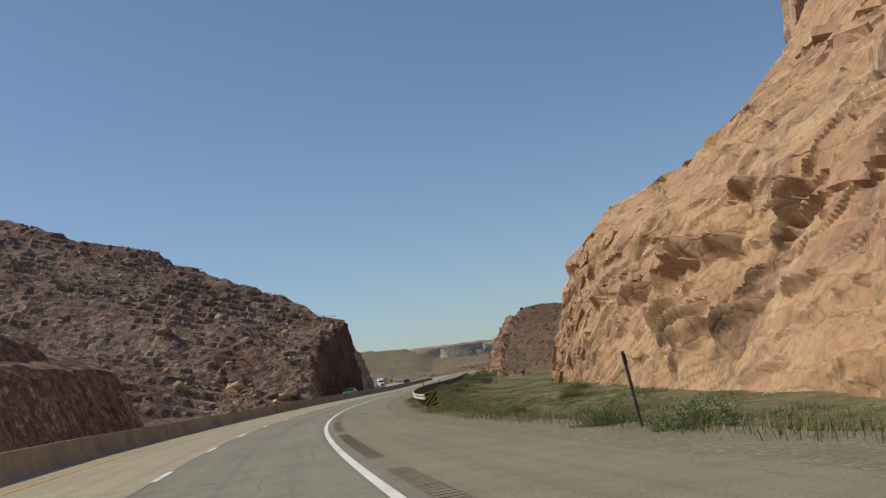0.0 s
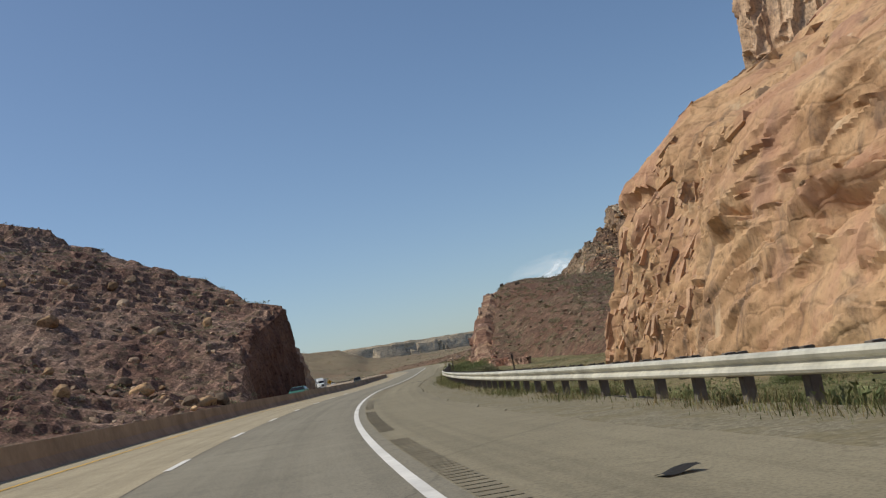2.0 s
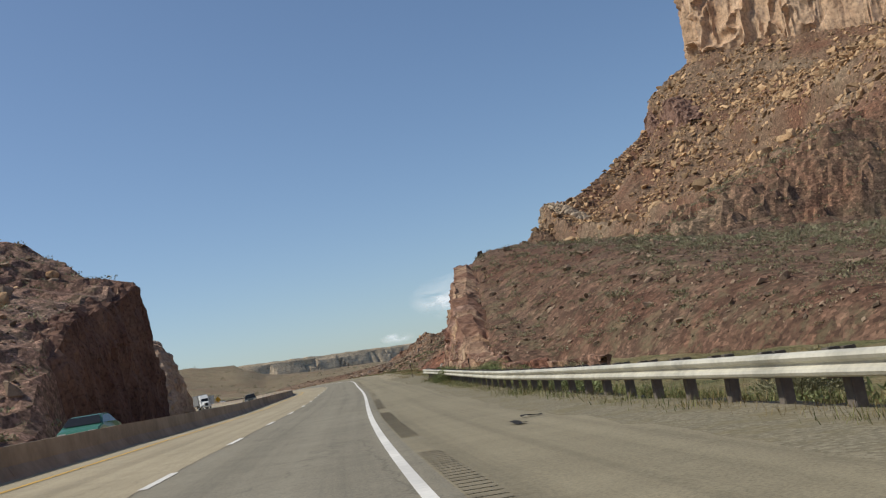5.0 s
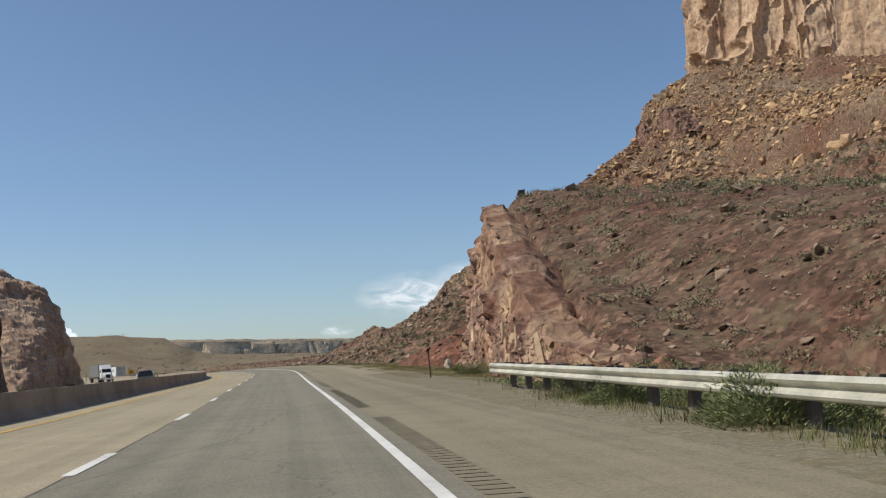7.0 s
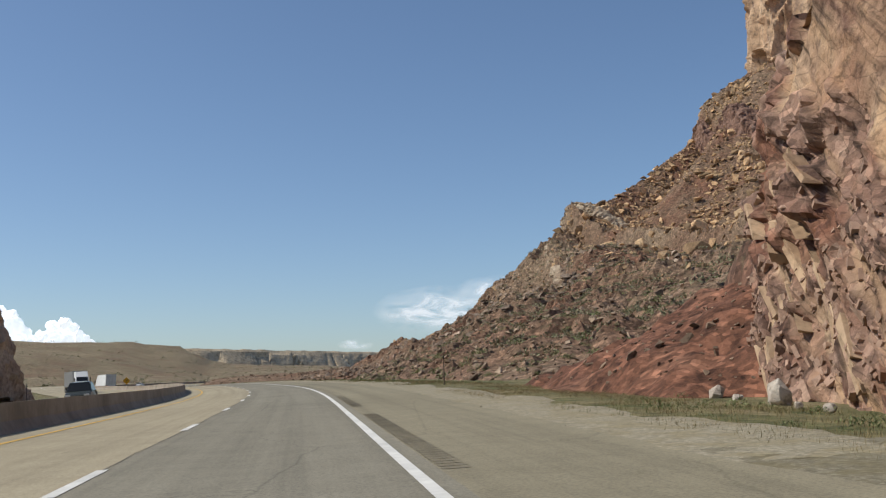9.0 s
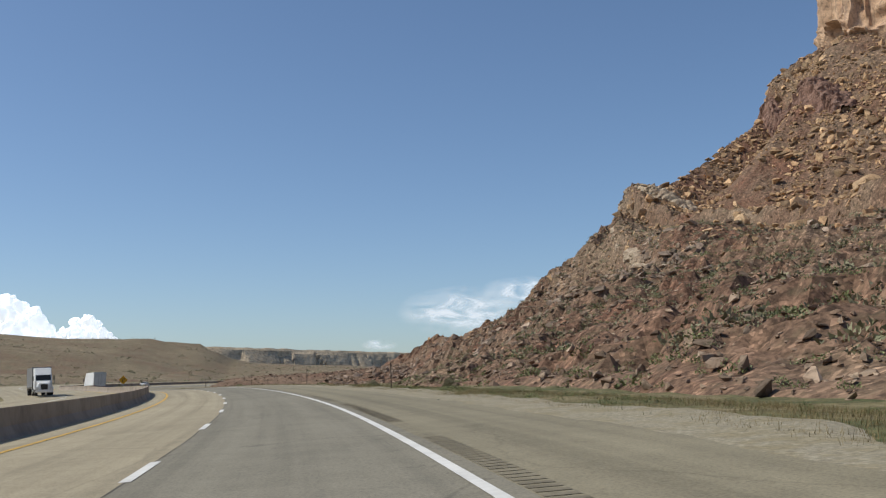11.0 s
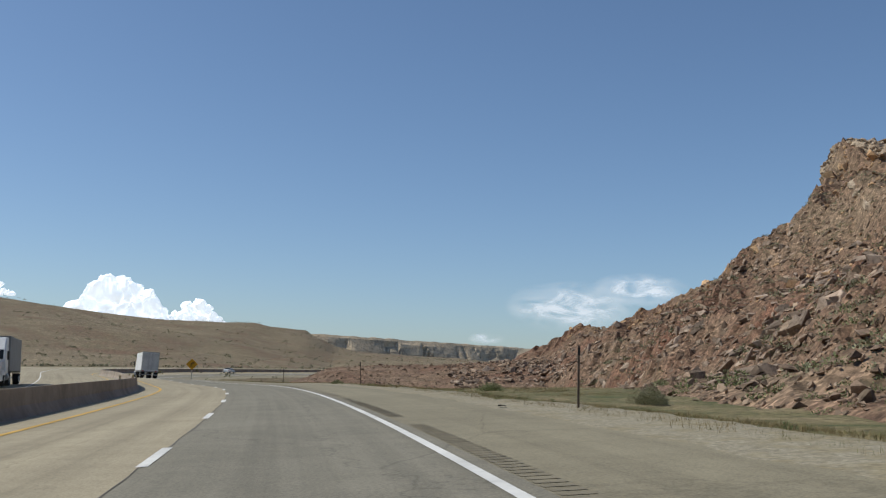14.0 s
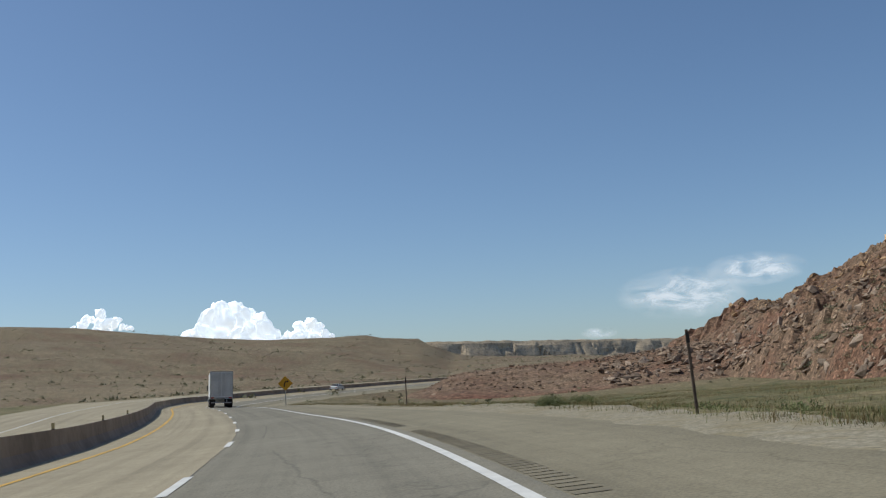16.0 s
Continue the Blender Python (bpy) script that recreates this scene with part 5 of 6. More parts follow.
# ---- loose rocks ----
def hull_rock(seed, flatness, points=12):
    """An angular stone about 1 m across: corners and triangles."""
    rnd = np.random.RandomState(seed)
    v = rnd.normal(size=(points, 3))
    v /= np.linalg.norm(v, axis=1, keepdims=True) * rnd.uniform(1.0, 1.25, (points, 1))
    v *= np.array((rnd.uniform(0.5, 0.75), rnd.uniform(0.35, 0.6), flatness * rnd.uniform(0.8, 1.2)))
    bm = bmesh.new()
    for p in v:
        bm.verts.new(p)
    bmesh.ops.convex_hull(bm, input=bm.verts)
    bmesh.ops.delete(bm, geom=[w for w in bm.verts if not w.link_faces], context="VERTS")
    bmesh.ops.triangulate(bm, faces=bm.faces)
    bm.verts.index_update()
    out = np.array([w.co[:] for w in bm.verts]), np.array([[w.index for w in f.verts] for f in bm.faces])
    bm.free()
    return out


ROCKS = [hull_rock(k, (0.22, 0.35, 0.5)[k % 3], 9) for k in range(24)]


def scatter(name, land, xy, sizes, material_, label, category, seed, sink=0.15, lay=0.8, shapes=ROCKS):
    """Many small stones on a slope as one object."""
    rnd = np.random.RandomState(seed)
    V, F, base = [], [], 0
    z = land.at(xy[:, 0], xy[:, 1])
    gx_, gy_ = land.slope(xy[:, 0], xy[:, 1])
    pick = rnd.randint(len(shapes), size=len(xy))
    for k in range(len(xy)):
        v, f = shapes[pick[k]]
        nrm = Vector((-gx_[k] * lay, -gy_[k] * lay, 1)).normalized()
        tilt = Vector((0, 0, 1)).rotation_difference(nrm).to_matrix() @ Euler((rnd.normal(0, 0.25), rnd.normal(0, 0.25), rnd.uniform(0, 6.28))).to_matrix()
        w = (v * sizes[k]) @ np.array(tilt).T
        V.append(w + (xy[k, 0], xy[k, 1], z[k] + sizes[k] * (sink if np.isscalar(sink) else sink[k])))
        F.append(f + base)
        base += len(v)
    ob = new(name, mesh_of(name, np.concatenate(V), np.concatenate(F), material_))
    return tagged(ob, label, category, kind="stuff")


def spread(n, x_a, x_b, y_a, y_b, keep, seed):
    rnd = np.random.RandomState(seed)
    p = np.stack([rnd.uniform(x_a, x_b, n * 6), rnd.uniform(y_a, y_b, n * 6)], 1)
    p = p[rnd.uniform(size=len(p)) < keep(p[:, 0], p[:, 1])]
    return p[:n]


def powers(n, small, large, seed, k=2.0):
    u = np.random.RandomState(seed).uniform(size=n)
    return small * (1 - u * (1 - (small / large) ** k)) ** (-1 / k)


def lifted(land):
    def f(x, y):
        return smooth(0.4, 1.6, land.at(x, y) - base_ground(x, y))
    return f


def clumped(land, size, seed, low=-0.2, high=0.4):
    g = lifted(land)

    def f(x, y):
        n = fbm(np.stack([x / size, y / size, x * 0], 1), 3, 0.5, seed)
        return g(x, y) * smooth(low, high, n)
    return f


p = spread(12500, 48, 250, 300, 690, clumped(RIGHT, 40, 5, -1.0, 0.1), 1)
scatter("talus_boulders", RIGHT, p, powers(len(p), 0.8, 5.5, 2, 2.0) * np.interp(p[:, 1] + 0.5 * p[:, 0], [360, 480], [0.5, 1.05]) * np.interp(p[:, 0], [70, 120], [0.65, 1.0]), BOULDER, "tan and orange sandstone boulders scattered down the talus", "boulders", 3, np.interp(p[:, 0], [70, 120], [0.08, 0.28]))
p = spread(9500, 120, 310, 420, 690, clumped(RIGHT, 26, 9, -0.9, 0.25), 51)
scatter("upper_boulders", RIGHT, p, powers(len(p), 1.2, 6.0, 52, 2.0), BOULDER, "tan and orange sandstone blocks on the upper talus", "boulders", 53, 0.10, 0.7)
p = spread(11000, 8, 85, 330, 640, lambda x, y: smooth(0.05, 0.4, RIGHT.at(x, y) - base_ground(x, y)) * smooth(-0.9, 0.1, fbm(np.stack([x / 25, y / 25, x * 0], 1), 3, 0.5, 6)), 4)
scatter("slope_rocks", RIGHT, p, powers(len(p), 0.5, 2.6, 5, 2.4) * np.interp(p[:, 1], [350, 430], [0.42, 1.0]), BOULDER_RED, "brown slabs and broken rock on the lower slope", "rocks", 6, np.interp(p[:, 1], [400, 460], [0.24, 0.10]), 0.85, ROCKS[::3] + ROCKS[1::3])
p = spread(6500, 5, 50, 284, 420, lambda x, y: smooth(0.0, 0.3, right_land(x, y) - base_ground(x, y)), 24)
scatter("toe_rocks", RIGHT, p, powers(len(p), 0.25, 1.2, 25, 2.3), BOULDER_RED, "broken brown slabs and rubble at the foot of the talus", "rocks", 26, 0.24, 0.85, ROCKS[::3] + ROCKS[1::3])
p = spread(1500, 8, 75, 392, 640, lambda x, y: smooth(0.2, 1.0, RIGHT.at(x, y) - base_ground(x, y)) * smooth(-0.3, 0.3, fbm(np.stack([x / 14, y / 14, x * 0], 1), 3, 0.5, 61)), 44)
scatter("loose_slabs", RIGHT, p, powers(len(p), 1.1, 3.2, 45, 2.2) * np.interp(p[:, 1], [330, 430], [0.6, 1.0]), SLAB, "pale tan sandstone slabs strewn over the lower slope", "rocks", 46, 0.16, 0.6, ROCKS[::3] + ROCKS[1::3])
p = spread(1500, -38, 40, 585, 700, lifted(RIGHT), 7)
scatter("mound_rocks", RIGHT, p, powers(len(p), 0.35, 1.7, 8, 2.4), BOULDER_RED, "broken brown rock on the low mound", "rocks", 9)
p = spread(8500, 2, 80, 165, 252, lifted(RIGHT), 10)
scatter("hill_stones", RIGHT, p, powers(len(p), 0.16, 1.0, 11, 2.2), BOULDER_RED, "small red stones on the rubble hill", "stones", 12)
p = spread(900, 2, 40, 240, 285, lambda x, y: smooth(0.1, 0.5, CONE.at(x, y) - base_ground(x, y)), 16)
scatter("cone_stones", CONE, p, powers(len(p), 0.12, 0.8, 17, 2.2), BOULDER_RED, "small red-brown stones on the loose earth", "stones", 18, 0.2)
p = spread(4500, -150, -30, 120, 295, clumped(LEFT, 18, 7, -0.5, 0.35), 13)
scatter("hill_rocks", LEFT, p, powers(len(p), 0.35, 2.2, 14, 2.3), BOULDER_RED, "brown-red broken slabs covering the hillside", "rocks", 15, 0.12, 0.9, ROCKS[::3] + ROCKS[1::3])


# ---- growth ----
def leaf_material(name, dark, mid, dry, rough=0.8):
    m, t, b = material(name, rough)
    g = t.nodes.new("ShaderNodeNewGeometry")
    c = ramp_of(t, g.outputs["Random Per Island"], [(0.0, dark), (0.55, mid), (1.0, dry)])
    n = noise_of(t, place_of(t), 0.35, 3, 0.6)
    c = mix_of(t, 0.6, c, ramp_of(t, n, [(0.35, grey(0.6)), (0.65, grey(1.0))]), "MULTIPLY")
    t.links.new(c, b.inputs["Base Color"])
    b.inputs["Subsurface Weight"].default_value = 0.0
    return m


GREEN = leaf_material("green_shrub_leaves", (0.12, 0.15, 0.06), (0.215, 0.25, 0.105), (0.32, 0.34, 0.165))
SAGE = leaf_material("grey_sage_leaves", (0.17, 0.17, 0.095), (0.27, 0.265, 0.155), (0.37, 0.35, 0.215))
GRASS = leaf_material("mixed_grass", (0.085, 0.11, 0.036), (0.185, 0.205, 0.075), (0.36, 0.31, 0.15))
DRY_GRASS = leaf_material("dry_grass", (0.15, 0.125, 0.055), (0.27, 0.21, 0.10), (0.40, 0.305, 0.155))
STEM = plain_material("brown_stems", (0.12, 0.085, 0.055), 0.9, 0, 0.3, 6.0)


def bush_shape(seed, blades, spread_=0.5, tall=0.8, leaf=0.11, wide=0.03, lean=0.9):
    """Thin leaves over a rounded clump about 1 m across: corners and triangles."""
    rnd = np.random.RandomState(seed)
    V, F = [], []
    lobes = rnd.normal(0, 0.2, (5, 2))
    for k in range(blades):
        lb = lobes[rnd.randint(5)]
        a, r = rnd.uniform(0, 6.283), math.sqrt(rnd.uniform())
        h = tall * (1 - 0.75 * r * r) * rnd.uniform(0.15, 1.0)
        p = np.array((lb[0] + spread_ * r * math.cos(a), lb[1] + spread_ * r * math.sin(a), h))
        d = np.array((math.cos(a) * lean * r, math.sin(a) * lean * r, rnd.uniform(0.4, 1.0))) + rnd.normal(0, 0.35, 3)
        d /= np.linalg.norm(d)
        w = np.cross(d, rnd.normal(size=3))
        w /= np.linalg.norm(w)
        ln_ = leaf * rnd.uniform(0.6, 1.5)
        V += [p - w * wide, p + w * wide, p + d * ln_]
        F.append((3 * k, 3 * k + 1, 3 * k + 2))
    return np.array(V), np.array(F)


def stem_shape(seed, n=9, tall=0.6):
    rnd = np.random.RandomState(seed)
    V, F = [], []
    for k in range(n):
        a = rnd.uniform(0, 6.283)
        tip = np.array((math.cos(a) * rnd.uniform(0.1, 0.45), math.sin(a) * rnd.uniform(0.1, 0.45), tall * rnd.uniform(0.6, 1)))
        b0 = len(V)
        for j in range(3):
            an = j * 2.094
            V.append((0.02 * math.cos(an), 0.02 * math.sin(an), -0.08))
        V.append(tip)
        F += [(b0, b0 + 1, b0 + 3), (b0 + 1, b0 + 2, b0 + 3), (b0 + 2, b0, b0 + 3)]
    return np.array(V), np.array(F)


def tuft_shape(seed, blades=13, tall=0.22):
    rnd = np.random.RandomState(seed)
    V, F = [], []
    for k in range(blades):
        a = rnd.uniform(0, 6.283)
        c0 = rnd.normal(0, 0.22, 2)
        w = np.array((-math.sin(a), math.cos(a), 0)) * rnd.uniform(0.004, 0.008)
        base = np.array((c0[0], c0[1], -0.03))
        lean_ = rnd.uniform(0.02, 0.2)
        tip = base + np.array((math.cos(a) * lean_, math.sin(a) * lean_, tall * rnd.uniform(0.25, 1.1)))
        V += [base - w, base + w, tip]
        F.append((3 * k, 3 * k + 1, 3 * k + 2))
    return np.array(V), np.array(F)


def sow(name, xy, z, sizes, shapes, material_, label, category, seed):
    """Many small plants as one object."""
    rnd = np.random.RandomState(seed)
    V, F, base = [], [], 0
    for k in range(len(xy)):
        v, f = shapes[rnd.randint(len(shapes))]
        a = rnd.uniform(0, 6.283)
        ca, sa = math.cos(a), math.sin(a)
        w = np.stack([v[:, 0] * ca - v[:, 1] * sa, v[:, 0] * sa + v[:, 1] * ca, v[:, 2] * rnd.uniform(0.8, 1.2)], 1) * sizes[k]
        V.append(w + (xy[k, 0], xy[k, 1], z[k]))
        F.append(f + base)
        base += len(v)
    return tagged(new(name, mesh_of(name, np.concatenate(V), np.concatenate(F), material_)), label, category, kind="stuff")


HILL_BUSH = [bush_shape(220 + k, 80, 0.42, 0.5, 0.10, 0.045) for k in range(8)]
MID_BUSH = [bush_shape(240 + k, 32, 0.46, 0.42, 0.14, 0.07) for k in range(8)]
SMALL_BUSH = [bush_shape(200 + k, 60, 0.44, 0.42, 0.115, 0.034) for k in range(8)]
FAR_BUSH = [bush_shape(260 + k, 14, 0.4, 0.5, 0.24, 0.12) for k in range(6)]
TUFTS = [tuft_shape(300 + k) for k in range(8)]


def ground_z(x, y):
    """The ground, and the gravel band beside the pavement."""
    s_, o_, _ = road_frame(x, y)
    band = on_road(s_, o_)[..., 2] - 0.05
    return np.where((o_ > 3.1) & (o_ < 4.9), band, base_ground(x, y))


def roadside(n, s_a, s_b, o_a, o_b, seed, size=4.0, low=-0.6, high=0.3, bias=1.0):
    rnd = np.random.RandomState(seed)
    s_, o_ = rnd.uniform(s_a, s_b, n * 3), o_a + (o_b - o_a) * rnd.uniform(size=n * 3) ** bias
    k = fbm(np.stack([s_ / size, o_ / size * 1.5, s_ * 0], 1), 3, 0.55, seed)
    ok = rnd.uniform(size=n * 3) < smooth(low, high, k)
    q_ = on_road(s_[ok][:n], o_[ok][:n])
    return q_[:, :2]


for n_, s_a, s_b, o_a, o_b, mat_, seed, size_, txt in (
        (7500, 8, 150, 4.6, 22, GRASS, 401, 0.9, "green and straw-coloured roadside grass"),
        (6500, 45, 202, 4.4, 8.5, GRASS, 402, 1.0, "rank green grass under the guardrail"),
        (8500, 8, 205, 4.6, 24, DRY_GRASS, 403, 0.9, "pale dry roadside grass"),
        (8000, 215, 400, 4.3, 10, DRY_GRASS, 404, 0.55, "pale dry roadside grass"),
        (2300, 215, 400, 4.4, 10, GRASS, 405, 0.5, "green and straw-coloured roadside grass"),
        (8000, 395, 500, 4.4, 30, DRY_GRASS, 406, 0.75, "pale dry roadside grass"),
        (3300, 395, 500, 4.5, 26, GRASS, 407, 0.7, "green and straw-coloured roadside grass")):
    p = roadside(n_, s_a, s_b, o_a, o_b, seed, bias=1.3 if o_b > 15 else 1.0)
    sow("grass", p, ground_z(p[:, 0], p[:, 1]), np.random.RandomState(seed).uniform(0.6, 1.5, len(p)) * size_, TUFTS, mat_, txt, "grass", seed)

p = roadside(420, 58, 206, 5.5, 10.5, 441, 5.0, -0.3, 0.3)
sow("roadside_brush", p, ground_z(p[:, 0], p[:, 1]) - 0.03, powers(len(p), 0.45, 1.1, 442, 2.0), SMALL_BUSH, GREEN, "low green brush behind the guardrail", "brush", 443)
p = roadside(700, 20, 130, 8.0, 25, 444, 6.0, -0.3, 0.3)
sow("roadside_brush", p, ground_z(p[:, 0], p[:, 1]) - 0.03, powers(len(p), 0.4, 1.0, 445, 2.0), SMALL_BUSH, GREEN, "low green brush in the roadside grass", "brush", 446)
p = roadside(300, 225, 440, 5.4, 11, 447, 5.0, -0.3, 0.3)
sow("roadside_brush", p, ground_z(p[:, 0], p[:, 1]) - 0.03, powers(len(p), 0.25, 0.6, 448, 2.0), SMALL_BUSH, GREEN, "low green weeds along the gravel", "brush", 449)
p = spread(1700, 2, 75, 165, 249, lifted(RIGHT), 421)
sow("sagebrush", p, RIGHT.at(p[:, 0], p[:, 1]), powers(len(p), 0.6, 1.6, 422, 2.2), HILL_BUSH, SAGE, "low grey-green sagebrush on the red hill", "sagebrush", 423)
p = spread(5200, 10, 110, 295, 560, clumped(RIGHT, 30, 424, -0.8, 0.2), 424)
sow("sagebrush", p, RIGHT.at(p[:, 0], p[:, 1]), powers(len(p), 0.8, 2.4, 425, 2.4), MID_BUSH, SAGE, "grey-green brush among the talus rocks", "sagebrush", 426)
p = spread(1100, 6, 60, 284, 420, lambda x, y: smooth(0.1, 0.5, right_land(x, y) - base_ground(x, y)), 434)
sow("sagebrush", p, RIGHT.at(p[:, 0], p[:, 1]), powers(len(p), 0.55, 1.9, 435, 2.3), HILL_BUSH, GREEN, "green brush dotted over the lower talus", "sagebrush", 436)
p = spread(1300, -140, -32, 120, 292, clumped(LEFT, 22, 427, -0.5, 0.3), 427)
sow("sagebrush", p, LEFT.at(p[:, 0], p[:, 1]), powers(len(p), 0.7, 2.2, 428, 2.2), MID_BUSH, SAGE, "grey-green sagebrush among the red rocks", "sagebrush", 429)
p = spread(4000, -420, 120, 560, 1500, lambda x, y: 0 * x + 1.0, 430)
sow("far_brush", p, ground_z(p[:, 0], p[:, 1]) - 0.1, powers(len(p), 0.8, 3.0, 431, 2.0), FAR_BUSH, SAGE, "sparse brush dotted over the far hills", "brush", 432)

# single shrubs by the roadside
BIG_BUSH = [bush_shape(500 + k, 5200, 0.45, 0.85, 0.065, 0.0085) for k in range(4)]
for k, (s_, off_, size_, mat_) in enumerate((
        (19.2, 5.0, 0.95, GREEN), (15.0, 5.0, 1.05, GREEN), (50, 12.8, 1.9, GREEN), (39, 12.6, 1.7, GREEN), (44, 15.5, 1.5, SAGE), (60, 14, 1.6, SAGE), (75, 12, 1.3, GREEN), (28, 17, 1.4, SAGE), (90, 18, 1.8, GREEN), (104, 20, 2.0, GREEN),
        (183.6, 5.0, 1.6, GREEN), (184, 6.6, 1.5, GREEN), (190.2, 5.15, 1.4, GREEN), (193.5, 5.6, 1.3, SAGE), (200, 6.8, 1.5, GREEN), (181, 7.4, 1.6, GREEN), (194, 8.4, 2.2, GREEN), (177, 8.2, 1.9, GREEN),
        (203, 10.5, 2.2, GREEN), (170, 9.5, 2.0, SAGE), (127, 5.9, 1.4, GREEN), (131, 6.8, 1.0, SAGE), (116, 8.4, 1.5, GREEN), (140, 7.5, 1.6, SAGE), (156, 7.0, 1.4, GREEN),
        (222, 8.3, 1.3, GREEN), (231, 9.0, 0.9, GREEN), (384, 16, 1.6, SAGE), (412, 17, 1.5, GREEN), (412.9, 5.2, 0.7, GREEN), (430, 12, 1.1, GREEN), (355, 17, 1.4, SAGE))):
    x_, y_, _ = on_road(s_, off_)
    z_ = float(ground_z(np.array([x_]), np.array([y_]))[0])
    v, f = BIG_BUSH[k % 4]
    ob = new("shrub", mesh_of("shrub", v, f, mat_))
    ob.matrix_world = pose(x_, y_, z_ - 0.03, 0, 0, k * 77) @ Matrix.Diagonal((size_, size_, size_ * (0.56 + 0.05 * (k % 4)), 1))
    tagged(ob, "rounded green roadside shrub" if mat_ is GREEN else "grey-green roadside sagebrush shrub", "shrub", "roadside shrubs")
    v, f = stem_shape(600 + k)
    st = new("stems", mesh_of("stems", v, f, STEM))
    st.parent = ob


# ---- single boulders ----
def boulder(x, y, size, seed, land, material_, label, sink=0.2, flatness=0.45):
    v, f = hull_rock(seed, flatness, 26)
    bm = bmesh.new()
    vs = [bm.verts.new(c) for c in v]
    for t3 in f:
        bm.faces.new([vs[i] for i in t3])
    bmesh.ops.dissolve_limit(bm, angle_limit=0.12, verts=bm.verts, edges=bm.edges)
    bmesh.ops.bevel(bm, geom=list(bm.edges), offset=0.018, segments=1, affect="EDGES")
    bmesh.ops.recalc_face_normals(bm, faces=bm.faces)
    me = bpy.data.meshes.new("boulder")
    bm.to_mesh(me)
    bm.free()
    me.materials.append(material_)
    ob = new("boulder", me)
    z = float((land.at(np.array([x]), np.array([y])) if land else ground_z(np.array([x]), np.array([y])))[0])
    ob.matrix_world = pose(x, y, z + size * flatness * sink, seed * 7 % 20 - 10, seed * 5 % 16 - 8, seed * 47) @ Matrix.Diagonal((size, size, size, 1))
    return tagged(ob, label, "boulder", "loose boulders")


for k, (x_, y_, d_) in enumerate(((-40.6, 201.8, 3.6), (-44.5, 203, 3.0), (-38.4, 202.5, 3.4), (-37.0, 206, 4.6), (-39.6, 198.6, 2.8), (-48.5, 206.5, 3.4), (-52.2, 211, 4.2), (-35.5, 199.5, 2.2),
                                 (-57, 196, 3.4), (-46, 190, 2.4), (-62, 207, 4.0), (-66, 222, 4.4), (-50, 228, 3.4), (-71, 250, 4.2), (-44, 244, 3.2), (-58, 240, 3.6), (-78, 236, 4.0))):
    boulder(x_, y_, d_ * (0.75, 0.5, 0.9)[k % 3], 700 + k, LEFT, BOULDER if k % 3 else BOULDER_RED, "tan angular sandstone boulder at the foot of the red hill", 0.35)
rnd = np.random.RandomState(860)
for k in range(42):
    y_ = rnd.uniform(188, 268)
    x_ = -rnd.uniform(37, 40 + 0.62 * (y_ - 180))
    boulder(x_, y_, 0.7 + 2.0 * rnd.uniform() ** 2.5, 900 + k, LEFT, BOULDER if k % 2 else BOULDER_RED, "brown sandstone block lying on the rubble hillside", 0.3, 0.3 + 0.2 * rnd.uniform())
for k, (x_, y_, d_) in enumerate(((121, 504, 6.5), (119, 468, 8.5), (125, 379, 6.0), (106, 473, 6.5), (112, 516, 6.0), (96, 452, 5.5), (133, 440, 6.0), (101, 430, 5.0), (88, 466, 5.0), (140, 482, 6.5),
                                 (116, 420, 5.5), (92, 492, 5.5), (148, 520, 6.5), (130, 540, 6.0), (105, 540, 5.0), (84, 440, 4.2), (75, 420, 4.2), (152, 455, 6.0), (110, 395, 4.6), (96, 405, 4.0))):
    boulder(x_, y_, d_, 740 + k, RIGHT, BOULDER, "large tan sandstone boulder lodged on the talus", 0.4)
for k, (x_, y_, d_) in enumerate(((17, 366, 3.2), (21, 372, 4.4), (14.5, 352, 2.4), (27, 387, 4.0), (33, 398, 3.4), (20, 360, 2.6), (24, 380, 2.8), (36, 416, 3.6), (38, 440, 3.2), (36, 455, 3.8),
                                 (37, 480, 3.0), (41, 500, 3.6), (38, 522, 3.4), (45, 530, 4.4), (40, 548, 3.6), (52, 520, 4.2), (50, 545, 4.0), (36, 560, 3.0))):
    boulder(x_, y_, d_ * 0.38, 780 + k, RIGHT, BOULDER_RED, "broken brown rock slab at the foot of the talus", 0.35, 0.34)
for k, (x_, y_, d_) in enumerate(((4.9, 246.0, 0.55), (4.0, 240.6, 0.95), (4.4, 243.6, 0.35), (5.0, 242.2, 0.5), (3.6, 239.0, 0.25), (5.6, 248.5, 0.4), (3.2, 237.0, 0.3))):
    boulder(x_, y_, d_, 820 + k, None, PALE_ROCK, "pale broken rock block fallen beside the shoulder", 0.55, 0.5)


for k, (x_, y_, d_) in enumerate(((13.6, 157.6, 2.6), (15.6, 157, 3.4), (17.4, 159, 2.6), (12.8, 155.2, 1.7), (18.5, 161.5, 2.0), (14.6, 161.5, 1.4), (14.2, 152.6, 2.6))):
    boulder(x_, y_, d_, 860 + k, None, NOSE_SLAB, "tan sandstone block fallen at the foot of the cliff", 0.5, 0.6)


# ---- guardrail ----
def box(bm, c, size, bevel=0.0):
    r = bmesh.ops.create_cube(bm, size=1.0, matrix=Matrix.Translation(c) @ Matrix.Diagonal((*size, 1)))
    if bevel:
        es = list({e_ for v_ in r["verts"] for e_ in v_.link_edges})
        bmesh.ops.bevel(bm, geom=es, offset=bevel, segments=2, affect="EDGES")
    return r["verts"]


def cyl(bm, m, r, h, seg=16, r2=None):
    return bmesh.ops.create_cone(bm, cap_ends=True, segments=seg, radius1=r, radius2=r if r2 is None else r2, depth=h, matrix=m)["verts"]


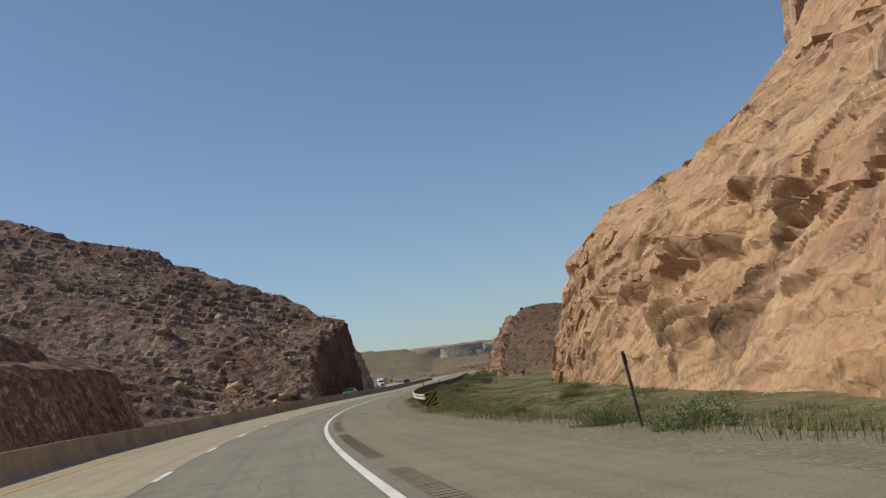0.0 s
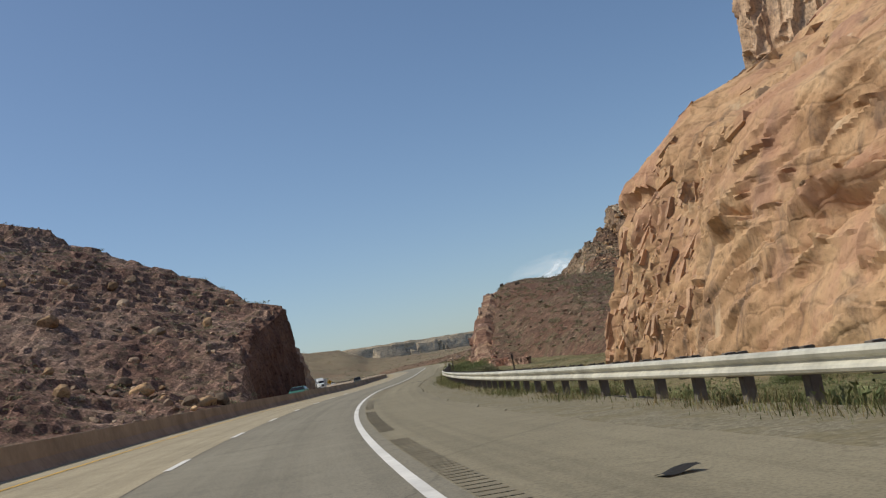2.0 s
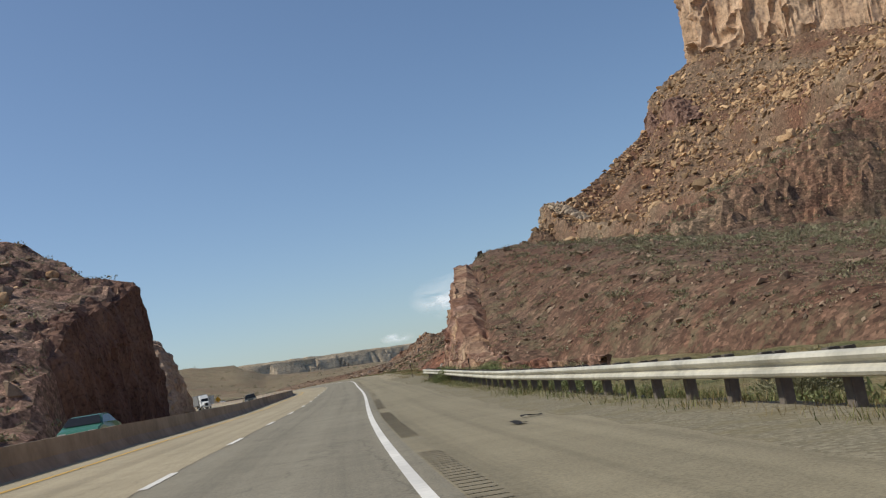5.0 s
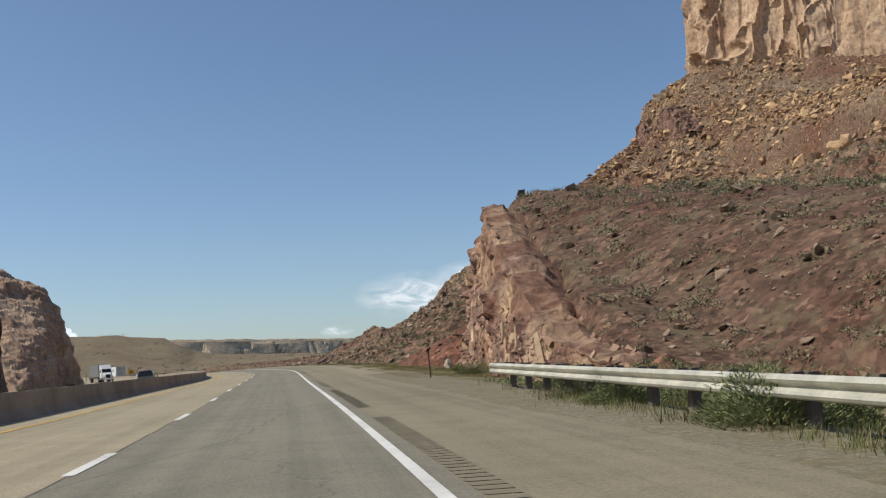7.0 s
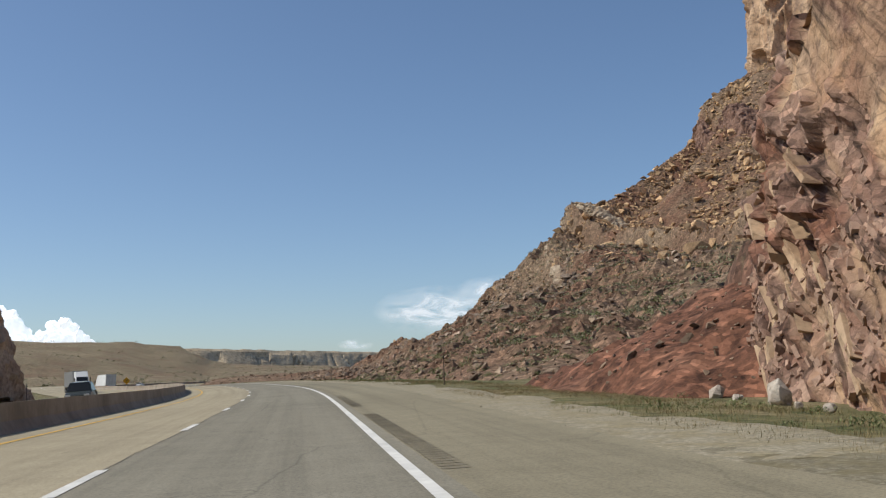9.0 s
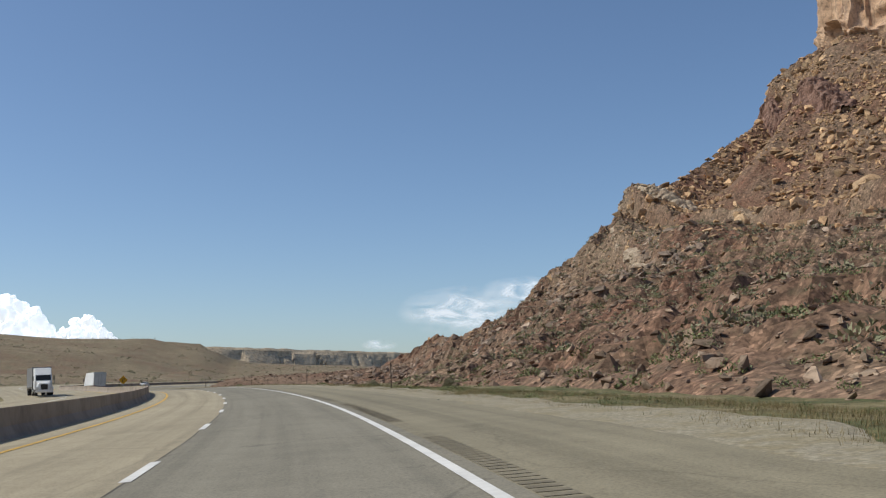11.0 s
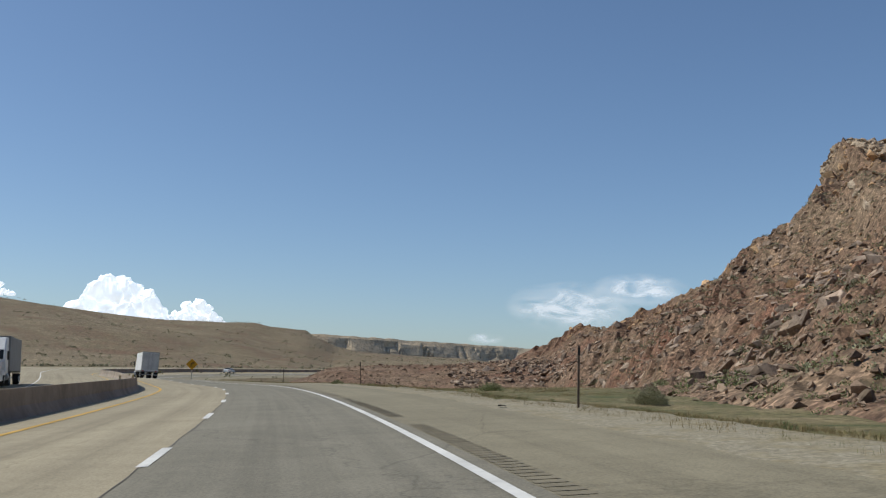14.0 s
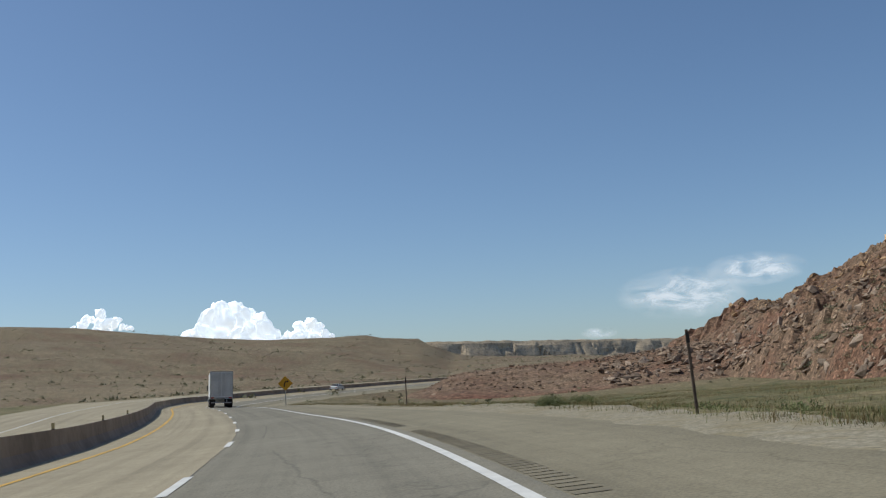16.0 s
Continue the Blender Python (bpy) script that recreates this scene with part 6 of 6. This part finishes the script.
RAIL_A, RAIL_B = 54.5, 201.5
guard = new("guardrail")
tagged(guard, "galvanised steel beam guardrail on dark timber posts", "guardrail")
prof = [(0.0, 0.155), (-0.055, 0.13), (-0.075, 0.09), (-0.055, 0.05), (0.0, 0.015), (0.0, -0.015), (-0.055, -0.05), (-0.075, -0.09), (-0.055, -0.13), (0.0, -0.155)]
prof = prof + [(a + 0.012, b) for a, b in prof[::-1]] + [prof[0]]
RAIL_UP = 0.50


def rail_off(s_):
    return 4.92 + 0.25 * np.clip((66 - s_) / 12, 0, 1) ** 2


s_ = np.arange(RAIL_A, RAIL_B, 0.95)
k = 0
while s_[0] + k * 3.81 < RAIL_B - 1:
    a = RAIL_A + k * 3.81
    b_ = min(a + 3.86, RAIL_B)
    ss = np.linspace(a, b_, 5)
    P = np.stack([on_road(ss, rail_off(ss) + o - (0.004 if k % 2 else 0.0), RAIL_UP + u) for o, u in prof], 1)
    ob = new("rail_beam", grid_mesh("rail_beam", P, GALVANISED, True))
    ob.parent = guard
    k += 1
# rounded end shoe
shoe = []
for ang in np.linspace(0, math.pi * 0.9, 8):
    shoe.append(np.stack([on_road(RAIL_B + 0.28 * math.sin(ang), rail_off(np.array([RAIL_B]))[0] + 0.28 * (1 - math.cos(ang)), RAIL_UP + u) for u in (-0.155, -0.05, 0.05, 0.155)]))
ob = new("end_shoe", grid_mesh("end_shoe", np.array(shoe), GALVANISED, True))
ob.parent = guard
bm = bmesh.new()
box(bm, (0, 0, -0.10), (0.16, 0.20, 1.5), 0.012)
post_me = bpy.data.meshes.new("post")
bm.to_mesh(post_me)
bm.free()
post_me.materials.append(POST_WOOD)
bm = bmesh.new()
box(bm, (0, 0, 0), (0.16, 0.18, 0.36), 0.01)
block_me = bpy.data.meshes.new("spacer_block")
bm.to_mesh(block_me)
bm.free()
block_me.materials.append(POST_WOOD)
rnd = random.Random(5)
for a in np.arange(RAIL_A + 0.6, RAIL_B, 1.905):
    th = float(np.interp(a, SS, TH))
    ro = float(rail_off(np.array([a]))[0])
    for nm, me, o, u in (("post", post_me, 0.30, 0.02), ("spacer_block", block_me, 0.11, RAIL_UP)):
        x_, y_, z_ = on_road(a, ro + o, u)
        ob = new(nm, me)
        ob.parent = guard
        ob.matrix_world = pose(x_, y_, z_, rnd.uniform(-1.5, 1.5), rnd.uniform(-1.5, 1.5), math.degrees(th) + rnd.uniform(-3, 3))

# striped end marker
x_, y_, z_ = on_road(53.9, 5.25, 0.40)
marker = new("end_marker")
marker.matrix_world = pose(x_, y_, z_, 0, 0, math.degrees(float(np.interp(54, SS, TH))) - 6)
tagged(marker, "black and yellow striped hazard panel on the guardrail end", "hazard marker")
bm = bmesh.new()
box(bm, (0, 0, 0), (0.62, 0.03, 0.78), 0.01)
part("panel", bm, SIGN_YELLOW, marker)
for k in range(-3, 4):
    bm = bmesh.new()
    c_ = k * 0.27
    for z0, z1 in ((-0.39, 0.39),):
        a0, a1 = c_ - 0.065, c_ + 0.065
        poly = [(-0.31, a0 - 0.31), (0.31, a0 + 0.31), (0.31, a1 + 0.31), (-0.31, a1 - 0.31)]
        vs = [bm.verts.new((px_, -0.0195, max(-0.385, min(0.385, pz_)))) for px_, pz_ in poly]
        bm.faces.new(vs)
    part("stripe", bm, SIGN_BLACK, marker, "black diagonal stripe")
for sx in (-0.2, 0.2):
    bm = bmesh.new()
    box(bm, (sx, 0.10, -0.45), (0.10, 0.10, 1.1), 0.01)
    part("marker_leg", bm, POST_WOOD, marker)
bm = bmesh.new()
box(bm, (-0.33, 0.35, 0.08), (0.03, 0.7, 0.04))
box(bm, (-0.33, 0.35, 0.30), (0.03, 0.7, 0.04))
box(bm, (-0.33, 0.02, 0.19), (0.03, 0.04, 0.30))
part("bracket", bm, GALVANISED, marker, "thin steel bracket")


# ---- delineator posts ----
def delineator(s_, off_, tall, lean=0.0, label="thin dark roadside delineator post"):
    x_, y_, _ = on_road(s_, off_)
    z_ = float(ground_z(np.array([x_]), np.array([y_]))[0]) if off_ > 0 else float(on_road(s_, off_)[2])
    ob = new("delineator_post")
    ob.matrix_world = pose(x_, y_, z_, 0, lean, math.degrees(float(np.interp(s_, SS, TH))))
    tagged(ob, label, "delineator post", "delineator posts")
    bm = bmesh.new()
    for dx, dy, w, d in ((0, 0, 0.045, 0.010), (-0.022, 0.010, 0.008, 0.022), (0.022, 0.010, 0.008, 0.022)):
        box(bm, (dx, dy, tall / 2 - 0.1), (w, d, tall + 0.2))
    part("steel_post", bm, RUSTY, ob)
    bm = bmesh.new()
    box(bm, (0, -0.012, tall - 0.14), (0.065, 0.012, 0.18), 0.004)
    part("reflector", bm, DARK_PLASTIC, ob, "small reflector plate")


for s_, off_, tall, lean in ((17.0, 4.8, 1.3, -5), (85, 5.75, 1.35, -2), (128, 5.7, 1.3, 0), (177, 5.7, 1.3, 0), (213.8, 4.85, 1.27, -3), (270, 6.2, 1.5, 0), (319.5, 4.9, 1.4, -2), (360, 4.9, 1.45, 0), (401.4, 4.8, 1.45, -3), (437.5, 5.1, 1.5, 0)):
    delineator(s_, off_, tall, lean)
for s_ in (262, 345):
    delineator(s_, -26.0, 2.0, 0, "thin dark post beyond the far carriageway")

# small reflectors on top of the barrier
for k, s_ in enumerate((203, 238, 392, 404, 417, 429, 441)):
    x_, y_, z_ = on_road(s_, -8.98, 0.81)
    ob = new("barrier_reflector")
    ob.matrix_world = pose(x_, y_, z_, 0, 0, math.degrees(float(np.interp(s_, SS, TH))))
    tagged(ob, "small yellowish reflector tab on the barrier top", "reflector", "barrier reflectors")
    bm = bmesh.new()
    box(bm, (0, 0, 0.01), (0.10, 0.08, 0.02))
    part("foot", bm, DARK_PLASTIC, ob)
    bm = bmesh.new()
    box(bm, (0, 0, 0.11), (0.09, 0.015, 0.18), 0.004)
    part("tab", bm, TAN_PLASTIC, ob)

# ---- curve warning sign ----
x_, y_ = -46.6, 540.0
z_ = float(ground_z(np.array([x_]), np.array([y_]))[0])
sign = new("warning_sign")
sign.matrix_world = pose(x_, y_, z_, 0, 0, 12) @ Matrix.Scale(1.3, 4)
tagged(sign, "yellow diamond curve warning sign on a post", "road sign")
bm = bmesh.new()
box(bm, (0, 0.05, 1.3), (0.09, 0.05, 2.8))
part("post", bm, GALVANISED, sign)
bm = bmesh.new()
box(bm, (0, 0, 0), (1.22, 0.02, 1.22), 0.008)
bmesh.ops.rotate(bm, verts=bm.verts, matrix=Matrix.Rotation(math.pi / 4, 3, "Y"))
bmesh.ops.translate(bm, verts=bm.verts, vec=(0, 0, 2.55))
part("panel", bm, SIGN_ORANGE, sign)
bm = bmesh.new()
path_ = [(-0.12, -0.42), (-0.12, -0.05), (-0.06, 0.12), (0.10, 0.22), (0.22, 0.22)]
for (a0, b0), (a1, b1) in zip(path_, path_[1:]):
    dx, dz = a1 - a0, b1 - b0
    l_ = math.hypot(dx, dz)
    nx_, nz_ = -dz / l_ * 0.06, dx / l_ * 0.06
    bm.faces.new([bm.verts.new((px_, -0.016, 2.55 + pz_)) for px_, pz_ in ((a0 - nx_, b0 - nz_), (a1 - nx_, b1 - nz_), (a1 + nx_, b1 + nz_), (a0 + nx_, b0 + nz_))])
bm.faces.new([bm.verts.new((px_, -0.0165, 2.55 + pz_)) for px_, pz_ in ((0.20, 0.06), (0.42, 0.22), (0.20, 0.38))])
part("arrow", bm, SIGN_BLACK, sign, "black right-bending arrow")


# ---- vehicles ----
def wheel(parent, x, y, r, w, side):
    bm = bmesh.new()
    m = Matrix.Translation((x, y, r)) @ Matrix.Rotation(math.pi / 2, 4, "Y")
    cyl(bm, m, r, w, 24)
    bmesh.ops.bevel(bm, geom=[e_ for e_ in bm.edges if len(e_.link_faces) == 2 and any(len(f_.verts) > 6 for f_ in e_.link_faces)], offset=0.04, segments=2, affect="EDGES")
    ty = part("wheel", bm, RUBBER, parent)
    bm = bmesh.new()
    cyl(bm, Matrix.Translation((x + side * (w / 2 + 0.006), y, r)) @ Matrix.Rotation(math.pi / 2, 4, "Y"), r * 0.55, 0.02, 18)
    part("rim", bm, STEEL, ty, "dull metal wheel rim")


def place_vehicle(ob, s_, off_, back=False):
    x_, y_, z_ = on_road(s_, off_)
    th, fall = float(np.interp(s_, SS, TH)), float(np.interp(s_, SS, FALL))
    ob.matrix_world = pose(x_, y_, z_, 0, math.degrees(fall) * (-1 if back else 1), math.degrees(th) + (180 if back else 0))


def trailer_parts(root, y0, length, body_mat, door_mat):
    """A box trailer whose rear doors stand at y0."""
    bm = bmesh.new()
    box(bm, (0, y0 + length / 2, 2.62), (2.56, length, 2.86), 0.03)
    body = part("trailer_body", bm, body_mat, root, "plain white trailer box")
    for sx in (-1, 1):
        bm = bmesh.new()
        box(bm, (sx * 0.61, y0 - 0.02, 2.62), (1.19, 0.04, 2.66), 0.01)
        d = part("rear_door", bm, door_mat, root, "pale grey trailer door")
        for zz in (1.6, 2.6, 3.6):
            bm = bmesh.new()
            box(bm, (sx * 1.12, y0 - 0.05, zz), (0.16, 0.03, 0.06))
            part("hinge", bm, STEEL, d)
        bm = bmesh.new()
        cyl(bm, Matrix.Translation((sx * 0.28, y0 - 0.065, 2.6)), 0.02, 2.6, 8)
        part("lock_rod", bm, STEEL, d)
        bm = bmesh.new()
        box(bm, (sx * 1.0, y0 - 0.04, 1.12), (0.34, 0.05, 0.12), 0.01)
        part("tail_light", bm, RED_LIGHT, root, "red tail light")
        bm = bmesh.new()
        box(bm, (sx * 0.98, y0 + 0.35, 0.62), (0.62, 0.02, 0.66))
        part("mud_flap", bm, RUBBER, root)
        for yy in (y0 + 1.2, y0 + 2.5):
            wheel(root, sx * 1.02, yy, 0.5, 0.5, sx)
    bm = bmesh.new()
    for c_, d_ in (((0, y0 - 0.01, 1.12), (2.56, 0.06, 0.16)), ((0, y0 - 0.01, 4.08), (2.56, 0.05, 0.10)), ((-1.25, y0 - 0.01, 2.6), (0.07, 0.05, 2.9)), ((1.25, y0 - 0.01, 2.6), (0.07, 0.05, 2.9))):
        box(bm, c_, d_)
    part("rear_frame", bm, STEEL, root)
    bm = bmesh.new()
    box(bm, (0, y0 + 0.05, 0.58), (2.3, 0.10, 0.10), 0.01)
    box(bm, (-0.6, y0 + 0.05, 0.86), (0.08, 0.08, 0.5))
    box(bm, (0.6, y0 + 0.05, 0.86), (0.08, 0.08, 0.5))
    part("underride_bar", bm, STEEL, root, "grey steel underride bar")
    bm = bmesh.new()
    box(bm, (0, y0 + length / 2, 1.08), (0.9, length - 0.6, 0.22))
    part("chassis", bm, DARK_PLASTIC, root)


def tractor_parts(root, y0, paint):
    """A long-nosed tractor whose cab back stands at y0 and that faces +y."""
    bm = bmesh.new()
    vs = [bm.verts.new(c) for c in ((-1.2, y0, 0.9), (1.2, y0, 0.9), (1.2, y0 + 2.6, 0.9), (-1.2, y0 + 2.6, 0.9), (-1.2, y0, 3.9), (1.2, y0, 3.9), (1.1, y0 + 1.1, 3.85), (-1.1, y0 + 1.1, 3.85),
                                    (1.1, y0 + 2.0, 2.95), (-1.1, y0 + 2.0, 2.95), (1.15, y0 + 2.6, 2.05), (-1.15, y0 + 2.6, 2.05))]
    for f_ in ((0, 1, 5, 4), (4, 5, 6, 7), (7, 6, 8, 9), (9, 8, 10, 11), (11, 10, 2, 3), (3, 2, 1, 0), (0, 4, 7, 9, 11, 3), (1, 2, 10, 8, 6, 5)):
        bm.faces.new([vs[i] for i in f_])
    bmesh.ops.recalc_face_normals(bm, faces=bm.faces)
    bmesh.ops.bevel(bm, geom=list(bm.edges), offset=0.06, segments=2, affect="EDGES")
    part("cab", bm, paint, root)
    bm = bmesh.new()
    vs = [bm.verts.new(c) for c in ((-0.95, y0 + 2.5, 0.85), (0.95, y0 + 2.5, 0.85), (0.85, y0 + 4.4, 0.75), (-0.85, y0 + 4.4, 0.75), (-0.95, y0 + 2.5, 2.05), (0.95, y0 + 2.5, 2.05), (0.72, y0 + 4.3, 1.7), (-0.72, y0 + 4.3, 1.7))]
    for f_ in ((0, 1, 5, 4), (4, 5, 6, 7), (7, 6, 2, 3), (3, 2, 1, 0), (0, 4, 7, 3), (1, 2, 6, 5)):
        bm.faces.new([vs[i] for i in f_])
    bmesh.ops.recalc_face_normals(bm, faces=bm.faces)
    bmesh.ops.bevel(bm, geom=list(bm.edges), offset=0.09, segments=3, affect="EDGES")
    part("hood", bm, paint, root)
    bm = bmesh.new()
    bm.faces.new([bm.verts.new(c) for c in ((-1.0, y0 + 2.57, 2.12), (1.0, y0 + 2.57, 2.12), (0.98, y0 + 2.07, 2.88), (-0.98, y0 + 2.07, 2.88))])
    ob = part("windscreen", bm, GLASS, root, "dark tinted windscreen")
    bm = bmesh.new()
    box(bm, (0, y0 + 4.37, 1.2), (0.9, 0.08, 0.75), 0.02)
    part("grille", bm, DARK_PLASTIC, root)
    bm = bmesh.new()
    box(bm, (0, y0 + 4.45, 0.6), (2.3, 0.25, 0.36), 0.05)
    part("bumper", bm, paint, root)
    for sx in (-1, 1):
        bm = bmesh.new()
        box(bm, (sx * 0.92, y0 + 4.2, 1.05), (0.36, 0.3, 0.26), 0.05)
        part("headlight", bm, LENS, root, "clear headlight")
        bm = bmesh.new()
        box(bm, (sx * 1.38, y0 + 2.75, 2.4), (0.16, 0.12, 0.7), 0.03)
        part("mirror", bm, DARK_PLASTIC, root)
        bm = bmesh.new()
        box(bm, (sx * 1.0, y0 + 3.5, 1.0), (0.5, 1.3, 0.5), 0.12)
        part("fender", bm, paint, root)
        wheel(root, sx * 1.02, y0 + 3.5, 0.5, 0.34, sx)
        for yy in (y0 - 0.9, y0 - 2.2):
            wheel(root, sx * 0.98, yy, 0.5, 0.56, sx)
        bm = bmesh.new()
        cyl(bm, Matrix.Translation((sx * 1.05, y0 + 1.3, 0.75)) @ Matrix.Rotation(math.pi / 2, 4, "X"), 0.3, 1.5, 18)
        part("fuel_tank", bm, STEEL, root)


truck = new("truck")
trailer_parts(truck, 0.0, 14.6, TRUCK_WHITE, TRUCK_GREY)
tractor_parts(truck, 15.6, TRUCK_WHITE)
place_vehicle(truck, 507.0, -1.9)
tagged(truck, "white box-trailer truck with grey rear doors driving ahead", "truck")
truck2 = new("truck")
trailer_parts(truck2, 0.0, 14.6, TRUCK_DARK, TRUCK_GREY)
tractor_parts(truck2, 15.6, TRUCK_WHITE)
place_vehicle(truck2, 424 + 20, -20.0, True)
tagged(truck2, "white-cabbed truck with a grey trailer on the far carriageway", "truck")


def car(s_, off_, paint, label, back=True, tall=1.45):
    root = new("car")
    hw, ln_ = 0.9, 4.5
    prof_ = [(-2.25, 0.35), (-2.25, 0.85), (-1.9, 0.98), (-1.45, 1.0), (-0.75, tall - 0.03), (0.1, tall), (0.75, tall - 0.06), (1.35, 0.98), (2.0, 0.86), (2.25, 0.68), (2.25, 0.35)]
    bm = bmesh.new()
    a = [bm.verts.new((-hw * (0.80 if z > 1.1 else 1.0), y, z)) for y, z in prof_]
    b = [bm.verts.new((hw * (0.80 if z > 1.1 else 1.0), y, z)) for y, z in prof_]
    n_ = len(prof_)
    for i in range(n_):
        j = (i + 1) % n_
        bm.faces.new((a[i], a[j], b[j], b[i]))
    bm.faces.new(a[::-1])
    bm.faces.new(b)
    bmesh.ops.recalc_face_normals(bm, faces=bm.faces)
    bmesh.ops.bevel(bm, geom=list(bm.edges), offset=0.05, segments=2, affect="EDGES")
    part("body", bm, paint, root)
    for (y0_, z0_), (y1_, z1_), nm in (((1.33, 1.01), (0.80, tall - 0.08), "windscreen"), ((-1.43, 1.03), (-0.80, tall - 0.06), "rear_window")):
        bm = bmesh.new()
        oy, oz = (0.03 if y0_ > 0 else -0.03), 0.03
        bm.faces.new([bm.verts.new(c) for c in ((-0.82, y0_ + oy, z0_ + oz), (0.82, y0_ + oy, z0_ + oz), (0.68, y1_ + oy, z1_ + oz), (-0.68, y1_ + oy, z1_ + oz))])
        part(nm, bm, GLASS, root, "dark glass")
    for sx in (-1, 1):
        bm = bmesh.new()
        bm.faces.new([bm.verts.new(c) for c in ((sx * 0.885, -1.25, 1.04), (sx * 0.885, 1.15, 1.04), (sx * 0.75, 0.65, tall - 0.1), (sx * 0.75, -0.68, tall - 0.08))])
        part("side_window", bm, GLASS, root, "dark glass")
        for yy in (-1.4, 1.4):
            wheel(root, sx * 0.82, yy, 0.32, 0.2, sx)
        bm = bmesh.new()
        box(bm, (sx * 0.65, 2.24, 0.7), (0.36, 0.06, 0.16), 0.02)
        part("headlight", bm, LENS, root)
        bm = bmesh.new()
        box(bm, (sx * 0.7, -2.25, 0.78), (0.3, 0.04, 0.16), 0.01)
        part("tail_light", bm, RED_LIGHT, root)
    place_vehicle(root, s_, off_, back)
    return tagged(root, label, "car")


car(170, -12.4, CAR_GREEN, "teal green car on the far carriageway")
car(300, -15.8, CAR_DARK, "dark grey car on the far carriageway", tall=1.7)
car(624, -5.4, TRUCK_WHITE, "white car far ahead on the bend", back=False)

# ---- litter on the shoulder ----
for k, (s_, off_, ln_) in enumerate(((56.3, 1.75, 0.34), (139, 2.2, 0.55), (140.5, 2.7, 0.4), (361, 3.3, 0.4))):
    ob = new("tyre_fragment")
    x_, y_, z_ = on_road(s_, off_)
    ob.matrix_world = pose(x_, y_, z_ + 0.02, 0, 0, 20 + k * 80)
    tagged(ob, "curled black strip of shed tyre tread", "tyre fragment", "shed tyre pieces")
    s2_ = np.linspace(-0.5, 0.5, 9)
    P = np.stack([np.stack([s2_ * ln_, s2_ * 0 + w_, 0.012 + 0.018 * np.sin(s2_ * 5 + w_ * 6) + 0.012 * (abs(w_) < 0.05)], 1) for w_ in (-0.09, -0.03, 0.03, 0.09)], 1)
    me = grid_mesh("tread", P, RUBBER, True)
    ch = new("tread", me)
    ch.parent = ob


# ---- clouds ----
def cloud(name, az, el, wide, high, seed, puffs, label, far=4200.0):
    """A heap of billows far off; az to the right of ahead and el above the level, in degrees."""
    rnd = np.random.RandomState(seed)
    c0 = np.array((-14 + far * math.sin(radians(az)), 382 + far * math.cos(radians(az)), 3 + far * math.tan(radians(el))))
    side = np.array((math.cos(radians(az)), -math.sin(radians(az)), 0))
    bm = bmesh.new()
    for k in range(puffs):
        u = rnd.uniform(-1, 1)
        top = (1 - abs(u) ** 1.5) * rnd.uniform(0, 1)
        r = high * rnd.uniform(0.09, 0.20) * (1.1 - 0.45 * abs(u))
        c_ = c0 + side * u * wide * 0.5 + np.array((0, 0, r * 0.5 + top * high * 0.75))
        bmesh.ops.create_icosphere(bm, subdivisions=3, radius=r, matrix=Matrix.Translation(c_))
    v = np.array([w.co[:] for w in bm.verts])
    f = np.array([[w.index for w in fc.verts] for fc in bm.faces])
    bm.free()
    v += (0.07 * high * np.stack([fbm(v / (high * 0.33), 4, 0.55, seed + j) for j in range(3)], 1))
    v += (0.03 * high * np.stack([fbm(v / (high * 0.1), 3, 0.6, seed + 20 + j) for j in range(3)], 1))
    v[:, 2] = np.maximum(v[:, 2], c0[2] + 6 * np.sin(v[:, 0] / 40))
    tagged(new(name, mesh_of(name, v, f, CLOUD, False)), label, "cloud", kind="structure")


cloud("cloud", -14.4, 2.3, 440, 215, 1, 130, "bright white cumulus cloud low over the hills")
cloud("cloud", -10.4, 2.4, 270, 130, 2, 70, "bright white cumulus cloud low over the hills")
cloud("cloud", -21.2, 3.7, 230, 95, 3, 46, "small white cumulus cloud over the hills")
cloud("cloud", -26.5, 3.4, 200, 65, 4, 30, "small white cumulus cloud over the hills")


def wisp(az, el, wide, high, seed):
    far = 4400.0
    c0 = Vector((-14 + far * math.sin(radians(az)), 382 + far * math.cos(radians(az)), 3 + far * math.tan(radians(el))))
    u, v = np.meshgrid(np.linspace(-1, 1, 40), np.linspace(-1, 1, 14), indexing="ij")
    P = np.stack([u * wide / 2, 25 * np.sin(u * 3 + v), v * high / 2 + 0.2 * high * u], 2)
    ob = new("cloud_wisp", grid_mesh("cloud_wisp", P, wisp_material(wide, high, seed), False))
    ob.matrix_world = Matrix.Translation(c0) @ Matrix.Rotation(-radians(az), 4, "Z")
    tagged(ob, "thin white wisp of cloud", "cloud", kind="structure")


wisp(10.2, 4.2, 560, 230, 3.0)
wisp(14.0, 5.2, 420, 150, 9.0)
wisp(5.6, 2.35, 160, 50, 14.0)
